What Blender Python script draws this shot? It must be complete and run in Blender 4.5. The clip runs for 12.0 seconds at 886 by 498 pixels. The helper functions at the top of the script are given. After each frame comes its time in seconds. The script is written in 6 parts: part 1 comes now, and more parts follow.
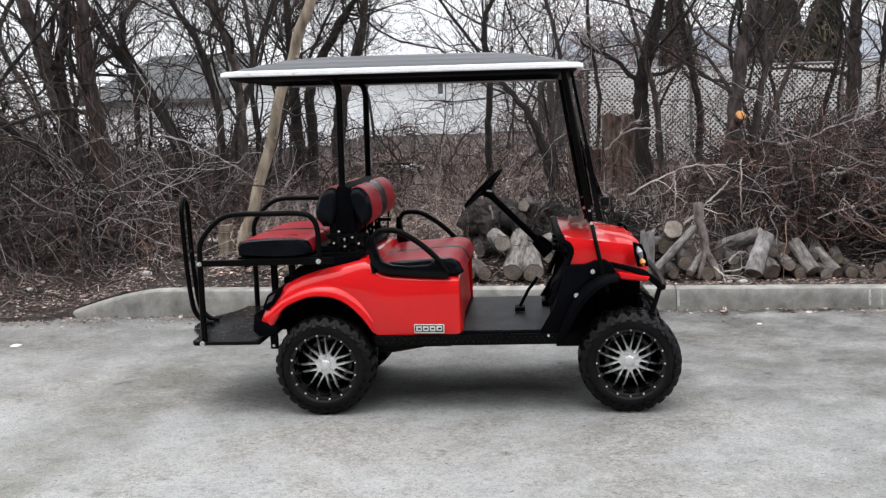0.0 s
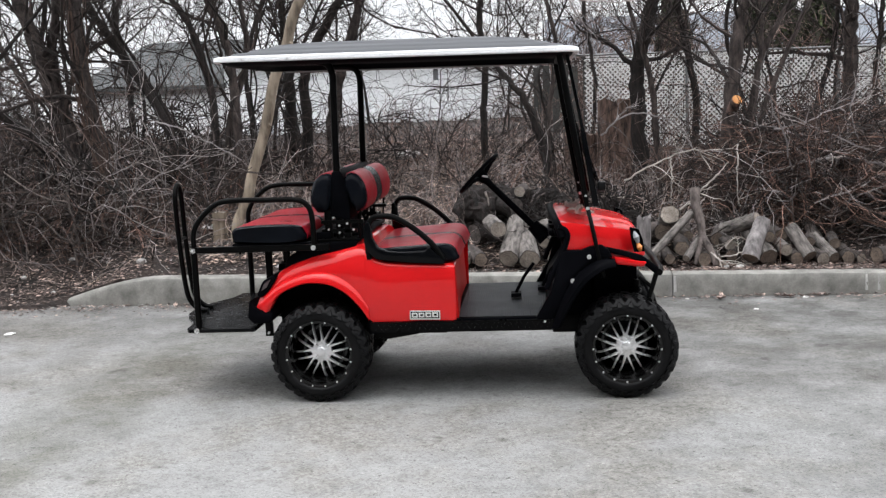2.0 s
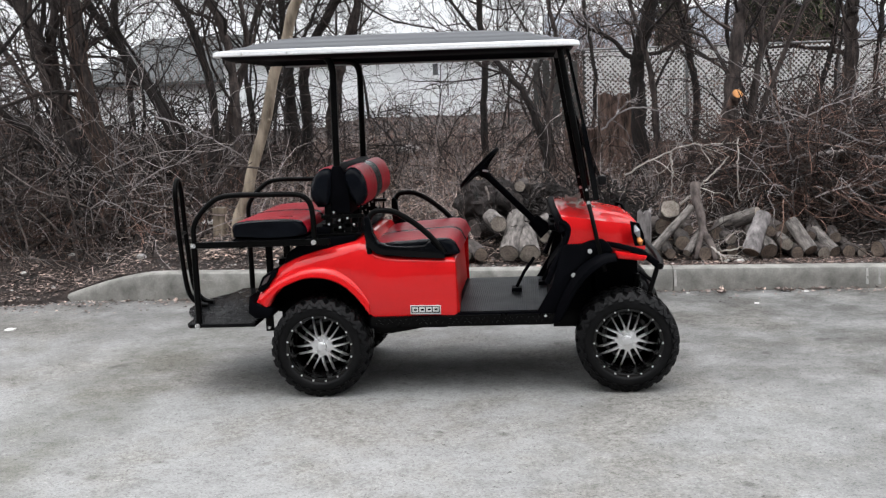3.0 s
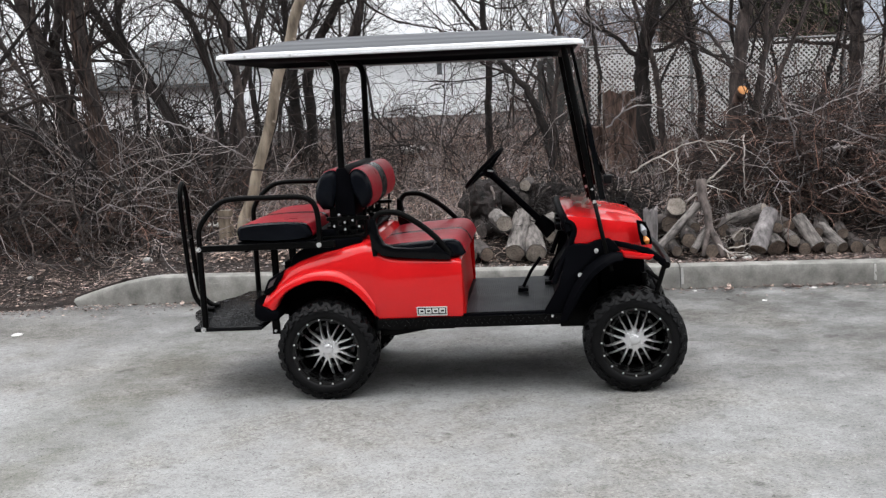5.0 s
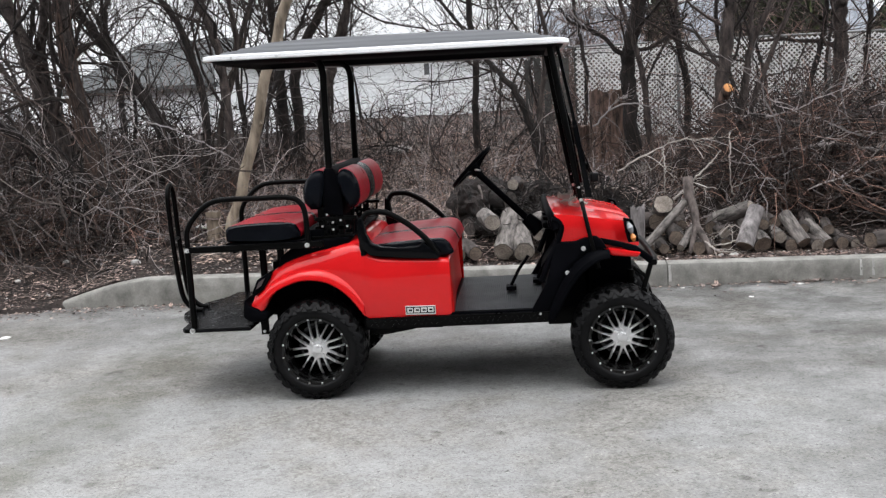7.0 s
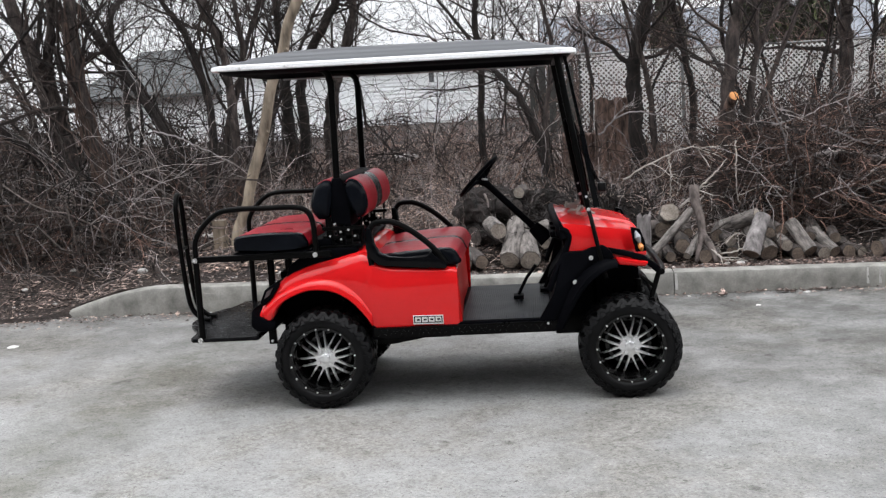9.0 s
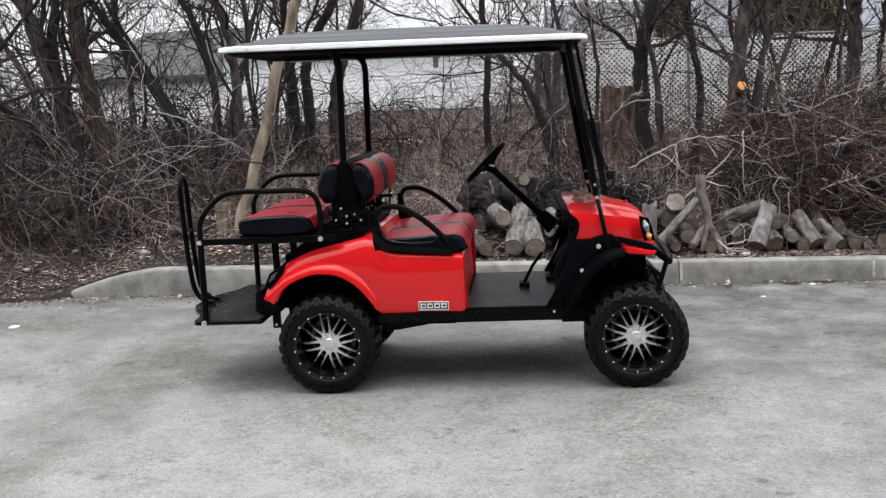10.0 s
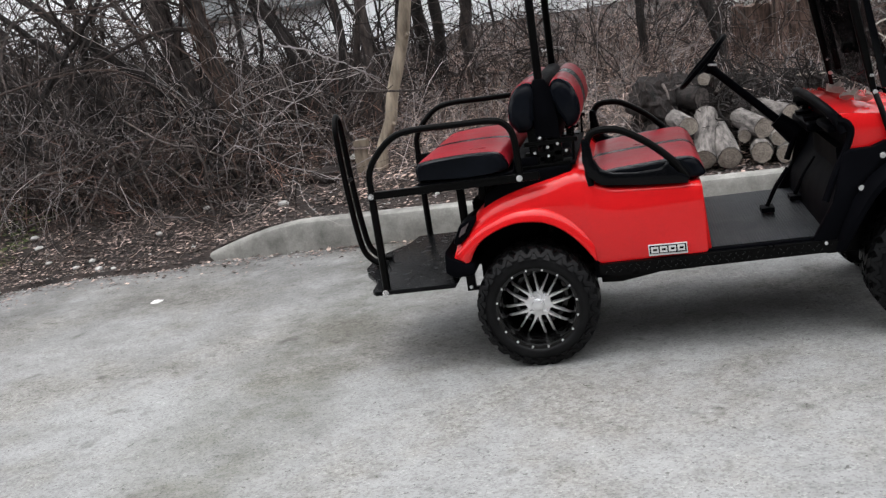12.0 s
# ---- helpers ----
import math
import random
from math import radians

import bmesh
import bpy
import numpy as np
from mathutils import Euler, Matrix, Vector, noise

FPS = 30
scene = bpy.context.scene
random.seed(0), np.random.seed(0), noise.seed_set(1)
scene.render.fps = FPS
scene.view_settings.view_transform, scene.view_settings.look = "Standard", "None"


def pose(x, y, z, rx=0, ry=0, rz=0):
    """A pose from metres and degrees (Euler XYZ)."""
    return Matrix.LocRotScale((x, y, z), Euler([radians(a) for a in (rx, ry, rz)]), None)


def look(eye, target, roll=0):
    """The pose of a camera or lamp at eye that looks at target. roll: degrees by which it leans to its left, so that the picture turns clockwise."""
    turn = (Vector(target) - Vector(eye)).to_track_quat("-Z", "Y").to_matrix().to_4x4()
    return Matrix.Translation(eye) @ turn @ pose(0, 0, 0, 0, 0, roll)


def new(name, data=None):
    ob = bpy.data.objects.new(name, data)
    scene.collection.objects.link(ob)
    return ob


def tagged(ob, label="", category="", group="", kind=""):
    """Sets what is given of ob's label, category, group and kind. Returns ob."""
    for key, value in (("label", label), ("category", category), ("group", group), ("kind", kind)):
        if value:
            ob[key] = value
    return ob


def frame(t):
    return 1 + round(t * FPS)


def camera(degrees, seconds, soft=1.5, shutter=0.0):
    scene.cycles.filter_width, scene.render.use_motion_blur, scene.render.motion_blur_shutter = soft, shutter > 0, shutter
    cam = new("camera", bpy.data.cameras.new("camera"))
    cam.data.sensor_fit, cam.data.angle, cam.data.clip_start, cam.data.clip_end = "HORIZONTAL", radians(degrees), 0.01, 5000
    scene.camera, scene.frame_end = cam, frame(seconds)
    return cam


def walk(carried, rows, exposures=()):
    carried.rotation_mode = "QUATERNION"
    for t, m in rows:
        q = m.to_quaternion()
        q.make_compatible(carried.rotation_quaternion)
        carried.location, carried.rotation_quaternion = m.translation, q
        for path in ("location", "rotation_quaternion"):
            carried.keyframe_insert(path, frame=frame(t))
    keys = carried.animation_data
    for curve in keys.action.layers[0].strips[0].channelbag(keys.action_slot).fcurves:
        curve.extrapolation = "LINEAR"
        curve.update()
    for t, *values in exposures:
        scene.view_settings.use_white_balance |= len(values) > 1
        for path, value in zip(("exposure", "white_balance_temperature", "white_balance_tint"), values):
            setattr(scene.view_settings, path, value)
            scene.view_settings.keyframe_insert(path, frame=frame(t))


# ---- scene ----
cam = camera(46.6, 12.0, soft=1.35)
PATH = [
    (0, (1.212, -5.56, 1.625), (1.02, -3.585, 1.375), -2.1),
    (0.5, (1.215, -5.547, 1.621), (1.028, -3.572, 1.365), -2.1),
    (1, (1.214, -5.537, 1.618), (1.024, -3.564, 1.356), -2.1),
    (1.5, (1.213, -5.534, 1.614), (1.03, -3.56, 1.348), -2.1),
    (2, (1.211, -5.526, 1.613), (1.026, -3.553, 1.338), -2.3),
    (2.5, (1.209, -5.52, 1.612), (1.016, -3.548, 1.34), -2.4),
    (3, (1.207, -5.52, 1.608), (1.022, -3.549, 1.324), -2.4),
    (5, (1.208, -5.501, 1.616), (1.011, -3.532, 1.331), -3.1),
    (5.5, (1.204, -5.506, 1.618), (1.006, -3.536, 1.335), -3.2),
    (6, (1.21, -5.503, 1.616), (1.016, -3.533, 1.337), -3.0),
    (6.5, (1.208, -5.517, 1.614), (1.014, -3.546, 1.339), -2.9),
    (7, (1.216, -5.521, 1.612), (1.04, -3.549, 1.326), -3.5),
    (7.2, (1.209, -5.53, 1.616), (1.035, -3.56, 1.316), -3.6),
    (8.8, (1.199, -5.532, 1.639), (1.029, -3.561, 1.347), -3.7),
    (9, (1.197, -5.528, 1.631), (1.014, -3.555, 1.358), -3.6),
    (9.5, (1.178, -5.512, 1.631), (0.991, -3.541, 1.348), -3.0),
    (10, (1.158, -5.491, 1.625), (0.974, -3.522, 1.326), -2.7),
    (10.5, (1.101, -5.452, 1.609), (0.873, -3.494, 1.272), -3.9),
    (10.8, (1.016, -5.367, 1.601), (0.741, -3.413, 1.272), -5.5),
    (10.9, (0.991, -5.321, 1.601), (0.691, -3.376, 1.245), -5.7),
    (11, (0.962, -5.255, 1.579), (0.648, -3.314, 1.217), -5.7),
    (11.1, (0.918, -5.188, 1.588), (0.552, -3.253, 1.238), -6.1),
    (11.2, (0.905, -5.095, 1.598), (0.464, -3.176, 1.249), -7.2),
    (11.3, (0.858, -5.01, 1.592), (0.346, -3.115, 1.213), -8.4),
    (11.4, (0.811, -4.923, 1.607), (0.316, -3.031, 1.187), -9.0),
    (11.5, (0.76, -4.833, 1.608), (0.249, -2.957, 1.141), -9.2),
    (11.6, (0.734, -4.729, 1.602), (0.244, -2.835, 1.186), -9.2),
    (11.7, (0.681, -4.646, 1.581), (0.211, -2.74, 1.198), -9.0),
    (11.8, (0.613, -4.601, 1.598), (0.196, -2.686, 1.199), -8.1),
    (11.9, (0.565, -4.513, 1.621), (0.154, -2.607, 1.177), -8.3),
    (12, (0.515, -4.452, 1.618), (0.116, -2.542, 1.178), -9.1),
]
walk(cam, [(t, look(eye, target, roll)) for t, eye, target, roll in PATH], [(0, 0.02), (1.5, 0.0), (3, -0.06), (10.5, -0.07), (12, -0.12)])

# ---- light ----
SUN_AZ, SUN_EL = radians(200), radians(80)
world = bpy.data.worlds.new("overcast_sky")
scene.world = world
world.use_nodes = True
wn, wl = world.node_tree.nodes, world.node_tree.links
sky = wn.new("ShaderNodeTexSky")
sky.sky_type, sky.sun_disc, sky.sun_elevation, sky.sun_rotation = "NISHITA", False, SUN_EL, SUN_AZ
sky.air_density, sky.dust_density = 1.0, 4.0
grey = wn.new("ShaderNodeHueSaturation")
grey.inputs["Saturation"].default_value = 0.12
cloud = wn.new("ShaderNodeMixRGB")
cloud.inputs["Fac"].default_value = 0.75
cloud.inputs["Color2"].default_value = (9.0, 9.2, 9.6, 1)
wl.new(sky.outputs["Color"], grey.inputs["Color"])
wl.new(grey.outputs["Color"], cloud.inputs["Color1"])
# an overcast sky is about three times brighter overhead than at the horizon
where = wn.new("ShaderNodeTexCoord")
apart = wn.new("ShaderNodeSeparateXYZ")
wl.new(where.outputs["Generated"], apart.inputs[0])
height = wn.new("ShaderNodeMapRange")
height.inputs["From Min"].default_value, height.inputs["From Max"].default_value = 0.0, 1.0
height.inputs["To Min"].default_value, height.inputs["To Max"].default_value = 1.0, 2.9
wl.new(apart.outputs["Z"], height.inputs["Value"])
dome = wn.new("ShaderNodeVectorMath")
dome.operation = "SCALE"
wl.new(cloud.outputs["Color"], dome.inputs[0])
wl.new(height.outputs[0], dome.inputs["Scale"])
wl.new(dome.outputs[0], wn["Background"].inputs["Color"])
wn["Background"].inputs["Strength"].default_value = 0.136
sun = new("sun", bpy.data.lights.new("sun", "SUN"))
sun.data.energy, sun.data.angle, sun.data.color = 0.6, radians(50), (1.0, 0.97, 0.93)
sun.matrix_world = look((0, 0, 0), (-math.sin(SUN_AZ) * math.cos(SUN_EL), -math.cos(SUN_AZ) * math.cos(SUN_EL), -math.sin(SUN_EL)))


# ---- materials ----
def ramp(nt, fac, stops):
    n = nt.nodes.new("ShaderNodeValToRGB")
    nt.links.new(fac, n.inputs["Fac"])
    els = n.color_ramp.elements
    while len(els) < len(stops):
        els.new(0.5)
    for e, (p, c) in zip(els, stops):
        e.position, e.color = p, (*c, 1)
    return n.outputs["Color"]


def noise_tex(nt, vec, scale, detail=4.0, rough=0.6):
    n = nt.nodes.new("ShaderNodeTexNoise")
    n.inputs["Scale"].default_value, n.inputs["Detail"].default_value, n.inputs["Roughness"].default_value = scale, detail, rough
    nt.links.new(vec, n.inputs["Vector"])
    return n.outputs["Fac"]


def mix(nt, fac, a, b, kind="MIX"):
    n = nt.nodes.new("ShaderNodeMixRGB")
    n.blend_type = kind
    for sock, v in zip(n.inputs, (fac, a, b)):
        if isinstance(v, (int, float)):
            sock.default_value = v
        elif isinstance(v, tuple):
            sock.default_value = (*v, 1)
        else:
            nt.links.new(v, sock)
    return n.outputs["Color"]


def start(name, stretch=(1, 1, 1)):
    m = bpy.data.materials.new(name)
    m.use_nodes = True
    nt = m.node_tree
    tc = nt.nodes.new("ShaderNodeTexCoord")
    mp = nt.nodes.new("ShaderNodeMapping")
    mp.inputs["Scale"].default_value = stretch
    nt.links.new(tc.outputs["Object"], mp.inputs["Vector"])
    return m, nt, mp.outputs["Vector"], nt.nodes["Principled BSDF"]


def relief(nt, bsdf, height, strength, distance=0.01):
    b = nt.nodes.new("ShaderNodeBump")
    b.inputs["Strength"].default_value, b.inputs["Distance"].default_value = strength, distance
    nt.links.new(height, b.inputs["Height"])
    nt.links.new(b.outputs["Normal"], bsdf.inputs["Normal"])


def surface(name, dark, light, rough=0.6, metal=0.0, scale=6.0, fine=60.0, bump=0.2, depth=0.004, coat=0.0, stretch=(1, 1, 1), island=0.0, spec=0.5):
    """A two-scale mottled surface between two colours."""
    m, nt, vec, b = start(name, stretch)
    big, small = noise_tex(nt, vec, scale), noise_tex(nt, vec, fine, 3.0)
    col = ramp(nt, big, [(0.3, dark), (0.7, light)])
    tone = ramp(nt, small, [(0.25, (0.72, 0.72, 0.72)), (0.75, (1.2, 1.2, 1.2))])
    col = mix(nt, 0.6, col, tone, "MULTIPLY")
    if island:
        g = nt.nodes.new("ShaderNodeNewGeometry")
        col = mix(nt, island, col, ramp(nt, g.outputs["Random Per Island"], [(0.0, (0.13, 0.12, 0.115)), (0.42, (0.62, 0.6, 0.58)), (0.8, (1.5, 1.42, 1.36)), (1.0, (3.5, 3.3, 3.05))]), "MULTIPLY")
    nt.links.new(col, b.inputs["Base Color"])
    b.inputs["Metallic"].default_value = metal
    b.inputs["Specular IOR Level"].default_value = spec
    rr = ramp(nt, big, [(0.2, (max(rough - 0.08, 0.02),) * 3), (0.8, (min(rough + 0.08, 1),) * 3)])
    nt.links.new(rr, b.inputs["Roughness"])
    if coat:
        b.inputs["Coat Weight"].default_value, b.inputs["Coat Roughness"].default_value = coat, 0.03
    if bump:
        relief(nt, b, small, bump, depth)
    return m


def asphalt_material():
    m, nt, vec, b = start("worn_asphalt")
    broad, mid, small = noise_tex(nt, vec, 0.6, 5.0, 0.62), noise_tex(nt, vec, 5.0, 6.0, 0.7), noise_tex(nt, vec, 24, 4.0, 0.7)
    col = ramp(nt, broad, [(0.3, (0.214, 0.214, 0.211)), (0.46, (0.26, 0.26, 0.257)), (0.7, (0.302, 0.302, 0.299))])
    col = mix(nt, 0.5, col, ramp(nt, mid, [(0.3, (0.66, 0.655, 0.645)), (0.52, (1.0, 1.0, 1.0)), (0.75, (1.15, 1.15, 1.15))]), "MULTIPLY")
    col = mix(nt, 0.5, col, ramp(nt, small, [(0.28, (0.55, 0.55, 0.55)), (0.45, (1.0, 1.0, 1.0)), (0.8, (1.2, 1.2, 1.2))]), "MULTIPLY")
    # stone chips
    vor = nt.nodes.new("ShaderNodeTexVoronoi")
    vor.inputs["Scale"].default_value = 120
    nt.links.new(vec, vor.inputs["Vector"])
    chips = nt.nodes.new("ShaderNodeSeparateColor")
    nt.links.new(vor.outputs["Color"], chips.inputs["Color"])
    col = mix(nt, 0.42, col, ramp(nt, chips.outputs[0], [(0.08, (0.42, 0.42, 0.42)), (0.4, (1, 1, 1)), (0.93, (1.05, 1.05, 1.05)), (0.99, (1.6, 1.58, 1.52))]), "MULTIPLY")

    def band(turn, across, width, soft, tone, rough=0.35, shift=0.0):
        """A stain or painted darkening along a line through the lot, with a frayed edge."""
        nonlocal col
        mp = nt.nodes.new("ShaderNodeMapping")
        mp.inputs["Rotation"].default_value = (0, 0, radians(turn))
        nt.links.new(vec, mp.inputs["Vector"])
        sep = nt.nodes.new("ShaderNodeSeparateXYZ")
        nt.links.new(mp.outputs["Vector"], sep.inputs[0])
        wob = nt.nodes.new("ShaderNodeMath")
        wob.operation = "MULTIPLY_ADD"
        nt.links.new(noise_tex(nt, vec, 1.3, 5.0, 0.65), wob.inputs[0])
        wob.inputs[1].default_value, wob.inputs[2].default_value = rough * 2, -across - rough
        add = nt.nodes.new("ShaderNodeMath")
        nt.links.new(sep.outputs["Y"], add.inputs[0])
        nt.links.new(wob.outputs[0], add.inputs[1])
        away = nt.nodes.new("ShaderNodeMath")
        away.operation = "ABSOLUTE"
        nt.links.new(add.outputs[0], away.inputs[0])
        rng_ = nt.nodes.new("ShaderNodeMapRange")
        rng_.inputs["From Min"].default_value, rng_.inputs["From Max"].default_value = width, width + soft
        rng_.inputs["To Min"].default_value, rng_.inputs["To Max"].default_value = 1.0, 0.0
        nt.links.new(away.outputs[0], rng_.inputs["Value"])
        patchy = ramp(nt, noise_tex(nt, vec, 2.1, 6.0, 0.7), [(0.32, (0.15, 0.15, 0.15)), (0.6, (1, 1, 1))])
        fac = mix(nt, 1.0, rng_.outputs[0], patchy, "MULTIPLY")
        col = mix(nt, fac, col, mix(nt, 1.0, col, tone, "MULTIPLY"))

    band(0.0, 2.6, 0.75, 0.9, (0.56, 0.55, 0.54), 0.25)
    band(94.0, -1.33, 0.12, 0.4, (0.64, 0.635, 0.585), 0.4)
    # shade beneath the cart, put into the asphalt colour
    band(1.5, 0.75, 0.35, 0.4, (0.75, 0.74, 0.73), 0.2)
    # asphalt darker towards the right
    band(90.0, 5.2, 1.8, 2.8, (0.56, 0.56, 0.55), 0.8)
    dirt = ramp(nt, noise_tex(nt, vec, 0.85, 7.0, 0.68), [(0.47, (0, 0, 0)), (0.6, (1, 1, 1))])
    crumbs = ramp(nt, noise_tex(nt, vec, 38, 4.0, 0.75), [(0.36, (0.5, 0.48, 0.44)), (0.5, (0.86, 0.83, 0.78)), (0.66, (1.1, 1.07, 1.02))])
    col = mix(nt, mix(nt, 1.0, dirt, (0.85, 0.85, 0.85), "MULTIPLY"), col, mix(nt, 1.0, col, crumbs, "MULTIPLY"))
    spots = noise_tex(nt, vec, 5.5, 2.0, 0.5)
    col = mix(nt, 1.0, col, ramp(nt, spots, [(0.66, (1, 1, 1)), (0.76, (0.62, 0.61, 0.6))]), "MULTIPLY")
    flecks = noise_tex(nt, vec, 42, 2.0, 0.5)
    col = mix(nt, 1.0, col, ramp(nt, flecks, [(0.27, (0.5, 0.49, 0.48)), (0.33, (1, 1, 1)), (0.8, (1, 1, 1)), (0.9, (1.1, 1.1, 1.1))]), "MULTIPLY")
    nt.links.new(col, b.inputs["Base Color"])
    b.inputs["Roughness"].default_value, b.inputs["Specular IOR Level"].default_value = 0.86, 0.3
    grain = noise_tex(nt, vec, 160, 2.0)
    relief(nt, b, mix(nt, 0.5, grain, vor.outputs["Distance"]), 0.5, 0.007)
    return m


def glass_material(name, tint, rough=0.03, shade=0.55):
    """A smoky sheet: part clear, part gloss."""
    m, nt, vec, b = start(name)
    tr = nt.nodes.new("ShaderNodeBsdfTransparent")
    tr.inputs["Color"].default_value = (*tint, 1)
    b.inputs["Base Color"].default_value = (0.02, 0.022, 0.026, 1)
    b.inputs["Roughness"].default_value = rough
    mx = nt.nodes.new("ShaderNodeMixShader")
    mx.inputs["Fac"].default_value = shade
    nt.links.new(tr.outputs[0], mx.inputs[1])
    nt.links.new(b.outputs[0], mx.inputs[2])
    nt.links.new(mx.outputs[0], nt.nodes["Material Output"].inputs["Surface"])
    return m


M_ASPHALT = asphalt_material()
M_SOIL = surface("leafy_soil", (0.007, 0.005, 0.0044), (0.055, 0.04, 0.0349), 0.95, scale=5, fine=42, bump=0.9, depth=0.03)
M_CONCRETE = surface("kerb_concrete", (0.13, 0.127, 0.116), (0.33, 0.322, 0.298), 0.9, scale=5, fine=70, bump=0.35, depth=0.004)
M_BARK = surface("grey_brown_bark", (0.004, 0.003, 0.0028), (0.11, 0.085, 0.0774), 0.92, scale=24, fine=90, bump=1.0, depth=0.02, stretch=(1, 1, 0.3))
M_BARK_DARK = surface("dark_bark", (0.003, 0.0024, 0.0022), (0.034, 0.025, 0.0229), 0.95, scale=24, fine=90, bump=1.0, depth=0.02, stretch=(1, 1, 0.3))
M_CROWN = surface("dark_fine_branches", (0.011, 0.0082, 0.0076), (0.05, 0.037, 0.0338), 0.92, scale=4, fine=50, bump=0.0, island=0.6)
M_LOG = surface("furrowed_log_bark", (0.03, 0.026, 0.024), (0.27, 0.243, 0.226), 0.92, scale=30, fine=110, bump=1.0, depth=0.012, stretch=(0.3, 1, 1))
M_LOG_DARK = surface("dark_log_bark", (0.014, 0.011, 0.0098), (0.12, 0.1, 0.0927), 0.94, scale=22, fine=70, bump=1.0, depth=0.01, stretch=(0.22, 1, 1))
M_BARK_PALE = surface("pale_bark", (0.075, 0.068, 0.0665), (0.33, 0.303, 0.3019), 0.9, scale=18, fine=60, bump=0.9, depth=0.006, stretch=(1, 1, 0.35))
M_TWIG = surface("bare_twigs", (0.045, 0.031, 0.0273), (0.16, 0.115, 0.1025), 0.9, scale=2.5, fine=40, bump=0.0, island=0.8)
M_TWIG_PALE = surface("pale_twigs", (0.2, 0.18, 0.1799), (0.38, 0.348, 0.3488), 0.85, scale=3, fine=40, bump=0.0, island=0.4)
M_STICK = surface("bleached_stick", (0.28, 0.25, 0.225), (0.5, 0.46, 0.42), 0.85, scale=6, fine=60, bump=0.2, depth=0.002)
M_TWIG_RED = surface("reddish_brown_twigs", (0.05, 0.029, 0.0229), (0.19, 0.12, 0.1003), 0.9, scale=2.5, fine=40, bump=0.0, island=0.8)
M_STEM = surface("grey_brown_stem_bark", (0.03, 0.023, 0.0207), (0.2, 0.165, 0.1526), 0.92, scale=18, fine=60, bump=1.0, depth=0.008, stretch=(1, 1, 0.35))
M_TAN = surface("dry_tan_stems", (0.15, 0.122, 0.1145), (0.42, 0.352, 0.3314), 0.9, scale=3, fine=40, bump=0.0, island=0.85)
M_VINE = surface("reddish_vine", (0.03, 0.017, 0.013), (0.12, 0.078, 0.062), 0.9, scale=8, fine=60, bump=0.3, depth=0.002)
M_PEELED = surface("peeled_wood", (0.06, 0.042, 0.028), (0.42, 0.345, 0.265), 0.8, scale=9, fine=60, bump=0.4, depth=0.005, stretch=(1, 1, 0.25))


def ringed_wood(name, dark, light):
    """A sawn face with growth rings round the log's axis."""
    m, nt, vec, b = start(name)
    wave = nt.nodes.new("ShaderNodeTexWave")
    wave.wave_type, wave.rings_direction = "RINGS", "X"
    for key, v in (("Scale", 17.0), ("Distortion", 1.6), ("Detail", 2.0), ("Detail Scale", 3.0)):
        wave.inputs[key].default_value = v
    nt.links.new(vec, wave.inputs["Vector"])
    col = ramp(nt, noise_tex(nt, vec, 9, 5.0), [(0.3, dark), (0.7, light)])
    col = mix(nt, 0.28, col, ramp(nt, wave.outputs["Fac"], [(0.1, (0.55, 0.52, 0.5)), (0.6, (1.1, 1.1, 1.1))]), "MULTIPLY")
    col = mix(nt, 0.7, col, ramp(nt, noise_tex(nt, vec, 70, 3.0), [(0.35, (0.6, 0.58, 0.56)), (0.6, (1.1, 1.1, 1.1))]), "MULTIPLY")
    nt.links.new(col, b.inputs["Base Color"])
    b.inputs["Roughness"].default_value = 0.88
    relief(nt, b, noise_tex(nt, vec, 60, 4.0), 0.5, 0.004)
    return m


M_CUT = ringed_wood("weathered_ringed_wood", (0.14, 0.118, 0.1), (0.38, 0.335, 0.29))
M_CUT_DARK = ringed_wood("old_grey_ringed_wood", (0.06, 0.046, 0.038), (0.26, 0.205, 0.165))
M_CUT_FRESH = surface("fresh_cut_wood", (0.5, 0.2, 0.06), (0.68, 0.34, 0.13), 0.8, scale=12, fine=80, bump=0.3, depth=0.003)
M_ROT = surface("rotten_red_wood", (0.008, 0.0055, 0.0046), (0.26, 0.17, 0.1363), 0.95, scale=20, fine=40, bump=1.0, depth=0.02, stretch=(1, 1, 0.22))
M_LEAF = surface("dead_leaves", (0.085, 0.066, 0.061), (0.25, 0.2, 0.1831), 0.9, scale=4, fine=50, bump=0.0, island=1.0)
M_LEAF_TAN = surface("bleached_tan_leaves", (0.17, 0.125, 0.1068), (0.45, 0.35, 0.3052), 0.9, scale=4, fine=50, bump=0.0, island=0.9)
M_STONE = surface("pale_stone", (0.3, 0.292, 0.278), (0.58, 0.57, 0.55), 0.85, scale=9, fine=60, bump=0.4, depth=0.004)
M_PAPER = surface("dirty_white_litter", (0.5, 0.49, 0.47), (0.75, 0.74, 0.72), 0.8, scale=6, fine=50, bump=0.2, depth=0.003)
M_MOSS = surface("moss", (0.035, 0.05, 0.012), (0.1, 0.12, 0.035), 0.95, scale=5, fine=60, bump=0.8, depth=0.01)
M_PAINT = surface("red_gloss_paint", (0.66, 0.009, 0.011), (0.72, 0.012, 0.015), 0.4, scale=1.5, fine=300, bump=0.0, coat=0.8, spec=0.05)
M_PLASTIC = surface("black_moulded_plastic", (0.0016, 0.0017, 0.0024), (0.0034, 0.0036, 0.005), 0.5, spec=0.02, scale=5, fine=420, bump=0.12, depth=0.0008)
M_GUARD = surface("black_gloss_moulding", (0.0016, 0.0018, 0.0024), (0.0034, 0.0038, 0.0048), 0.2, spec=0.12, scale=5, fine=200, bump=0.05, depth=0.0005)
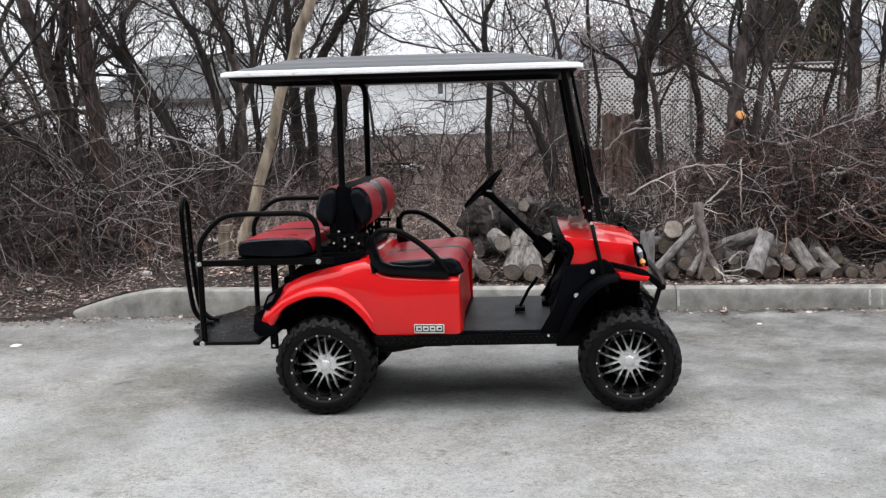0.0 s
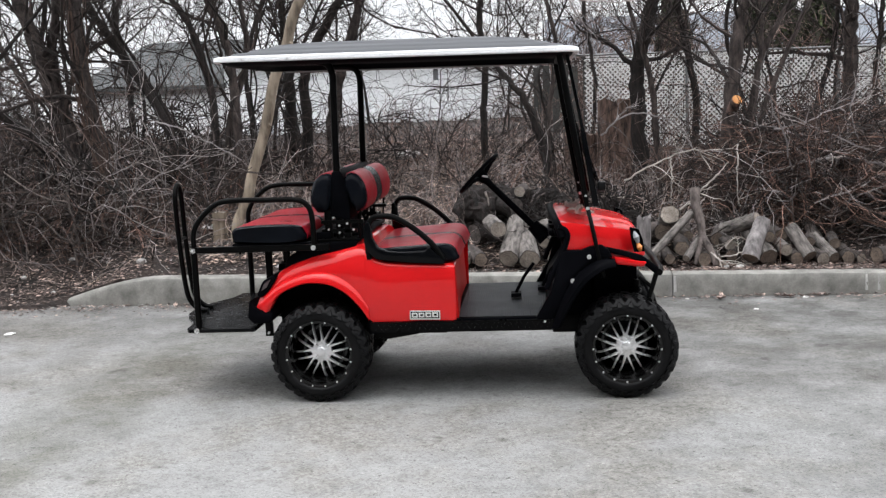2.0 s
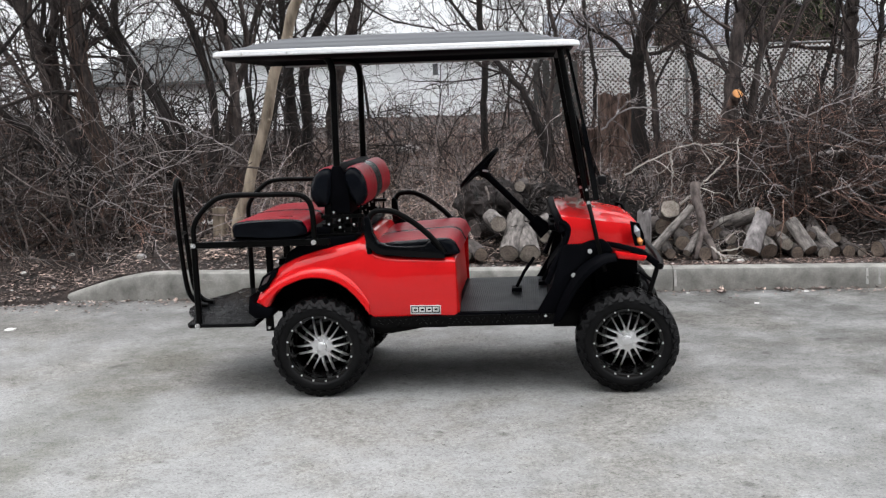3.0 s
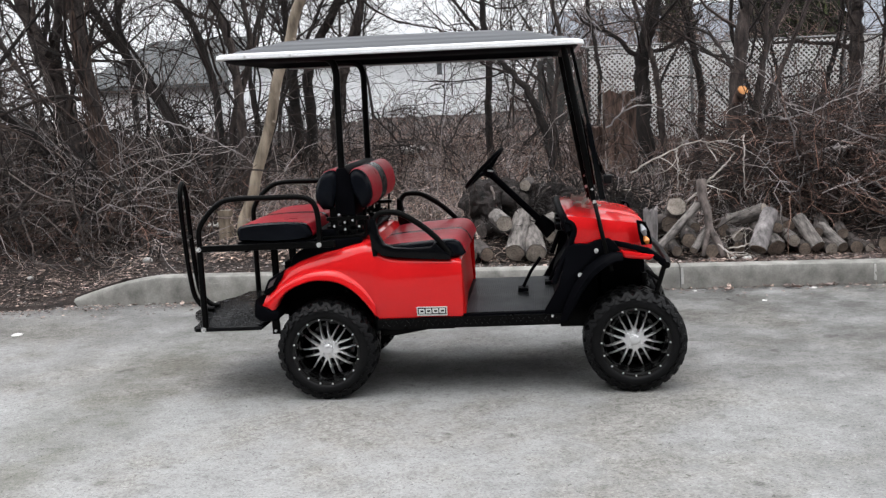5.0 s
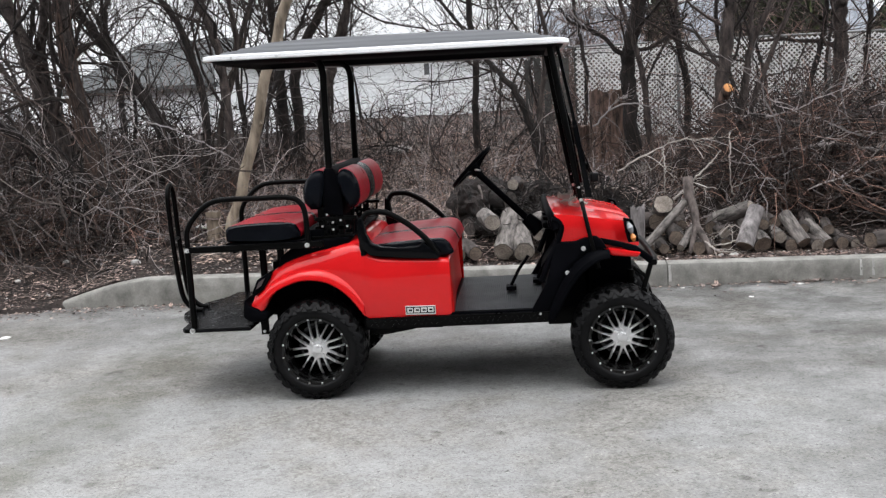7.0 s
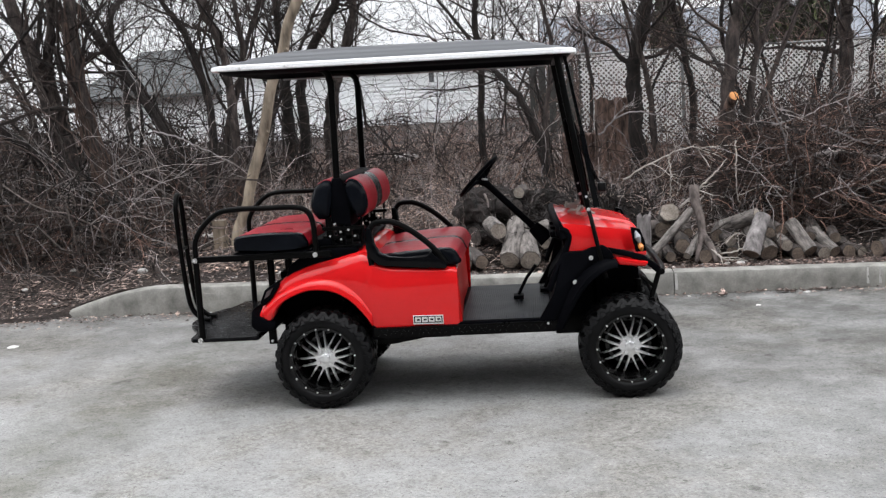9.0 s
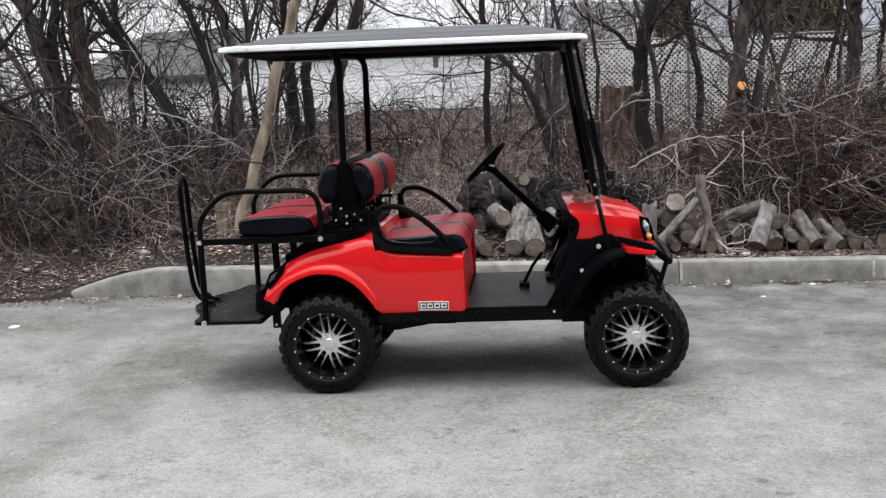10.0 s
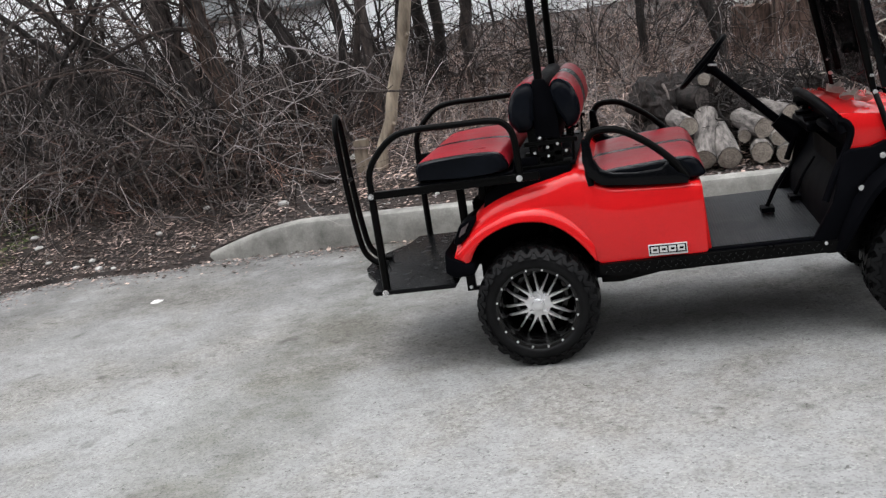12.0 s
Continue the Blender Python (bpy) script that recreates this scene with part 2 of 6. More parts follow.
M_TUBE = surface("black_powder_coat", (0.0016, 0.0016, 0.0016), (0.003, 0.003, 0.003), 0.36, spec=0.07, scale=8, fine=300, bump=0.05, depth=0.0005)
M_RUBBER = surface("tyre_rubber", (0.003, 0.003, 0.0033), (0.009, 0.009, 0.0096), 0.48, spec=0.13, scale=6, fine=120, bump=0.25, depth=0.001)
M_MAT = surface("grey_rubber_mat", (0.011, 0.012, 0.0145), (0.022, 0.024, 0.028), 0.45, spec=0.15, scale=6, fine=120, bump=0.3, depth=0.001)
M_STEP = surface("black_step_rubber", (0.003, 0.0031, 0.0034), (0.01, 0.0103, 0.011), 0.24, spec=0.05, scale=14, fine=90, bump=0.5, depth=0.002)
M_PLATE = surface("black_tread_plate", (0.002, 0.002, 0.002), (0.004, 0.004, 0.004), 0.3, spec=0.05, scale=6, fine=120, bump=0.2, depth=0.001)
M_STUD = surface("worn_tread_studs", (0.004, 0.004, 0.0043), (0.01, 0.01, 0.0105), 0.3, spec=0.12, scale=30, fine=200, bump=0.0)
M_SATIN = surface("red_moulded_panel", (0.5, 0.006, 0.006), (0.58, 0.009, 0.008), 0.5, scale=1.5, fine=300, bump=0.0, spec=0.15)
M_VINYL_RED = surface("red_vinyl", (0.3, 0.01, 0.02), (0.4, 0.015, 0.03), 0.32, spec=0.06, scale=7, fine=90, bump=0.35, depth=0.0015)
M_VINYL_BLACK = surface("black_vinyl", (0.003, 0.0036, 0.0054), (0.007, 0.0084, 0.0115), 0.22, spec=0.06, scale=5, fine=26, bump=0.45, depth=0.006)
M_ROOF = surface("dark_roof_plastic", (0.012, 0.014, 0.019), (0.03, 0.035, 0.045), 0.36, spec=0.3, scale=2.2, fine=60, bump=0.08, depth=0.001, stretch=(0.25, 1, 1))
M_GREYRAIL = surface("grey_drip_rail", (0.2, 0.2, 0.2), (0.3, 0.3, 0.3), 0.5, scale=6, fine=90, bump=0.0)
M_TRIM = surface("white_roof_trim", (0.8, 0.81, 0.82), (0.88, 0.89, 0.9), 0.25, scale=3, fine=200, bump=0.02, depth=0.001)
M_CHROME = surface("machined_alloy", (0.86, 0.86, 0.87), (0.95, 0.95, 0.96), 0.24, metal=0.5, scale=20, fine=200, bump=0.03, depth=0.0005)
M_RIM = surface("gloss_black_rim", (0.002, 0.002, 0.002), (0.004, 0.004, 0.004), 0.12, scale=8, fine=200, bump=0.0, spec=0.35)
M_BOLT = surface("zinc_bolt", (0.6, 0.6, 0.6), (0.78, 0.78, 0.78), 0.3, metal=0.6, scale=20, fine=200, bump=0.0)
M_AMBER = surface("amber_lens", (0.75, 0.25, 0.05), (0.8, 0.32, 0.08), 0.15, scale=9, fine=99, bump=0.0)
M_LENS = surface("clear_lamp_lens", (0.22, 0.23, 0.25), (0.32, 0.33, 0.35), 0.08, scale=9, fine=99, bump=0.0)
M_REDLENS = surface("dark_red_lens", (0.05, 0.035, 0.038), (0.12, 0.1, 0.105), 0.1, scale=9, fine=99, bump=0.0)
M_BADGE = surface("badge_white", (0.62, 0.62, 0.6), (0.72, 0.72, 0.7), 0.35, scale=9, fine=99, bump=0.0)
M_SMOKE = glass_material("smoked_acrylic", (0.42, 0.42, 0.43), 0.03, 0.05)
M_SIDING = surface("white_siding", (0.89, 0.9, 0.91), (0.94, 0.95, 0.96), 0.6, scale=0.8, fine=20, bump=0.1, depth=0.002)
M_SHINGLE = surface("grey_shingles", (0.05, 0.053, 0.055), (0.095, 0.1, 0.102), 0.9, scale=2.5, fine=18, bump=0.6, depth=0.01)
M_SHINGLE_BLUE = surface("blue_grey_shingles", (0.15, 0.165, 0.19), (0.22, 0.235, 0.26), 0.9, scale=2.5, fine=18, bump=0.5, depth=0.01)
M_LATTICE = surface("white_lattice", (0.6, 0.6, 0.59), (0.76, 0.76, 0.75), 0.7, scale=2, fine=40, bump=0.1, depth=0.002)
M_GREYWOOD = surface("old_grey_boards", (0.03, 0.03, 0.028), (0.075, 0.075, 0.07), 0.92, scale=2, fine=26, bump=0.5, depth=0.005, stretch=(1, 1, 0.2))
# base colour lightened to grey in place of the sky's reflection
M_PANE = surface("window_glass_with_sky_tone", (0.12, 0.125, 0.135), (0.2, 0.205, 0.215), 0.06, scale=1, fine=20, bump=0.0)
M_STEEL = surface("galvanised_steel", (0.13, 0.13, 0.13), (0.22, 0.22, 0.22), 0.5, metal=0.7, scale=8, fine=90, bump=0.05, depth=0.001)
M_CEDAR = surface("cedar_foliage", (0.008, 0.014, 0.006), (0.035, 0.045, 0.016), 0.85, scale=3, fine=30, bump=0.0, island=0.7)


# ---- mesh helpers ----
class Soup:
    """Gathers plain faces and makes one mesh of them."""

    def __init__(self):
        self.v, self.f = [], []

    def add(self, verts, faces):
        n = len(self.v)
        self.v += [tuple(map(float, p)) for p in verts]
        self.f += [tuple(n + i for i in f) for f in faces]

    def tube(self, path, radii, sides=6, cap=True):
        path = np.asarray(path, float)
        k = len(path)
        radii = np.broadcast_to(np.asarray(radii, float), (k,))
        tan = np.gradient(path, axis=0)
        tan /= np.linalg.norm(tan, axis=1)[:, None] + 1e-9
        ref = np.array([0.0, 0.0, 1.0]) if abs(tan[:, 2]).mean() < 0.8 else np.array([1.0, 0.0, 0.0])
        u = np.cross(tan, ref)
        u /= np.linalg.norm(u, axis=1)[:, None] + 1e-9
        for i in range(1, k):
            w = u[i - 1] - tan[i] * (u[i - 1] @ tan[i])
            u[i] = w / (np.linalg.norm(w) + 1e-9)
        w = np.cross(tan, u)
        a = np.arange(sides) * 2 * math.pi / sides
        ring = path[:, None] + radii[:, None, None] * (np.cos(a)[None, :, None] * u[:, None] + np.sin(a)[None, :, None] * w[:, None])
        n = len(self.v)
        self.v += [tuple(p) for p in ring.reshape(-1, 3).tolist()]
        for i in range(k - 1):
            for j in range(sides):
                q = (j + 1) % sides
                self.f.append((n + i * sides + j, n + i * sides + q, n + (i + 1) * sides + q, n + (i + 1) * sides + j))
        if cap:
            self.f.append(tuple(n + j for j in reversed(range(sides))))
            self.f.append(tuple(n + (k - 1) * sides + j for j in range(sides)))

    def grid(self, rows):
        """rows: a list of equally long lists of points."""
        k = len(rows[0])
        self.add([p for r in rows for p in r], [(i * k + j, i * k + j + 1, (i + 1) * k + j + 1, (i + 1) * k + j) for i in range(len(rows) - 1) for j in range(k - 1)])

    def box(self, lo, hi, m=None):
        c = [Vector((x, y, z)) for x in (lo[0], hi[0]) for y in (lo[1], hi[1]) for z in (lo[2], hi[2])]
        if m is not None:
            c = [m @ p for p in c]
        self.add(c, [(0, 1, 3, 2), (4, 6, 7, 5), (0, 4, 5, 1), (2, 3, 7, 6), (0, 2, 6, 4), (1, 5, 7, 3)])

    def mesh(self, name, smooth=True, bevel=0.0, fix=False):
        me = bpy.data.meshes.new(name)
        me.from_pydata(self.v, [], self.f)
        if bevel or fix:
            bm = bmesh.new()
            bm.from_mesh(me)
            if fix:
                bmesh.ops.remove_doubles(bm, verts=bm.verts, dist=1e-5)
                bmesh.ops.recalc_face_normals(bm, faces=bm.faces)
            if bevel:
                sharp = [e for e in bm.edges if len(e.link_faces) == 2 and e.calc_face_angle() > 0.5]
                bmesh.ops.bevel(bm, geom=sharp, offset=bevel, segments=2, profile=0.5, affect="EDGES")
            bm.to_mesh(me)
            bm.free()
        me.polygons.foreach_set("use_smooth", [smooth] * len(me.polygons))
        if smooth:
            me.set_sharp_from_angle(angle=radians(42))
        return me


def part(name, shape, material, parent=None, label="", m=None, smooth=True, bevel=0.0, fix=False):
    """Links a shape as one mesh object, under a thing or a part when one is given."""
    me = shape.mesh(name, smooth, bevel, fix) if isinstance(shape, Soup) else shape
    if not me.materials:
        me.materials.append(material)
    ob = new(name, me)
    if m is not None:
        ob.matrix_basis = m
    if parent is not None:
        ob.parent = parent
        if parent.data is None:
            ob.matrix_parent_inverse = Matrix.Translation(-parent.location)
    return tagged(ob, label) if label else ob


def thing(name, at, label, category, group="", kind=""):
    ob = new(name)
    ob.empty_display_size = 0.1
    ob.location = at
    return tagged(ob, label, category, group, kind)


def solo(name, shape, material, label, category, group="", kind="", smooth=True, bevel=0.0, fix=False, m=None):
    return tagged(part(name, shape, material, smooth=smooth, bevel=bevel, fix=fix, m=m), label, category, group, kind)


def curve(points, n=24):
    """A smooth line through the points (Catmull-Rom)."""
    p = np.asarray(points, float)
    p = np.vstack([2 * p[0] - p[1], p, 2 * p[-1] - p[-2]])
    out = []
    per = max(2, n // (len(p) - 3))
    for i in range(1, len(p) - 2):
        for s in np.linspace(0, 1, per, endpoint=False):
            a, b, c, d = p[i - 1], p[i], p[i + 1], p[i + 2]
            out.append(0.5 * (2 * b + (c - a) * s + (2 * a - 5 * b + 4 * c - d) * s * s + (3 * b - 3 * c + d - a) * s ** 3))
    out.append(p[-2])
    return np.array(out)


def prism(shape, outline, y0, y1):
    """A flat plate: an outline in x and z between two y."""
    n = len(outline)
    shape.add([(x, y0, z) for x, z in outline] + [(x, y1, z) for x, z in outline],
              [tuple(range(n)), tuple(reversed(range(n, 2 * n)))] + [(i, i + n, (i + 1) % n + n, (i + 1) % n) for i in range(n)])


def disc(shape, centre, r, thick, axis="y", sides=12):
    ax = {"x": (1, 0, 0), "y": (0, 1, 0), "z": (0, 0, 1)}[axis]
    c = np.asarray(centre, float)
    shape.tube([c, c + np.array(ax) * thick], r, sides)


# ---- ground, road, kerb ----
def kerb_y(x):
    return 2.98 - 0.033 * x


def kerb_top(x):
    return 0.205 - 0.0105 * x


EDGE = [(-60, -60), (-9, -8), (-5.4, -2.5), (-4.75, 0.6), (-4.62, 1.9), (-4.62, 2.8), (-4.1, 3.02), (-3.55, 2.96), (-3.21, 2.98), (-3.01, 3.1), (60, 1.1)]
LOT = np.array(EDGE, float)
LOT_Z = -0.012


def off_lot(x, y):
    """How far a point lies behind the lot's edge (minus: on the lot)."""
    p = np.array([x, y])
    a, b = LOT[:-1], LOT[1:]
    ab = b - a
    s = np.clip(((p - a) * ab).sum(1) / (ab * ab).sum(1), 0, 1)
    near = a + s[:, None] * ab
    d = np.hypot(*(p - near).T)
    i = int(d.argmin())
    side = ab[i][0] * (y - a[i][1]) - ab[i][1] * (x - a[i][0])
    return float(d[i]) * (1 if side > 0 else -1)


def bank(x, y):
    d = off_lot(x, y)
    if d < 0.0:
        return -0.065
    step = 0.19 - 0.0069 * x if x > -2.5 else max(0.02, 0.207 + (x + 2.5) * 0.3)
    lump = 0.06 * noise.noise((x * 0.9, y * 0.9, 0)) + 0.025 * noise.noise((x * 3.1, y * 3.1, 4))
    if d < 0.1 and x > -3.01:
        return -0.065
    right = min(1.0, max(0.0, (x - 1.2) / 1.6))
    shelf = 0.15 + 0.5 * min(1.0, max(0.0, (x - 0.2) / 0.6))
    return step + (1.15 - 0.6 * right) * (1 - math.exp(-max(d - shelf, 0) / (4 - 1.6 * right))) + lump * min(1, max(0.0, d - shelf + 0.15) / 0.6)


def spread(lo, hi, fine_lo, fine_hi, step):
    mid = list(np.arange(fine_lo, fine_hi + 1e-6, step))
    out = lambda a, b: [a + (b - a) * (k / 9) ** 2.4 for k in range(1, 10)]  # noqa: E731
    return sorted(out(fine_lo, lo)) + mid + out(fine_hi, hi)


shape = Soup()
shape.grid([[(x, y, bank(x, y)) for x in spread(-500, 500, -9, 8, 0.11)] for y in spread(-500, 700, -1.5, 11, 0.11)])
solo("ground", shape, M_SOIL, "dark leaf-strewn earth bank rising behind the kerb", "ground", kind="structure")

# the lot: a slab with a crumbled edge
line = []
for (ax, ay), (bx, by) in zip(EDGE[:-1], EDGE[1:]):
    n = max(2, min(60, int(math.hypot(bx - ax, by - ay) / 0.09)))
    for k in range(n):
        x, y = ax + (bx - ax) * k / n, ay + (by - ay) * k / n
        w = 0.05 if -9 < x < -3.01 else 0.0
        line.append((x + w * noise.noise((x * 6, y * 6, 1)), y + w * noise.noise((x * 6, y * 6, 7)) + (0.02 if x > -3.01 else 0)))
line += [(60, 1.1), (60, -60)]
shape = Soup()
n = len(line)
shape.add([(x, y, LOT_Z) for x, y in line] + [(x, y, -0.08) for x, y in line], [tuple(reversed(range(n)))] + [(i, (i + 1) % n, n + (i + 1) % n, n + i) for i in range(n)])
solo("road", shape, M_ASPHALT, "worn pale grey asphalt lot with dark stains and shade painted under the cart", "road", kind="structure", smooth=False, fix=True)

# kerb: cast sections with open joints, the last one ramped down to the ground
def kerb_section(x0, x1, ramped=False):
    s, rows = Soup(), []
    k = 26 if ramped else 8
    for i in range(k + 1):
        x = x0 + (x1 - x0) * i / k
        yf, top = kerb_y(x), kerb_top(x)
        if ramped:
            u = min(1.0, (x - x0) / 0.95)
            top = 0.012 + (top - 0.012) * (0.4 * u + 0.6 * math.sin(u * math.pi / 2))
            yf += 0.1 * (1 - u) ** 2
        wob = 0.004 * noise.noise((x * 5, 0, 2))
        r = min(0.03, top * 0.4)
        rows.append([(x, yf + wob, -0.05), (x, yf + wob + 0.004, top * 0.5), (x, yf + 0.012, top - r), (x, yf + 0.022, top - r * 0.3), (x, yf + 0.045, top),
                     (x, yf + 0.15, top + 0.004), (x, yf + 0.17, top - 0.02), (x, yf + 0.175, -0.05)])
    s.grid(rows)
    for row in (rows[0], rows[-1]):
        s.add(row, [tuple(range(len(row)))])
    return s


kerb = thing("kerb", (0, 2.98, 0), "weathered grey concrete kerb ending in a low ramp", "kerb", kind="structure")
x = -3.09
for i, x1 in enumerate((-0.12, 2.3, 4.42, 7.4, 10.4, 13.4, 16.4)):
    part("kerb_stone", kerb_section(x, x1 - 0.006, i == 0), M_CONCRETE, kerb, fix=True)
    x = x1
for x, w, z0, z1 in ((2.305, 0.022, 0.03, 0.165), (3.81, 0.02, 0.02, 0.15), (3.905, 0.02, 0.02, 0.15)):
    s = Soup()
    s.add([(x + dx, kerb_y(x) + (0.001 if z < 0.09 else 0.007), z) for dx, z in ((0, z0), (w, z0), (w, (z0 + z1) / 2), (w * 0.8, z1), (0, z1))], [(0, 1, 2, 3, 4)])
    part("paint_mark", s, M_STONE, kerb, "faded white paint mark", smooth=False)

# ---- golf cart ----
CART = thing("golf_cart", (0.8, 0.6, 0), "lifted red golf cart with rear-facing seat, black roof and off-road tyres", "golf cart")
YN, YF = 0.04, 1.16
HUB_Z = 0.266


def bolt(at, r=0.012, thick=0.008, parent=CART, name="bolt"):
    s = Soup()
    disc(s, (at[0], at[1] - thick, at[2]), r, thick, "y", 10)
    disc(s, (at[0], at[1] - thick * 1.5, at[2]), r * 0.6, thick, "y", 8)
    return part(name, s, M_BOLT, parent)


def pipe(name, points, r=0.016, parent=CART, n=30, sides=10, material=None, label=""):
    s = Soup()
    s.tube(curve(points, n), r, sides)
    return part(name, s, material or M_TUBE, parent, label)


# rear body: a shell whose flanks roll over into the deck, cut by the wheel arch
TOPLINE = curve([(-0.385, 0.525), (-0.345, 0.62), (-0.27, 0.705), (-0.17, 0.775), (-0.04, 0.82), (0.08, 0.846), (0.2, 0.872), (0.25, 0.866)], 42)
ARCH = curve([(-0.31, 0.5), (-0.255, 0.59), (-0.155, 0.652), (-0.05, 0.672), (0.045, 0.66), (0.14, 0.61), (0.215, 0.53), (0.272, 0.437)], 40)


def arch_z(x):
    if x < ARCH[0][0]:
        return 0.5
    if x > ARCH[-1][0]:
        return 0.437
    return float(np.interp(x, ARCH[:, 0], ARCH[:, 1]))


def flank(side):
    """One flank of the rear body with its half of the deck."""
    s, rows = Soup(), []
    for x, zt in TOPLINE:
        zb = min(arch_z(x), zt - 0.012)
        rows.append((x, zt, zb, 0.075))
    for x in np.linspace(0.262, 0.735, 24):
        zt = float(np.interp(x, [0.26, 0.29, 0.36, 0.5, 0.735], [0.85, 0.802, 0.775, 0.765, 0.755]))
        rows.append((x, zt, arch_z(x), 0.03))
    rows.append((0.748, 0.742, 0.445, 0.02))
    out = []
    for x, zt, zb, r in rows:
        h = zt - zb
        r = min(r, h * 0.55)
        bulge = 0.012 * math.sin(math.pi * min(1, max(0, (x + 0.38) / 1.1)))
        ys = [(0.6, zt + 0.004), (0.3, zt + 0.003), (YN + r * 1.5, zt), (YN + r * 0.75, zt - r * 0.1), (YN + r * 0.3, zt - r * 0.36), (YN + r * 0.06, zt - r * 0.75),
              (YN - bulge, zt - r - (h - r) * 0.25), (YN - bulge, zb + (h - r) * 0.3), (YN, zb), (YN + 0.03, zb + 0.002)]
        out.append([(x, y if side < 0 else 1.2 - y, z) for y, z in ys])
    s.grid(out)
    return s


body = part("rear_body", flank(-1), M_PAINT, CART, "glossy red rear body shell", fix=True)
part("rear_body", flank(1), M_PAINT, CART, "glossy red rear body shell", fix=True)


s = Soup()
line = [(0.742, 0.748), (0.75, 0.735), (0.756, 0.6), (0.765, 0.447), (0.7, 0.445), (0.7, 0.748)]
rows = []
for y in np.linspace(0.047, 1.153, 13):
    tuck = 0.03 * min(1.0, (y - 0.047) / 0.6)
    rows.append([(px - tuck, y, pz) for px, pz in (*line, line[0])])
s.grid(rows)
for row in (rows[0], rows[-1]):
    s.add(row[:-1], [tuple(range(len(line)))])
part("seat_box_front", s, M_SATIN, CART, bevel=0.008, fix=True)


def flare(line_out, line_in, y0, bulge, side, material, name, inward=0.1):
    """A raised lip along a wheel arch."""
    s, rows = Soup(), []
    a, b = curve(line_out, 36), curve(line_in, 36)
    n = min(len(a), len(b))
    for i in range(n):
        (ax, az), (bx, bz) = a[i * (len(a) - 1) // (n - 1)], b[i * (len(b) - 1) // (n - 1)]
        e = math.sin(math.pi * (0.12 + 0.76 * i / (n - 1)))
        ring = [(0, y0 + 0.004), (0.2, y0 - bulge * 0.55 * e), (0.55, y0 - bulge * 0.95 * e), (0.9, y0 - bulge * e), (1.0, y0 - bulge * 0.8 * e), (1.0, y0 + inward)]
        rows.append([(ax + (bx - ax) * t, y if side < 0 else 1.2 - y, az + (bz - az) * t) for t, y in ring])
    s.grid(rows)
    return part(name, s, material, CART, fix=True)


for side in (-1, 1):
    flare([(-0.365, 0.555), (-0.31, 0.612), (-0.24, 0.668), (-0.115, 0.722), (-0.01, 0.735), (0.08, 0.717), (0.17, 0.66), (0.225, 0.595), (0.262, 0.53)],
          [(-0.318, 0.5), (-0.27, 0.572), (-0.21, 0.622), (-0.1, 0.664), (-0.02, 0.668), (0.06, 0.653), (0.14, 0.606), (0.21, 0.53), (0.262, 0.45)],
          YN, 0.045, side, M_PAINT, "fender_flare")

# inner tub, frame and axles
s = Soup()
s.box((-0.3, 0.29, 0.36), (0.69, 0.91, 0.74))
s.box((-0.33, 0.33, 0.42), (-0.28, 0.87, 0.6))
s.box((0.25, 0.08, 0.36), (0.69, 1.12, 0.6))
part("inner_tub", s, M_PLASTIC, CART, fix=True)
s = Soup()
for y in (0.36, 0.8):
    s.box((-0.3, y, 0.3), (1.75, y + 0.06, 0.37))
s.box((0.3, 0.36, 0.3), (0.36, 0.86, 0.36))
s.box((0.2, 0.16, 0.37), (0.72, 1.04, 0.41))
s.box((0.72, 0.1, 0.385), (1.28, 1.1, 0.424))
s.box((-0.28, 0.42, 0.24), (0.2, 0.78, 0.42))
s.box((1.28, 0.3, 0.3), (1.72, 0.9, 0.4))
# two hidden boxes added to block light and deepen shade under the cart
s.box((0.22, 0.62, 0.25), (1.34, 0.98, 0.42))
s.box((0.24, 0.22, 0.34), (1.32, 1.1, 0.42))
prism(s, [(0.27, 0.4), (0.7, 0.39), (0.52, 0.35), (0.36, 0.325), (0.27, 0.33)], 0.1, 0.14)
prism(s, [(0.27, 0.4), (0.7, 0.39), (0.52, 0.35), (0.36, 0.325), (0.27, 0.33)], 1.06, 1.1)
part("chassis_with_shade_boxes", s, M_TUBE, CART, bevel=0.004, fix=True)
for x in (-0.028, 1.678):
    s = Soup()
    s.tube([(x, 0.22, HUB_Z), (x, 0.98, HUB_Z)], 0.035, 12)
    s.tube([(x, 0.5, HUB_Z), (x, 0.56, HUB_Z), (x, 0.64, HUB_Z), (x, 0.7, HUB_Z)], [0.05, 0.1, 0.1, 0.05], 14)
    part("axle", s, M_TUBE, CART)
    for y in (0.3, 0.9):
        s = Soup()
        s.tube([(x + 0.05, y, 0.3), (x + 0.08, y, 0.6)], 0.022, 10)
        s.tube([(x + 0.05 + 0.012 * math.cos(k * 0.7) + 0.002 * k / 2, y + 0.034 * math.sin(k * 0.7), 0.33 + 0.0045 * k) for k in range(52)], 0.007, 6)
        part("shock_absorber", s, M_TUBE, CART)

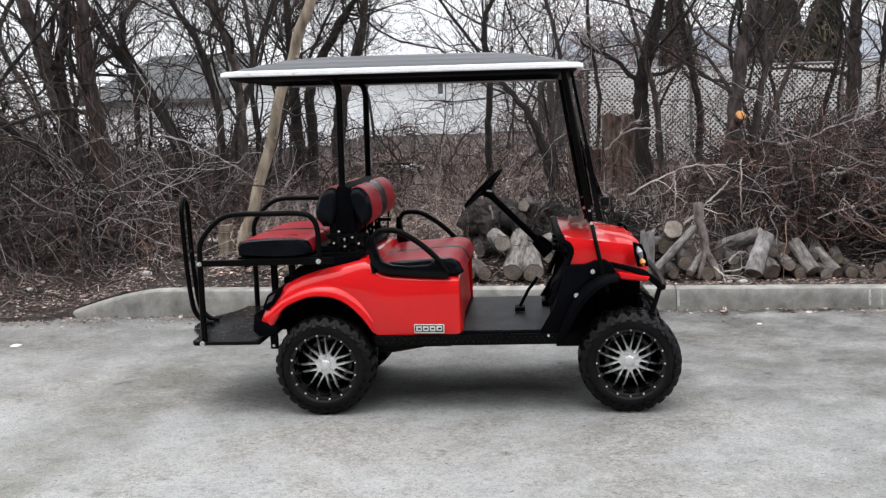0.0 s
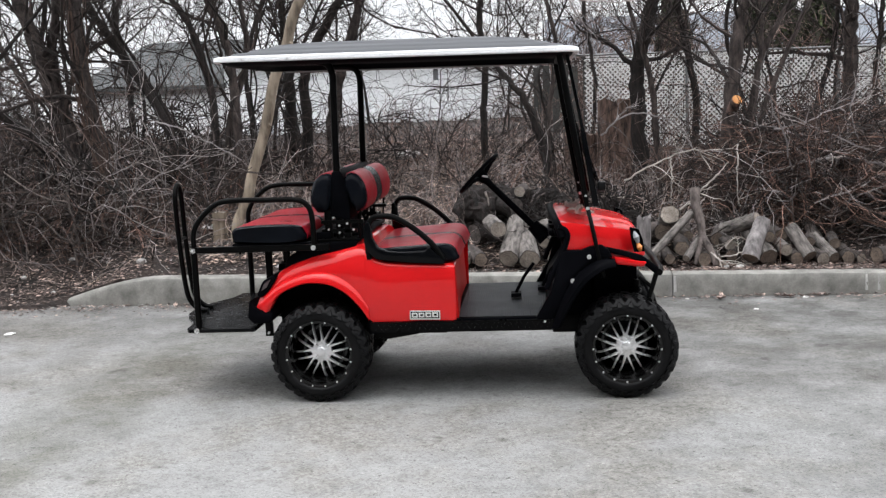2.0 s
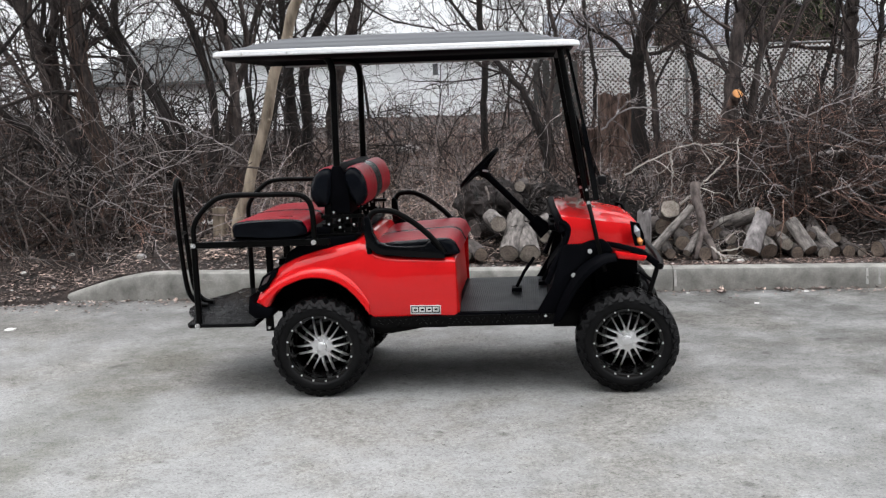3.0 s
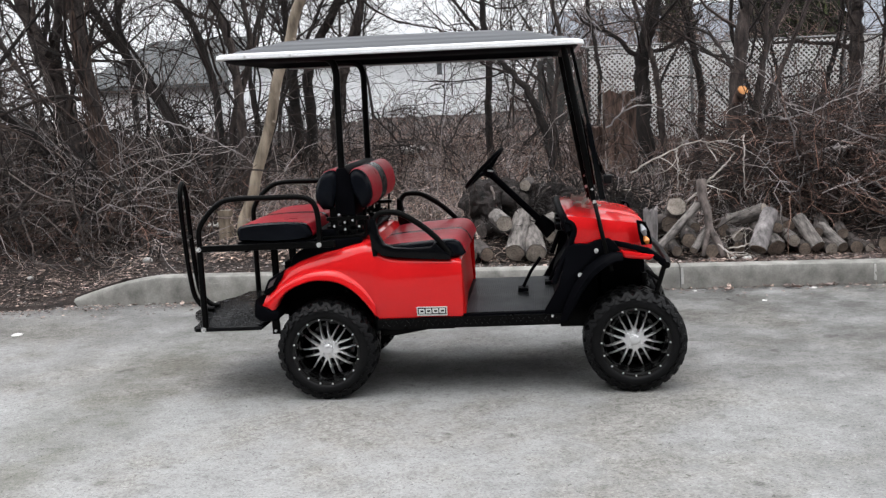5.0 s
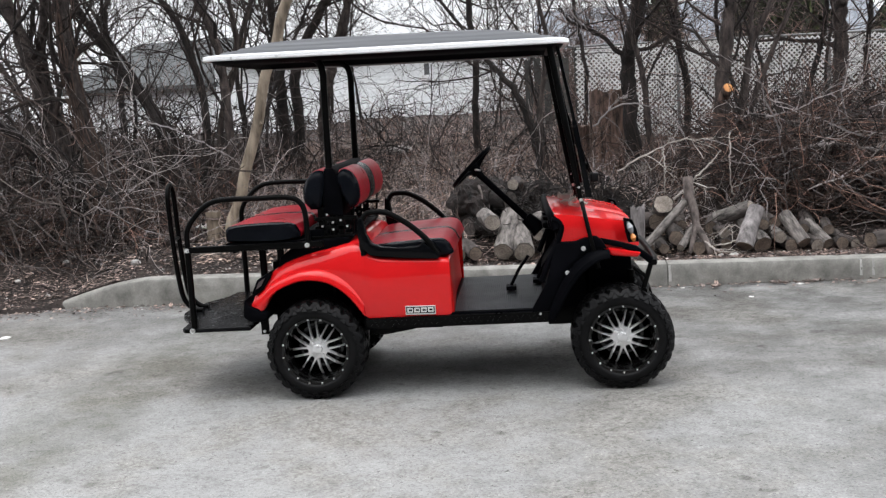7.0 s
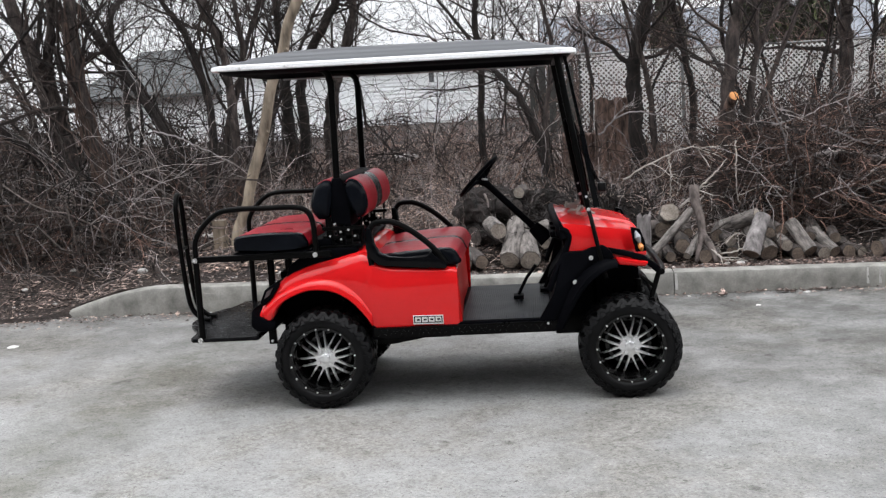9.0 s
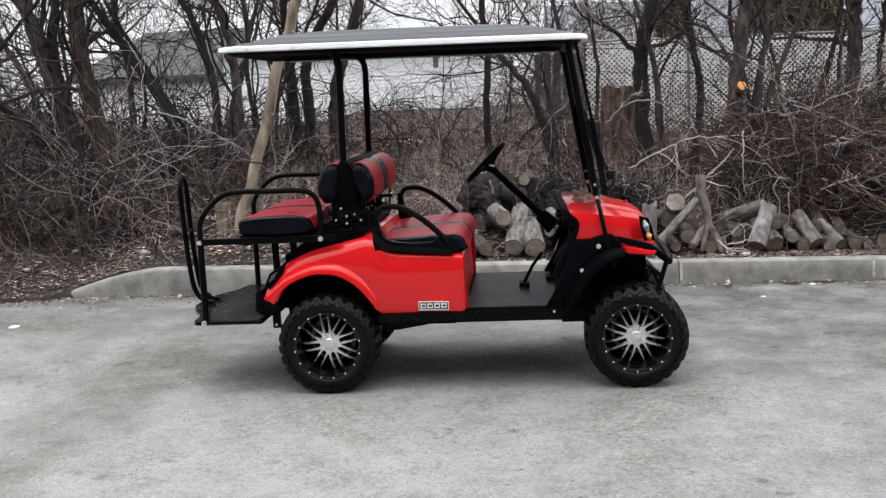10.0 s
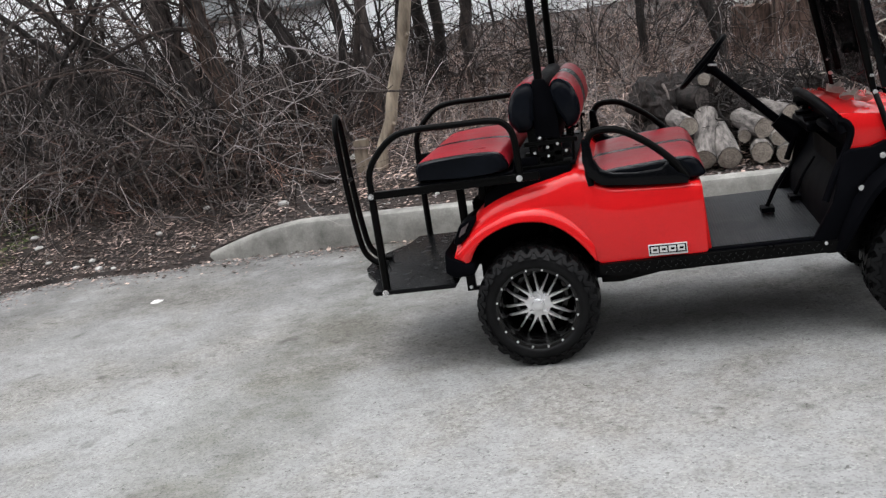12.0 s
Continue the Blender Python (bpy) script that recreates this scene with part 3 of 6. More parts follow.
# rocker strip and floor
for y0, y1 in ((0.02, 0.05), (1.15, 1.18)):
    s = Soup()
    prism(s, [(0.27, 0.435), (1.285, 0.435), (1.285, 0.383), (0.34, 0.376), (0.27, 0.39)], y0, y1)
    studs = Soup()
    for i in range(32):
        for j in range(2):
            x, z = 0.3 + i * 0.0305 + (j % 2) * 0.015, 0.397 + j * 0.02
            m = Matrix.Translation((x, y0 if y0 < 0.6 else y1, z)) @ Euler((0, radians(45 if (i + j) % 2 else -45), 0)).to_matrix().to_4x4()
            studs.box((-0.009, -0.0018, -0.0025), (0.009, 0.0018, 0.0025), m)
    rocker = part("rocker_panel", s, M_PLATE, CART, "black diamond-tread rocker strip")
    part("tread_pattern", studs, M_STUD, rocker)
bolt((1.235, 0.02, 0.425), 0.007)
s = Soup()
s.box((0.73, 0.045, 0.425), (1.3, 1.155, 0.447))
part("floor_pan", s, M_PLASTIC, CART, bevel=0.004, fix=True)
s = Soup()
rows = []
for i in range(41):
    x = 0.752 + i * 0.0126
    rows += [[(x + dx, y, z) for y in (0.06, 1.14)] for dx, z in ((0, 0.4508), (0.0016, 0.4522), (0.0062, 0.4522), (0.0078, 0.4508))]
s.grid(rows)
part("floor_mat", s, M_MAT, CART, "ribbed dark rubber floor mat", smooth=False)

# front cowl
COWL_TOP = curve([(1.3, 0.975), (1.38, 0.968), (1.46, 0.957), (1.61, 0.932), (1.7, 0.914), (1.755, 0.888), (1.785, 0.835), (1.798, 0.77)], 30)


def cowl():
    s, rows = Soup(), []
    for i, (x, zt) in enumerate(COWL_TOP):
        u = (x - 1.3) / 0.5
        zb = float(np.interp(x, [1.3, 1.34, 1.55, 1.62, 1.75, 1.8], [0.8, 0.8, 0.775, 0.75, 0.74, 0.75]))
        w = 0.545 - 0.03 * u - 0.13 * max(0, u - 0.55) ** 2 / 0.2
        h = zt - zb
        half = []
        for k in range(10):
            t = k / 9
            yy = w * math.sin(min(1, t * 1.55) * math.pi / 2) ** 0.8 if t < 0.65 else w
            zz = zt + 0.03 * max(0.0, 1 - u / 0.8) * (1 - (yy / w) ** 2) if t < 0.5 else zt - h * ((t - 0.5) / 0.5) ** 1.25
            if t < 0.5:
                zz -= (0.02 + 0.03 * max(0.0, 1 - u / 0.6)) * (yy / w) ** 4
            half.append((yy, zz))
        sweep = lambda z: x + 0.075 * max(0.0, 1 - u / 0.3) * math.sin(math.pi * min(1, max(0, (1.0 - z) / 0.27)))  # noqa: E731
        row = [(sweep(z), 0.6 - y, z) for y, z in reversed(half)] + [(sweep(z), 0.6 + y, z) for y, z in half[1:]]
        rows.append(row)
    s.grid(rows)
    s.add(rows[-1], [tuple(range(len(rows[-1])))])
    return s


part("front_cowl", cowl(), M_PAINT, CART, "glossy red front cowl", fix=True)
# raised centre of the bonnet
s, rows = Soup(), []
for x, zt in COWL_TOP[4:24]:
    u = (x - 1.3) / 0.5
    w = 0.3 - 0.1 * u
    rows.append([(x, 0.6 + w * k / 6, zt + 0.03 * max(0.0, 1 - u / 0.8) * (1 - (w * k / 6 / 0.53) ** 2) + (0.007 if abs(k) < 5 else 0.003 if abs(k) < 6 else -0.03)) for k in range(-6, 7)])
s.grid(rows)
part("bonnet_bulge", s, M_PAINT, CART)
# dash: black rim and inner well
rim_line = [(1.25, 0.6), (1.3, 0.72), (1.345, 0.81), (1.368, 0.88), (1.362, 0.91), (1.345, 0.928), (1.32, 0.935)]
for side in (-1, 1):
    s = Soup()
    s.tube([(x, 0.05 if side < 0 else 1.15, z) for x, z in curve(rim_line, 24)], 0.016, 8)
    part("dash_rim", s, M_PLASTIC, CART)
s = Soup()
s.tube(curve([(1.34, 0.05, 0.88), (1.325, 0.07, 0.925), (1.31, 0.15, 0.958), (1.295, 0.35, 0.982), (1.29, 0.6, 0.99), (1.295, 0.85, 0.982), (1.31, 1.05, 0.958), (1.325, 1.13, 0.925), (1.34, 1.15, 0.88)], 40), 0.021, 10)
rows = []
for x, z in curve([(1.25, 0.447), (1.27, 0.56), (1.36, 0.7), (1.4, 0.85), (1.37, 0.94), (1.3, 0.988)], 20):
    rows.append([(x, y, z - 0.09 * max(0.0, z - 0.8) / 0.19 * (abs(y - 0.6) / 0.54) ** 4) for y in (0.06, 0.09, 0.14, 0.22, 0.35, 0.6, 0.85, 0.98, 1.06, 1.11, 1.14)])
s.grid(rows)
part("dashboard", s, M_PLASTIC, CART, fix=True)
s = Soup()
s.box((1.27, 0.55, 0.82), (1.38, 1.0, 0.865))
s.box((1.3, 0.2, 0.86), (1.39, 0.48, 0.9))
part("dash_tray", s, M_PLASTIC, CART, bevel=0.02, fix=True)
for y in (0.66, 0.9):
    s = Soup()
    s.tube([(1.315, y, 0.86), (1.315, y, 0.882)], [0.036, 0.042], 14)
    part("cup_holder", s, M_PLASTIC, CART)
s = Soup()
s.box((1.335, 0.365, 0.9), (1.347, 0.395, 0.925))
part("key_switch_plate", s, M_BOLT, CART, bevel=0.006, fix=True)

# black side panels and front flares
FL_OUT = [(1.262, 0.385), (1.31, 0.5), (1.36, 0.6), (1.42, 0.685), (1.5, 0.745), (1.56, 0.765), (1.62, 0.758)]
FL_IN = [(1.315, 0.39), (1.36, 0.48), (1.41, 0.57), (1.47, 0.645), (1.53, 0.69), (1.58, 0.712), (1.625, 0.715)]
for side in (-1, 1):
    s = Soup()
    y = (0.025, 0.065) if side < 0 else (1.135, 1.175)
    prism(s, [(1.185, 0.44), (1.275, 0.59), (1.33, 0.8), (1.36, 0.812), (1.44, 0.812), (1.49, 0.83), (1.55, 0.838), (1.585, 0.812), (1.612, 0.764), *[(px, pz) for px, pz in reversed(FL_OUT[:6])]], *y)
    part("side_panel", s, M_PLASTIC, CART, "matt black plastic side panel", bevel=0.008, fix=True)
    flare(FL_OUT, FL_IN, 0.03, 0.075, side, M_PLASTIC, "front_fender_flare", 0.25)
for p in ((1.391, 0.02, 0.646), (1.482, 0.02, 0.775)):
    bolt(p, 0.0125)
# red lower nose under the flare
s = Soup()
prism(s, [(1.615, 0.768), (1.76, 0.74), (1.795, 0.735), (1.775, 0.708), (1.63, 0.724)], 0.045, 1.155)
part("nose_strip", s, M_PAINT, CART, bevel=0.01, fix=True)
s = Soup()
s.box((1.5, 0.3, 0.4), (1.76, 0.9, 0.73))
s.box((1.35, 0.3, 0.4), (1.52, 0.9, 0.78))
part("front_inner_well", s, M_PLASTIC, CART, fix=True)

# head lamps
for side in (-1, 1):
    fy = lambda y: y if side < 0 else 1.2 - y  # noqa: E731
    s = Soup()
    rows = [[(x + dx, fy(y + dy), z) for x, y, z in ((1.705, 0.062, 0.925), (1.745, 0.085, 0.912), (1.77, 0.11, 0.85), (1.78, 0.12, 0.785), (1.73, 0.072, 0.79), (1.715, 0.064, 0.85), (1.705, 0.062, 0.925))] for dx, dy in ((0, 0.02), (0.008, -0.012), (-0.004, -0.008))]
    s.grid(rows)
    s.add(rows[-1][:-1], [tuple(range(6))])
    lamp = part("headlight", s, M_PLASTIC, CART, "black headlight housing", fix=True)
    s = Soup()
    s.tube([(1.727, fy(0.075), 0.9), (1.738, fy(0.06), 0.872), (1.748, fy(0.075), 0.84)], [0.008, 0.018, 0.01], 10)
    part("lamp_lens", s, M_LENS, lamp, "clear headlight lens")
    s = Soup()
    s.tube([(1.746, fy(0.078), 0.835), (1.755, fy(0.07), 0.815), (1.76, fy(0.085), 0.795)], [0.008, 0.017, 0.009], 10)
    part("indicator_lens", s, M_AMBER, lamp, "amber indicator lens")

# brush guard
for y in (0.08, 1.12):
    s = Soup()
    prism(s, [(1.575, 0.822), (1.66, 0.8), (1.77, 0.768), (1.86, 0.7), (1.845, 0.66), (1.775, 0.722), (1.69, 0.762), (1.58, 0.79)], y - 0.02, y + 0.02)
    part("guard_arm", s, M_PLASTIC, CART, bevel=0.008, fix=True)
    pipe("guard_upright", [(1.85, y, 0.68), (1.825, y, 0.6), (1.8, y, 0.52)], 0.014)
    pipe("guard_brace", [(1.75, y, 0.65), (1.825, y, 0.59)], 0.011)
pipe("guard_bar", [(1.86, 0.06, 0.675), (1.875, 0.2, 0.68), (1.88, 0.6, 0.685), (1.875, 1.0, 0.68), (1.86, 1.14, 0.675)], 0.018)
pipe("guard_bar", [(1.805, 0.06, 0.52), (1.83, 0.2, 0.52), (1.84, 0.6, 0.52), (1.83, 1.0, 0.52), (1.805, 1.14, 0.52)], 0.016)

# roof
def roof_ring(inset, z, rise=0.0):
    """A rounded rectangle in plan."""
    x0, x1, y0, y1 = -0.55 + inset, 1.455 - inset, 0.04 + inset, 1.16 - inset
    pts = []
    r = 0.09
    for cx, cy, a0 in ((x1 - r, y1 - r, 0), (x0 + r, y1 - r, 90), (x0 + r, y0 + r, 180), (x1 - r, y0 + r, 270)):
        for k in range(7):
            a = radians(a0 + 15 * k)
            px, py = cx + r * math.cos(a), cy + r * math.sin(a)
            tilt = -0.012 * (px - 0.44)
            arch = 0.05 * math.sin(math.pi * min(1, max(0, (px + 0.55) / 2.0))) ** 1.3 * min(1, max(0, inset - 0.03) / 0.2)
            pts.append((px, py, z + tilt + rise + arch))
    return pts + [pts[0]]


roof_z = 1.888
s = Soup()
s.grid([roof_ring(0.012, roof_z + 0.012), roof_ring(0.02, roof_z + 0.026), roof_ring(0.07, roof_z + 0.034), roof_ring(0.085, roof_z + 0.044), roof_ring(0.15, roof_z + 0.052),
        roof_ring(0.165, roof_z + 0.061), roof_ring(0.25, roof_z + 0.068), roof_ring(0.265, roof_z + 0.076), roof_ring(0.4, roof_z + 0.083), roof_ring(0.5, roof_z + 0.085)])
top = roof_ring(0.5, roof_z + 0.085)[:-1]
s.add(top, [tuple(range(len(top)))])
roof = part("roof", s, M_ROOF, CART, "black moulded roof with stepped crown", fix=True)
s = Soup()
s.grid([roof_ring(0.03, roof_z - 0.002), roof_ring(0.002, roof_z - 0.004), roof_ring(-0.003, roof_z + 0.002), roof_ring(0.0, roof_z + 0.022), roof_ring(0.02, roof_z + 0.029), roof_ring(0.035, roof_z + 0.02), roof_ring(0.03, roof_z - 0.002)])
part("trim", s, M_TRIM, roof, "white edge trim", fix=True)
s = Soup()
s.grid([roof_ring(0.02, roof_z + 0.002), roof_ring(0.045, roof_z - 0.014), roof_ring(0.075, roof_z - 0.026), roof_ring(0.092, roof_z - 0.026), roof_ring(0.11, roof_z - 0.004), roof_ring(0.13, roof_z + 0.002)])
under = roof_ring(0.13, roof_z + 0.002)[:-1]
s.add(under, [tuple(reversed(range(len(under))))])
part("headliner", s, M_PLASTIC, roof, fix=True)
s = Soup()
s.tube([(-0.38, 1.085, roof_z - 0.017), (1.3, 1.085, roof_z - 0.037)], 0.007, 8)
part("drip_rail", s, M_GREYRAIL, roof, "grey drip rail inside the roof edge")
for p in ((-0.36, 0.016, roof_z + 0.016), (-0.11, 0.016, roof_z + 0.012)):
    bolt(p, 0.007, parent=roof)

# rear roof posts, seat back bracket
for y in (0.15, 1.05):
    pipe("roof_post", [(0.1, y, 0.86), (0.1, y, 1.3), (0.105, y, 1.7), (0.105, y, 1.8), (0.085, y, 1.86), (0.03, y, 1.884), (-0.12, y, 1.888)], 0.0195, n=42)
# front posts
for y in (0.11, 1.09):
    yo = 0.03 if y < 0.6 else 1.17
    pipe("front_post", [(1.56, yo, 0.66), (1.525, yo, 0.82), (1.5, yo + (y - yo) * 0.4, 0.95), (1.482, y, 1.04)], 0.012)
    s = Soup()
    s.tube([(1.482, y, 1.03), (1.44, y, 1.3), (1.36, y, 1.8), (1.345, y, 1.885)], [0.014, 0.019, 0.019, 0.016], 10)
    part("front_post", s, M_TUBE, CART)
    bolt((1.484, y - 0.014, 1.03), 0.01)
    bolt((1.474, y - 0.014, 1.1), 0.007)
s = Soup()
s.tube([(1.352, 0.1, 1.86), (1.352, 1.1, 1.86)], 0.015, 8)
part("front_crossbar", s, M_TUBE, CART)

# smoked windscreen, its upper half folded down in front of the lower
def pane(a, b, thick=0.005):
    s = Soup()
    (x0, z0), (x1, z1) = a, b
    dx, dz = z1 - z0, -(x1 - x0)
    ln = math.hypot(dx, dz)
    dx, dz = dx / ln * thick, dz / ln * thick
    prism(s, [(x0, z0), (x1, z1), (x1 + dx, z1 + dz), (x0 + dx, z0 + dz)], 0.135, 1.065)
    return s


screen = part("windscreen", pane((1.49, 1.035), (1.412, 1.5)), M_SMOKE, CART, "smoked acrylic windscreen, upper half folded down", fix=True)
part("folded_pane", pane((1.56, 1.14), (1.428, 1.5)), M_SMOKE, screen, fix=True)
for y in (0.105, 1.095):
    s = Soup()
    prism(s, [(1.512, 1.04), (1.545, 1.04), (1.478, 1.46), (1.452, 1.46)], y - 0.008, y + 0.008)
    prism(s, [(1.456, 1.46), (1.474, 1.46), (1.4, 1.86), (1.382, 1.86)], y - 0.006, y + 0.006)
    part("side_channel", s, M_GUARD, screen, "glossy black windscreen side channel", bevel=0.003, fix=True)
for y in (0.16, 1.04):
    s = Soup()
    s.tube([(1.415, y - 0.04, 1.5), (1.415, y + 0.04, 1.5)], 0.014, 8)
    part("hinge", s, M_PLASTIC, screen)
    s = Soup()
    s.box((1.54, y - 0.03, 1.12), (1.585, y + 0.03, 1.17))
    part("retaining_clip", s, M_RUBBER, screen, bevel=0.008, fix=True)


# seats
def cushion(name, outline, y0, y1, bands, parent=CART, round_end=0.05, label="", pleat=0.0, full=0.62):
    """A padded bar along y with a rounded outline in x and z, split into coloured bands across."""
    pts = curve([*outline, outline[0]], 48)[:-1]
    c = pts.mean(0)
    base = None
    for a, b, material, sub in bands:
        s, rows = Soup(), []
        n = max(3, int((b - a) / 0.014))
        for i in range(n + 1):
            y = a + (b - a) * i / n
            e = min(y - y0, y1 - y)
            k = 1.0 if e >= round_end else math.sqrt(max(0.0, 1 - (1 - e / round_end) ** 2))
            seam = 0.985 if i in (0, n) else 1.0
            sc = (full + (1 - full) * k) * seam * (1 + pleat * math.sin(y * 190))
            rows.append([(c[0] + (px - c[0]) * sc, y, c[1] + (pz - c[1]) * sc) for px, pz in pts] + [(c[0] + (pts[0][0] - c[0]) * sc, y, c[1] + (pts[0][1] - c[1]) * sc)])
        s.grid(rows)
        for row in (rows[0], rows[-1]):
            s.add(row[:-1], [tuple(range(len(row) - 1))])
        ob = part(name if base is None else sub, s, material, parent if base is None else base, label if base is None else "", fix=True)
        base = base or ob
    return base


def bands(y0, y1, side, half):
    c = (y0 + y1) / 2
    return [(y0 + side, c - half, M_VINYL_RED, "red_panel"), (y0, y0 + side, M_VINYL_BLACK, "black_bolster"), (c - half, c + half, M_VINYL_BLACK, "black_stripe"),
            (c + half, y1 - side, M_VINYL_RED, "red_panel"), (y1 - side, y1, M_VINYL_BLACK, "black_bolster")]


cushion("seat_cushion", [(0.26, 0.775), (0.27, 0.826), (0.36, 0.842), (0.52, 0.852), (0.66, 0.86), (0.728, 0.852), (0.762, 0.81), (0.75, 0.765), (0.5, 0.755)], 0.06, 1.14, bands(0.06, 1.14, 0.06, 0.03), full=0.8, label="red and black vinyl front bench cushion")
cushion("rear_seat_cushion", [(-0.5, 0.9), (-0.5, 0.965), (-0.45, 0.986), (-0.28, 0.994), (-0.14, 0.988), (-0.095, 0.965), (-0.09, 0.9), (-0.28, 0.888)], 0.05, 1.15, bands(0.05, 1.15, 0.06, 0.03), full=0.86, label="red and black vinyl rear-facing bench cushion")
cushion("front_backrest", [(0.205, 1.04), (0.245, 1.06), (0.268, 1.11), (0.264, 1.18), (0.238, 1.24), (0.195, 1.27), (0.155, 1.262), (0.14, 1.215), (0.16, 1.13)], 0.1, 1.1, bands(0.1, 1.1, 0.045, 0.1), label="red and black vinyl front backrest", round_end=0.07)
cushion("rear_backrest", [(-0.02, 1.045), (-0.055, 1.1), (-0.05, 1.18), (-0.015, 1.245), (0.035, 1.27), (0.075, 1.252), (0.07, 1.16), (0.045, 1.055)], 0.1, 1.1, bands(0.1, 1.1, 0.045, 0.1), label="red and black vinyl rear backrest", round_end=0.07)
s = Soup()
prism(s, [(0.05, 1.02), (0.17, 1.0), (0.17, 1.12), (0.15, 1.23), (0.13, 1.28), (0.07, 1.28), (0.06, 1.18)], 0.12, 1.08)
part("backrest_shell", s, M_PLASTIC, CART, bevel=0.02, fix=True)

# bracket cluster under the backrests
for y in (0.13, 1.03):
    s = Soup()
    s.box((0.02, y, 0.88), (0.06, y + 0.04, 1.06))
    s.box((0.13, y, 0.88), (0.165, y + 0.04, 1.06))
    s.box((0.0, y, 0.93), (0.2, y + 0.035, 0.955))
    s.box((0.0, y - 0.01, 0.985), (0.24, y + 0.03, 1.005))
    prism(s, [(-0.02, 0.87), (0.2, 0.88), (0.2, 0.905), (-0.02, 0.9)], y - 0.03, y + 0.08)
    s.tube([(0.21, y + 0.02, 0.88), (0.225, y + 0.02, 1.07)], 0.007, 6)
    part("seat_bracket", s, M_TUBE, CART, bevel=0.003, fix=True)
    for p in ((0.045, 0.955), (0.105, 0.975), (0.105, 0.935), (0.15, 0.985), (0.185, 0.95), (0.075, 1.02)):
        bolt((p[0], y - 0.01, p[1]), 0.0065)
s = Soup()
s.box((-0.03, 0.1, 0.885), (0.22, 1.1, 0.9))
s.box((-0.06, 0.12, 0.88), (0.05, 1.08, 0.94))
part("seat_back_tray", s, M_PLASTIC, CART, bevel=0.006, fix=True)

# black piece filling the gap between body and rear seat
s = Soup()
prism(s, [(-0.22, 0.735), (-0.05, 0.8), (0.1, 0.835), (0.2, 0.86), (0.2, 0.892), (0.0, 0.885), (-0.1, 0.868), (-0.2, 0.8)], 0.085, 1.115)
part("rear_gap_filler", s, M_PLASTIC, CART, "black piece filling the gap under the rear seat", bevel=0.01, fix=True)

# rear seat frame
for y in (0.02, 1.14):
    s = Soup()
    s.box((-0.725, y, 0.85), (0.06, y + 0.03, 0.885))
    part("frame_rail", s, M_TUBE, CART, bevel=0.004, fix=True)
    pipe("arm_rail", [(-0.71, y + 0.015, 0.88), (-0.705, y + 0.015, 0.97), (-0.66, y + 0.015, 1.045), (-0.575, y + 0.015, 1.118), (-0.48, y + 0.015, 1.14), (-0.3, y + 0.015, 1.138), (-0.13, y + 0.015, 1.135), (-0.06, y + 0.015, 1.11), (-0.03, y + 0.015, 1.04), (-0.025, y + 0.015, 0.87)], 0.0155, n=54)
    s = Soup()
    s.tube([(-0.712, y + 0.015, 0.87), (-0.715, y + 0.015, 0.4)], 0.018, 10)
    part("frame_upright", s, M_TUBE, CART)
for p in ((-0.712, 0.02, 0.867), (-0.028, 0.02, 0.867), (-0.715, 0.0, 0.415)):
    bolt(p, 0.014)
s = Soup()
s.box((-0.5, 0.06, 0.865), (-0.06, 1.14, 0.892))
for x in (-0.5, -0.3):
    s.box((x, 0.04, 0.845), (x + 0.04, 1.15, 0.87))
part("seat_pan", s, M_PLASTIC, CART, bevel=0.005, fix=True)
for x, z0, z1, y in ((-0.335, 0.62, 0.86, 0.2), (-0.23, 0.76, 0.86, 0.2), (-0.335, 0.62, 0.86, 1.0), (-0.23, 0.76, 0.86, 1.0)):
    s = Soup()
    s.box((x - 0.018, y, z0), (x + 0.018, y + 0.03, z1))
    part("support_strut", s, M_TUBE, CART, bevel=0.004, fix=True)
s = Soup()
prism(s, [(-0.5, 0.87), (-0.43, 0.87), (-0.45, 0.83), (-0.49, 0.82)], 0.15, 0.2)
part("seat_catch", s, M_PLASTIC, CART, bevel=0.006, fix=True)

# footplate with grab hoop
s = Soup()
plate = [(-0.39, 0.02), (-0.77, 0.02), (-0.79, 0.05), (-0.8, 0.2), (-0.9, 0.4), (-0.93, 0.5), (-0.93, 0.7), (-0.9, 0.8), (-0.8, 1.0), (-0.78, 1.15), (-0.39, 1.15)]
k = len(plate)
s.add([(x, y, 0.398) for x, y in plate] + [(x, y, 0.42) for x, y in plate], [tuple(range(k)), tuple(reversed(range(k, 2 * k)))] + [(i, i + k, (i + 1) % k + k, (i + 1) % k) for i in range(k)])
part("footplate", s, M_STEP, CART, "black rubber-topped rear footplate", bevel=0.004, fix=True)
hoop = [(-0.82, 0.525, 0.43), (-0.875, 0.525, 0.44), (-0.93, 0.525, 0.5), (-0.952, 0.525, 0.62), (-0.968, 0.525, 0.85), (-0.975, 0.525, 1.08), (-0.976, 0.54, 1.16), (-0.976, 0.58, 1.2),
        (-0.976, 0.625, 1.16), (-0.975, 0.64, 1.08), (-0.968, 0.64, 0.85), (-0.952, 0.64, 0.62), (-0.93, 0.64, 0.5), (-0.875, 0.64, 0.44), (-0.82, 0.64, 0.43)]
pipe("grab_hoop", hoop, 0.0155, n=84)
s = Soup()
s.tube([(-0.968, 0.525, 0.87), (-0.968, 0.64, 0.87)], 0.011, 8)
part("hoop_brace", s, M_TUBE, CART)
# rear bumper, tail lamps
s = Soup()
prism(s, [(-0.415, 0.575), (-0.39, 0.54), (-0.335, 0.512), (-0.285, 0.505), (-0.28, 0.47), (-0.3, 0.445), (-0.39, 0.445), (-0.425, 0.475)], 0.015, 1.185)
part("rear_bumper", s, M_PLASTIC, CART, bevel=0.012, fix=True)
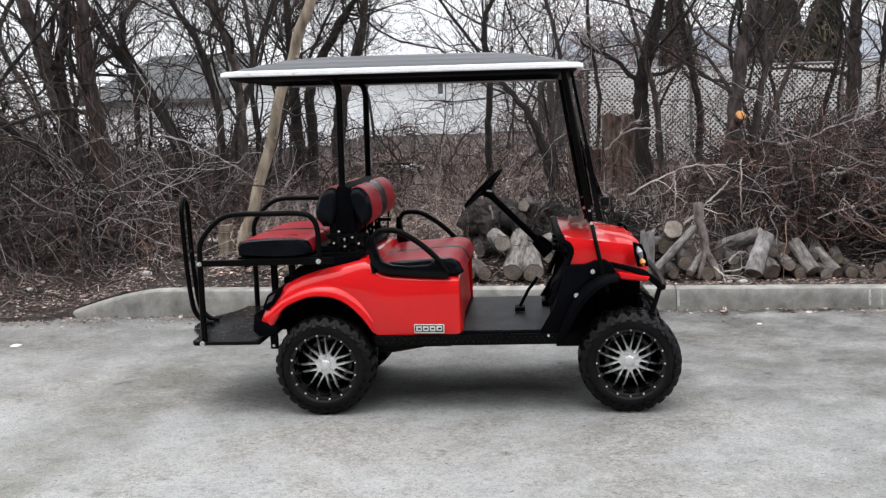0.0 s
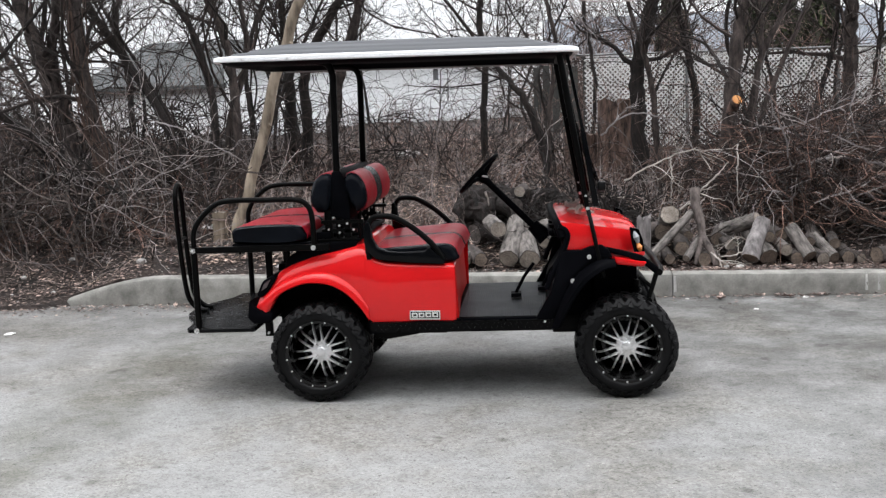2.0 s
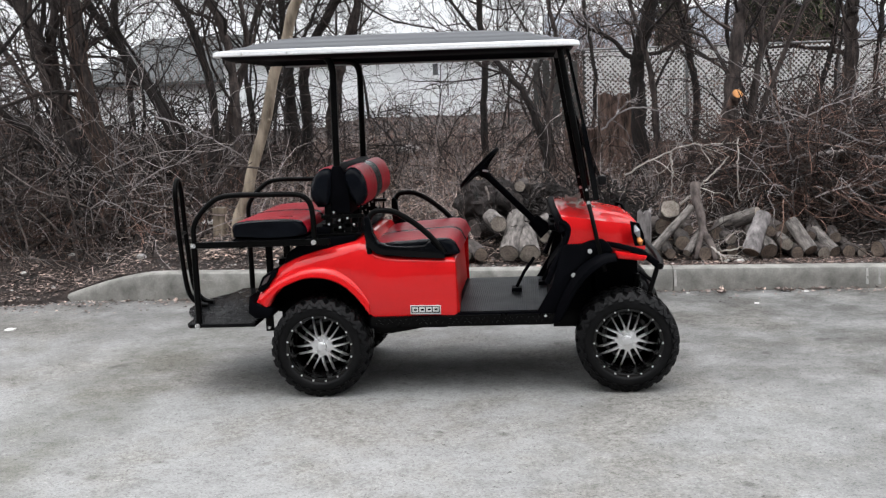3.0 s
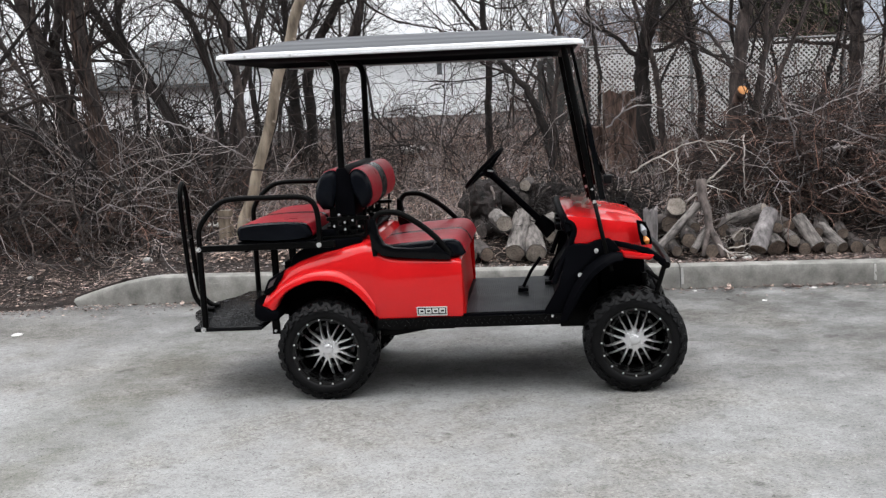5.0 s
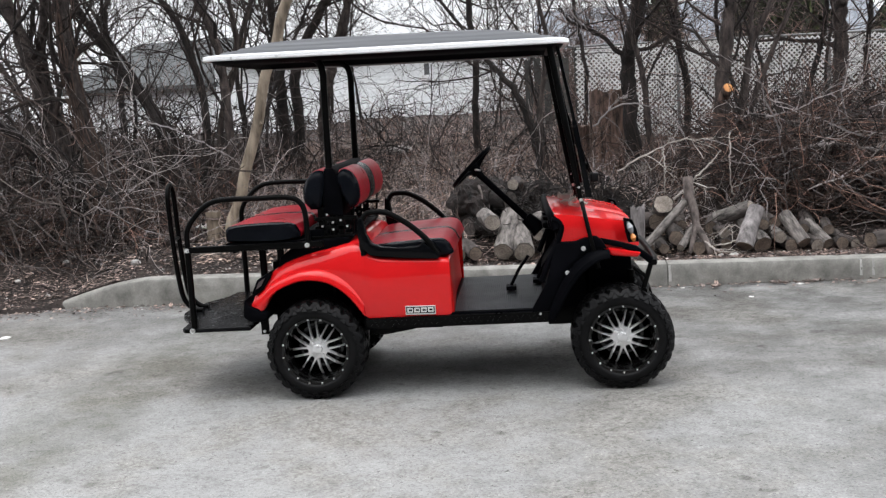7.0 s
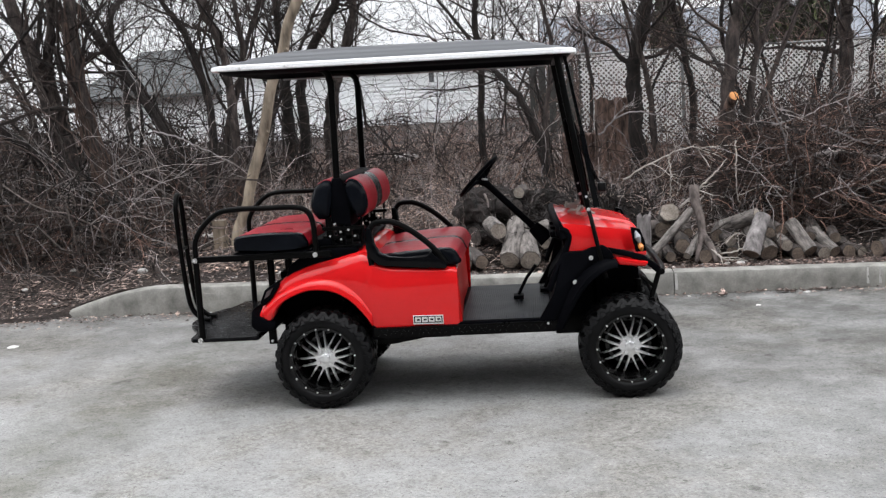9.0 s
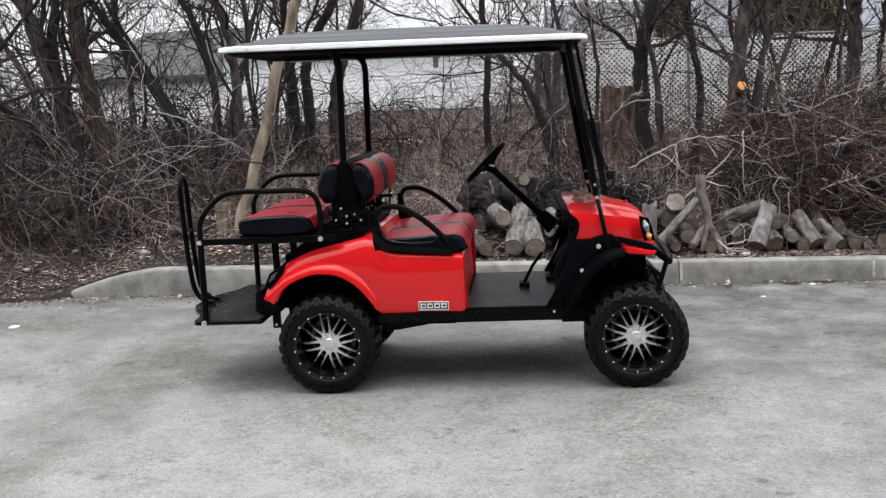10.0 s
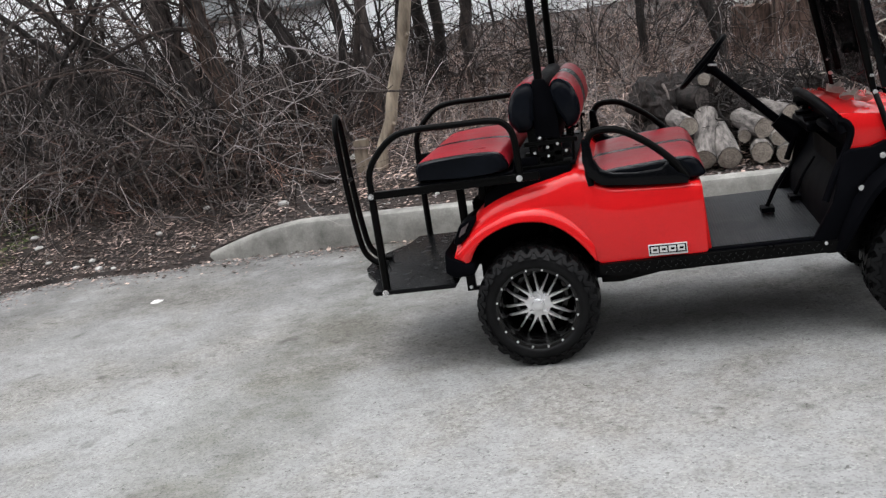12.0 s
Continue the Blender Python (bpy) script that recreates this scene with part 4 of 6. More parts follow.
for y in (0.1, 1.06):
    s = Soup()
    s.box((-0.35, y, 0.36), (-0.31, y + 0.035, 0.47))
    s.box((-0.35, y, 0.355), (-0.2, y + 0.035, 0.37))
    part("bumper_bracket", s, M_TUBE, CART, bevel=0.003, fix=True)
    bolt((-0.33, y, 0.44), 0.008)
    bolt((-0.33, y, 0.375), 0.008)
for side in (-1, 1):
    fy = lambda y: y if side < 0 else 1.2 - y  # noqa: E731
    s = Soup()
    prism(s, [(-0.372, 0.6), (-0.335, 0.68), (-0.268, 0.718), (-0.25, 0.7), (-0.3, 0.625), (-0.345, 0.59)], *sorted((fy(0.035), fy(0.25))))
    lamp = part("tail_light", s, M_PLASTIC, CART, "dark tail light housing", bevel=0.01, fix=True)
    s = Soup()
    prism(s, [(-0.345, 0.625), (-0.325, 0.67), (-0.283, 0.695), (-0.31, 0.645)], *sorted((fy(0.03), fy(0.2))))
    part("lamp_lens", s, M_REDLENS, lamp, "dark red lens", bevel=0.006, fix=True)

# hip rails of the front bench
for y in (0.05, 1.15):
    pipe("hip_rail", [(0.275, y, 0.79), (0.272, y, 0.88), (0.278, y, 0.97), (0.305, y, 1.018), (0.36, y, 1.028), (0.43, y, 1.015), (0.53, y, 0.955), (0.62, y, 0.875), (0.67, y, 0.81), (0.69, y, 0.775)], 0.0165, n=54)
    s = Soup()
    prism(s, [(0.258, 1.0), (0.252, 0.9), (0.264, 0.835), (0.32, 0.787), (0.51, 0.765), (0.695, 0.752), (0.7, 0.782), (0.655, 0.81), (0.612, 0.855), (0.585, 0.832), (0.473, 0.826), (0.379, 0.834), (0.328, 0.856), (0.3, 0.91), (0.29, 1.0)], y - 0.022, y + 0.03)
    part("hip_guard", s, M_GUARD, CART, "glossy black moulded hip guard", bevel=0.01, fix=True)

# steering
WC, COL = Vector((0.855, 0.865, 1.19)), Vector((1.19, 0.835, 0.85))
ax = (COL - WC).normalized()
q = ax.to_track_quat("Z", "X").to_matrix()
s = Soup()
s.tube([WC + q @ Vector((0.158 * math.cos(a), 0.158 * math.sin(a), 0)) for a in np.linspace(0, 2 * math.pi, 41)], 0.0125, 8, cap=False)
for a in (0.0, 2.1, 4.2):
    s.tube([WC + ax * 0.03, WC + q @ Vector((0.155 * math.cos(a), 0.155 * math.sin(a), 0))], [0.016, 0.009], 6)
s.tube([WC + ax * 0.005, WC + ax * 0.06], [0.045, 0.03], 12)
part("steering_wheel", s, M_PLASTIC, CART)
s = Soup()
s.tube([WC + ax * 0.04, WC + ax * 0.09, COL], [0.028, 0.021, 0.021], 12)
s.tube([COL - ax * 0.02, COL + ax * 0.1], [0.04, 0.055], 12)
part("steering_column", s, M_PLASTIC, CART)
s = Soup()
s.add([WC + q @ Vector(p) for p in ((0.03, 0.03, 0.012), (-0.03, 0.03, 0.012), (-0.03, -0.03, 0.012), (0.03, -0.03, 0.012))], [(0, 1, 2, 3)])
s.tube([WC + ax * 0.02 + Vector((0, -0.02, 0)), WC + ax * 0.05 + Vector((0.02, -0.09, 0.02))], 0.006, 6)
part("horn_pad", s, M_BOLT, CART)
for y, x in ((0.6, 1.04), (0.8, 1.2)):
    s = Soup()
    s.tube([(x + 0.14, y, 0.66), (x + 0.08, y, 0.58), (x + 0.03, y, 0.485)], 0.01, 8)
    s.box((x, y - 0.045, 0.462), (x + 0.06, y + 0.045, 0.484))
    part("pedal", s, M_PLASTIC, CART, fix=True)

# badge: a framed plate with four plain blocks
s = Soup()
prism(s, [(0.492, 0.449), (0.66, 0.446), (0.66, 0.496), (0.492, 0.499)], 0.022, 0.032)
badge = part("badge", s, M_BADGE, CART, "white framed maker's badge with dark blocks", bevel=0.002, fix=True)
s = Soup()
prism(s, [(0.497, 0.458), (0.655, 0.455), (0.655, 0.492), (0.497, 0.495)], 0.0205, 0.0225)
part("badge_field", s, M_PLASTIC, badge, smooth=False)
for i in range(4):
    x = 0.503 + i * 0.038
    s = Soup()
    prism(s, [(x, 0.462), (x + 0.032, 0.461), (x + 0.032, 0.488), (x, 0.489)], 0.019, 0.0205)
    part("badge_block", s, M_BADGE, badge, smooth=False)
    s = Soup()
    prism(s, [(x + 0.009, 0.47), (x + 0.026, 0.47), (x + 0.026, 0.48), (x + 0.009, 0.48)], 0.018, 0.019)
    part("badge_bar", s, M_PLASTIC, badge, smooth=False)

# wheels, built once round the origin with the outer face towards -y
R, TW = 0.2815, 0.25
prof = [(0.186, 0.014), (0.192, 0.0), (0.206, -0.008), (0.228, -0.006), (0.246, 0.003), (0.259, 0.018), (0.266, 0.042), (0.268, TW / 2)]
prof = prof + [(r, TW - y) for r, y in reversed(prof[:-1])]
s, NS = Soup(), 72
rows = [[(r * math.cos(2 * math.pi * k / NS), y, r * math.sin(2 * math.pi * k / NS)) for r, y in prof] for k in range(NS + 1)]
s.grid(rows)


def block(s, a0, a1, y0, y1, r0, r1, skew=0.0):
    c = []
    for a, y in ((a0, y0), (a1, y0), (a1 + skew, y1), (a0 + skew, y1)):
        edge = min(y, TW - y)
        drop = 0.0 if edge > 0.04 else (0.04 - edge) * 0.2
        for r in (r0 - drop, r1 - drop):
            c.append((r * math.cos(a), y, r * math.sin(a)))
    s.add(c, [(0, 2, 4, 6), (1, 7, 5, 3), (0, 1, 3, 2), (2, 3, 5, 4), (4, 5, 7, 6), (6, 7, 1, 0)])


ME_TYRE = s.mesh("tyre", True, 0, True)
# one step of the tread: shoulder blocks with lugs down the sidewall, and the rows between them
NB = 26
w = 2 * math.pi / NB
TREAD = []
for args in ((w * 0.2, w * 0.8, 0.022, 0.062, 0.255, R, w * 0.3), (w * 0.5, w * 1.06, TW - 0.062, TW - 0.006, 0.25, R, 0), (w * 0.1, w * 0.66, 0.068, 0.112, 0.255, R, w * 0.45), (w * 0.35, w * 0.9, 0.118, 0.152, 0.255, R, -w * 0.45), (w * 0.1, w * 0.66, 0.158, 0.186, 0.255, R, w * 0.4)):
    s = Soup()
    block(s, *args)
    if not TREAD:
        # a zigzag ridge round the shoulder, with an arrow-shaped lug under each of its peaks
        for corners in (((-0.19, 0.245), (0.19, 0.245), (0.67, 0.278), (0.33, 0.278)), ((0.81, 0.245), (1.19, 0.245), (0.67, 0.278), (0.33, 0.278)), ((0.25, 0.236), (0.75, 0.236), (0.59, 0.258), (0.41, 0.258))):
            c = []
            for aa, rr in corners:
                base = float(np.interp(rr, [0.206, 0.228, 0.246, 0.259, 0.282], [-0.008, -0.006, 0.003, 0.018, 0.034]))
                for dy in (-0.011, 0.008):
                    c.append((rr * math.cos(w * aa), base + dy, rr * math.sin(w * aa)))
            s.add(c, [(0, 2, 4, 6), (1, 7, 5, 3), (0, 1, 3, 2), (2, 3, 5, 4), (4, 5, 7, 6), (6, 7, 1, 0)])
    TREAD.append(s.mesh("tread_block", True, 0, True))
s = Soup()
prof = [(0.191, 0.012), (0.193, 0.006), (0.19, 0.002), (0.178, 0.002), (0.174, 0.01), (0.17, 0.03), (0.168, 0.05), (0.164, 0.055), (0.162, 0.1), (0.156, 0.15), (0.13, 0.2), (0.02, 0.205)]
s.grid([[(r * math.cos(2 * math.pi * k / 64), y, r * math.sin(2 * math.pi * k / 64)) for r, y in prof] for k in range(65)])
ME_RIM = s.mesh("rim", True, 0, True)
s = Soup()
for k in range(8):
    a0 = 2 * math.pi * (k + 0.35) / 8
    d0, d1 = Vector((math.cos(a0), 0, math.sin(a0))), Vector((-math.sin(a0), 0, math.cos(a0)))
    for sgn in (-1, 1):
        rows = []
        for r, off, ww, y in ((0.042, 0.0155, 0.0098, 0.08), (0.06, 0.0178, 0.008, 0.082), (0.09, 0.0195, 0.0058, 0.087), (0.12, 0.0208, 0.0048, 0.095), (0.146, 0.0215, 0.0042, 0.106), (0.158, 0.022, 0.003, 0.13)):
            p = d0 * r + d1 * off * sgn
            rows.append([p + d1 * ww + Vector((0, y + 0.022, 0)), p + d1 * ww * 0.7 + Vector((0, y, 0)), p - d1 * ww * 0.7 + Vector((0, y, 0)), p - d1 * ww + Vector((0, y + 0.022, 0))])
        s.grid(rows)
        s.add(rows[-1], [(0, 1, 2, 3)])
# the star that joins them: points between the pairs, notches within each pair
ring = []
for k in range(8):
    a0 = 2 * math.pi * (k + 0.35) / 8
    for da, r in ((0.0, 0.055), (0.16, 0.058), (0.27, 0.072), (math.pi / 8, 0.064), (math.pi / 4 - 0.27, 0.072), (math.pi / 4 - 0.16, 0.058)):
        ring.append((r, a0 + da))
n = len(ring)
s.add([(r * math.cos(a), 0.08, r * math.sin(a)) for r, a in ring] + [(r * math.cos(a), 0.11, r * math.sin(a)) for r, a in ring] + [(0.035 * math.cos(a), 0.074, 0.035 * math.sin(a)) for r, a in ring] + [(0, 0.074, 0)],
      [(i, (i + 1) % n, n + (i + 1) % n, n + i) for i in range(n)] + [(i, (i + 1) % n, 2 * n + (i + 1) % n, 2 * n + i) for i in range(n)] + [(2 * n + i, 2 * n + (i + 1) % n, 3 * n) for i in range(n)])
ME_SPOKES = s.mesh("spokes", True, 0, True)
s = Soup()
s.tube([(0, 0.082, 0), (0, 0.06, 0), (0, 0.054, 0)], [0.03, 0.028, 0.018], 8)
for k in range(4):
    a = radians(45 + 90 * k)
    s.tube([(0.046 * math.cos(a), 0.082, 0.046 * math.sin(a)), (0.046 * math.cos(a), 0.064, 0.046 * math.sin(a))], [0.01, 0.008], 6)
ME_CAP = s.mesh("hub_cap", True, 0, True)
s = Soup()
s.tube([(0.184, 0.004, 0), (0.184, -0.005, 0)], [0.006, 0.0045], 6)
ME_RIVET = s.mesh("rivet", True, 0, True)
s = Soup()
s.tube([(0, 0.165, 0), (0, 0.17, 0), (0, 0.2, 0)], [0.095, 0.108, 0.11], 28)
for k in range(6):
    a = radians(60 * k + 15)
    s.tube([(0.075 * math.cos(a), 0.15, 0.075 * math.sin(a)), (0.075 * math.cos(a), 0.17, 0.075 * math.sin(a))], 0.011, 6)
ME_DRUM = s.mesh("brake_drum", True, 0, True)
for x, y, turn, spin in ((-0.028, 0, 0, 4), (1.678, 0, 0, -9), (-0.028, 1.2, 180, 12), (1.678, 1.2, 180, 30)):
    m = Matrix.Translation((x, y, HUB_Z)) @ Euler((0, radians(spin), radians(turn))).to_matrix().to_4x4()
    wheel = part("wheel", ME_RIM, M_RIM, CART, "black alloy wheel with machined spokes and off-road tyre", m=m)
    part("tyre", ME_TYRE, M_RUBBER, wheel, "chunky black off-road tyre")
    for k in range(NB):
        for me in TREAD:
            part("tread_block", me, M_RUBBER, wheel, m=Euler((0, -w * k, 0)).to_matrix().to_4x4())
    part("spokes", ME_SPOKES, M_CHROME, wheel, "machined silver split spokes")
    part("hub_cap", ME_CAP, M_CHROME, wheel)
    part("brake_drum", ME_DRUM, M_TUBE, wheel, "black brake drum")
    for k in range(16):
        part("rivet", ME_RIVET, M_BOLT, wheel, m=Euler((0, radians(22.5 * k + 10), 0)).to_matrix().to_4x4())


# ---- background buildings and fence ----
def siding_wall(parent, x0, x1, y, z0, z1, board=0.085):
    """Lapped boards, each proud at its foot."""
    s = Soup()
    n = int((z1 - z0) / board)
    for i in range(n):
        z = z0 + i * board
        s.add([(x0, y - 0.03, z), (x1, y - 0.03, z), (x1, y - 0.004, z + board), (x0, y - 0.004, z + board), (x0, y, z), (x1, y, z)], [(0, 1, 2, 3), (0, 4, 5, 1)])
    part("siding", s, M_SIDING, parent, "white lapped siding boards", smooth=False)
    s = Soup()
    s.box((x0, y, z0 - 0.4), (x1, y + 0.2, z1))
    part("wall", s, M_SIDING, parent)


def window(parent, x, y, z, w, h):
    s = Soup()
    for lo, hi in (((x - 0.07, z - 0.07), (x, z + h + 0.07)), ((x + w, z - 0.07), (x + w + 0.07, z + h + 0.07)), ((x, z + h), (x + w, z + h + 0.07)), ((x, z - 0.07), (x + w, z)), ((x, z + h / 2 - 0.02), (x + w, z + h / 2 + 0.02))):
        s.box((lo[0], y - 0.06, lo[1]), (hi[0], y - 0.02, hi[1]))
    win = part("window", s, M_SIDING, parent, "white framed window")
    s = Soup()
    s.box((x, y - 0.035, z), (x + w, y - 0.025, z + h))
    part("pane", s, M_PANE, win, "window pane with reflected sky painted as grey")


HY = 18.0
house = thing("house", (-4.5, HY, 1.0), "white sided house with low grey shingle roof behind bare trees", "house")
siding_wall(house, -5.9, 0.55, HY, 1.06, 2.86)
siding_wall(house, -9.4, -5.9, HY + 0.3, 1.2, 2.36)
window(house, -1.06, HY, 2.2, 0.12, 0.55)
window(house, -4.75, HY, 2.1, 0.42, 0.6)
s = Soup()
s.add([(-6.1, HY - 0.35, 2.84), (0.75, HY - 0.35, 2.84), (0.75, HY + 3, 3.15), (-6.1, HY + 3, 3.15), (-6.1, HY - 0.35, 2.76), (0.75, HY - 0.35, 2.76), (0.75, HY + 3, 3.07), (-6.1, HY + 3, 3.07)],
      [(0, 1, 2, 3), (4, 7, 6, 5), (0, 4, 5, 1), (1, 5, 6, 2), (2, 6, 7, 3), (3, 7, 4, 0)])
part("roof", s, M_SHINGLE, house, "low grey shingle roof")
s = Soup()
s.add([(-9.7, HY - 0.05, 2.32), (-5.85, HY - 0.05, 2.32), (-5.85, HY + 2.6, 3.5), (-8.6, HY + 2.6, 3.5), (-9.7, HY - 0.05, 2.24), (-5.85, HY - 0.05, 2.24), (-5.85, HY + 2.6, 3.42), (-8.6, HY + 2.6, 3.42)],
      [(0, 1, 2, 3), (4, 7, 6, 5), (0, 4, 5, 1), (1, 5, 6, 2), (2, 6, 7, 3), (3, 7, 4, 0)])
part("roof", s, M_SHINGLE, house, "grey shingle roof of the side wing")
s = Soup()
s.box((0.55, HY + 0.2, 1.0), (1.15, HY + 0.3, 1.75))
part("side_wall", s, M_SIDING, house)

far_house = thing("far_house", (7.5, 34, 1.4), "distant pale house with blue-grey roof", "house")
s = Soup()
s.box((2.2, 34, 1.2), (14, 40, 3.2))
part("wall", s, M_SIDING, far_house)
s = Soup()
s.add([(1.7, 33.5, 3.2), (14.5, 33.5, 3.2), (14.5, 37, 4.9), (1.7, 37, 4.9), (14.5, 40.5, 3.2), (1.7, 40.5, 3.2)], [(0, 1, 2, 3), (3, 2, 4, 5), (0, 3, 5), (1, 4, 2)])
part("roof", s, M_SHINGLE_BLUE, far_house)
window(far_house, 8.2, 34, 2.1, 0.7, 0.9)

FY = 14.0
fence = thing("lattice_fence", (5, FY, 0.9), "white diamond lattice fence panels between posts", "fence")
for k in range(5):
    x0 = 2.15 + k * 1.82
    x1, z0, z1 = x0 + 1.82, 0.7, 2.42 - 0.03 * k
    s = Soup()
    for sgn in (1, -1):
        c = x0 - (z1 - z0)
        while c < x1 + (z1 - z0):
            # slat along z = z0 + (x - c) or its mirror, clipped to the panel
            lo, hi = max(x0, c), min(x1, c + (z1 - z0))
            if hi - lo > 0.02:
                a = (lo, z0 + (lo - c)) if sgn > 0 else (lo, z1 - (lo - c))
                b = (hi, z0 + (hi - c)) if sgn > 0 else (hi, z1 - (hi - c))
                d = 0.0098
                y = FY - 0.008 * sgn
                s.add([(a[0] - d, y, a[1] + d * sgn), (a[0] + d, y, a[1] - d * sgn), (b[0] + d, y, b[1] - d * sgn), (b[0] - d, y, b[1] + d * sgn)], [(0, 1, 2, 3)])
            c += 0.092
    panel = part("lattice_panel", s, M_LATTICE, fence, smooth=False)
    s = Soup()
    s.box((x0 - 0.03, FY + 0.03, 0.5), (x0 + 0.03, FY + 0.09, z1 + 0.02))
    part("post", s, M_GREYWOOD, fence)
rail = thing("wire_fence", (5, FY - 0.8, 0.9), "galvanised fence rail and posts in front of the lattice", "fence")
s = Soup()
s.tube([(1.2, FY - 0.8, 2.42), (12, FY - 0.8, 2.3)], 0.022, 6)
part("top_rail", s, M_STEEL, rail)
for k in range(5):
    s = Soup()
    s.tube([(1.3 + 2.6 * k, FY - 0.8, 0.7), (1.3 + 2.6 * k, FY - 0.8, 2.45)], 0.03, 6)
    part("post", s, M_STEEL, rail)
boards = thing("board_fence", (1.7, 12.5, 0.9), "old grey upright boards beside the lattice", "fence")
for k in range(5):
    s = Soup()
    s.box((1.2 + k * 0.16, 12.5, 0.6), (1.32 + k * 0.16, 12.53, 2.2 + 0.03 * (k % 2)))
    part("board", s, M_GREYWOOD, boards)

# ---- bare trees ----
rng = random.Random(7)


def wander(p, d, length, n, rough, lift=0.0):
    out, d = [Vector(p)], Vector(d).normalized()
    for _ in range(n):
        d = (d + Vector((rng.gauss(0, rough), rng.gauss(0, rough), rng.gauss(0, rough) + lift))).normalized()
        out.append(out[-1] + d * (length / n))
    return out, d


def limb(s, p, d, length, r, level, dense=1.0, lift=0.05):
    n = 6 if level > 1 else 4
    path, end = wander(p, d, length, n, 0.24 if level > 1 else 0.3, lift)
    s.tube(path, np.linspace(r, r * 0.35 if level else r * 0.25, n + 1), 5 if level > 1 else 3, cap=False)
    if level == 0:
        return
    kids = int((5 if level > 1 else 5) * dense + rng.random())
    for _ in range(kids):
        t = rng.uniform(0.25, 1.0)
        i = min(n - 1, int(t * n))
        q = path[i].lerp(path[i + 1], t * n - i)
        along = (path[i + 1] - path[i]).normalized()
        off = Vector((rng.gauss(0, 1), rng.gauss(0, 1), rng.gauss(0.15, 0.8)))
        off = (off - along * off.dot(along)).normalized()
        limb(s, q, along * rng.uniform(0.45, 0.9) + off * rng.uniform(0.5, 0.9), length * rng.uniform(0.4, 0.7), max(0.0022, r * (1 - 0.6 * t) * rng.uniform(0.4, 0.6)), level - 1, dense, lift)


def tree(y, trunk, r0, r1, material, label, limbs=9, top=1.6, dense=1.0, lean=0.0, reach=1.3, name="tree", low=0.35):
    """A trunk along points (x, z) at the depth y, going on above them, with limbs and twigs."""
    x0, z0 = trunk[0]
    foot = bank(x0, y)
    pts = [(x0, y, min(foot, z0) - 0.12)] + [(x, y + lean * (z - z0), z) for x, z in trunk[1:]]
    (ax, ay, az), (bx, by, bz) = pts[-2], pts[-1]
    ln = math.dist(pts[-2], pts[-1])
    pts.append((bx + (bx - ax) / ln * top + rng.gauss(0, 0.1), by + rng.gauss(0, 0.2), bz + max(0.5, (bz - az) / ln) * top))
    path = curve(pts, 40)
    k = len(path)
    rad = np.interp(np.linspace(0, 1, k), [0, 0.06, 0.6, 1], [r0 * 1.18, r0, r1, r1 * 0.45])
    for i in range(k):
        path[i] += np.array([noise.noise((x0 * 7 + i * 0.5, 1, 0)), noise.noise((x0 * 7 + i * 0.5, 9, 3)), 0]) * min(0.045, 0.012 + r0 * 0.35) * min(1, i / 4)
    rad = rad * np.array([1 + 0.2 * noise.noise((i * 0.8, x0 * 5, 2)) for i in range(k)])
    ob = thing(name, (x0, y, foot), label, "tree")
    s = Soup()
    s.tube(path, rad, 10 if r0 > 0.06 else 7)
    part("trunk", s, material, ob)
    s = Soup()
    for j in range(int(limbs * (1.75 if x0 > -2.7 else 1.05))):
        t = rng.uniform(low, 1.0)
        i = min(k - 2, int(t * (k - 1)))
        along = Vector(path[i + 1] - path[i]).normalized()
        off = Vector((rng.gauss(0, 1), rng.gauss(0, 0.8), rng.gauss(0.2, 0.5)))
        off = (off - along * off.dot(along)).normalized()
        limb(s, Vector(path[i]), along * rng.uniform(0.5, 1.0) + off * rng.uniform(0.5, 1.0), reach * rng.uniform(0.6, 1.2), max(0.006, rad[i] * rng.uniform(0.14, 0.4)), 2, dense)
    limb(s, Vector(path[-1]), Vector(path[-1] - path[-2]), reach, rad[-1], 2, dense)
    part("crown", s, M_CROWN, ob)
    return ob


GREY, DARK = "bare grey-brown tree with tangled thin branches", "dark-barked bare tree on the bank"
tree(4.83, [(-3.46, 0.43), (-3.56, 1.09), (-3.81, 2.15), (-4.07, 3.02)], 0.085, 0.075, M_BARK, GREY, 12)
tree(4.95, [(-3.5, 0.45), (-3.57, 1.14), (-3.77, 2.21), (-3.66, 3.01)], 0.062, 0.05, M_BARK, GREY, 10)
tree(4.46, [(-3.0, 0.39), (-3.11, 1.27), (-3.25, 2.11), (-3.25, 2.94)], 0.08, 0.07, M_BARK, "thick bare grey trunk wrapped in reddish vines", 14)
tree(4.79, [(-2.21, 0.58), (-2.54, 1.52), (-2.86, 2.11), (-3.23, 2.69), (-3.5, 3.16)], 0.05, 0.042, M_BARK_DARK, "dark bare tree leaning steeply", 9)
tree(4.88, [(-2.15, 0.6), (-2.33, 1.22), (-2.62, 1.76), (-2.81, 2.11)], 0.034, 0.026, M_BARK_DARK, DARK, 7)
tree(4.96, [(-1.84, 0.61), (-1.85, 1.21), (-1.89, 2.2), (-2.1, 2.83)], 0.06, 0.045, M_BARK, GREY, 11)
tree(4.9, [(-2.28, 0.6), (-2.07, 1.51), (-2.21, 2.38), (-2.49, 2.9)], 0.045, 0.035, M_BARK_DARK, DARK, 10)
tree(5.1, [(-2.0, 0.6), (-2.0, 1.4), (-1.75, 2.2), (-1.8, 2.9)], 0.04, 0.03, M_BARK, GREY, 9)
tree(6.37, [(-1.54, 0.83), (-1.61, 1.47), (-1.62, 2.06), (-1.65, 2.7)], 0.07, 0.055, M_BARK_DARK, DARK, 9)
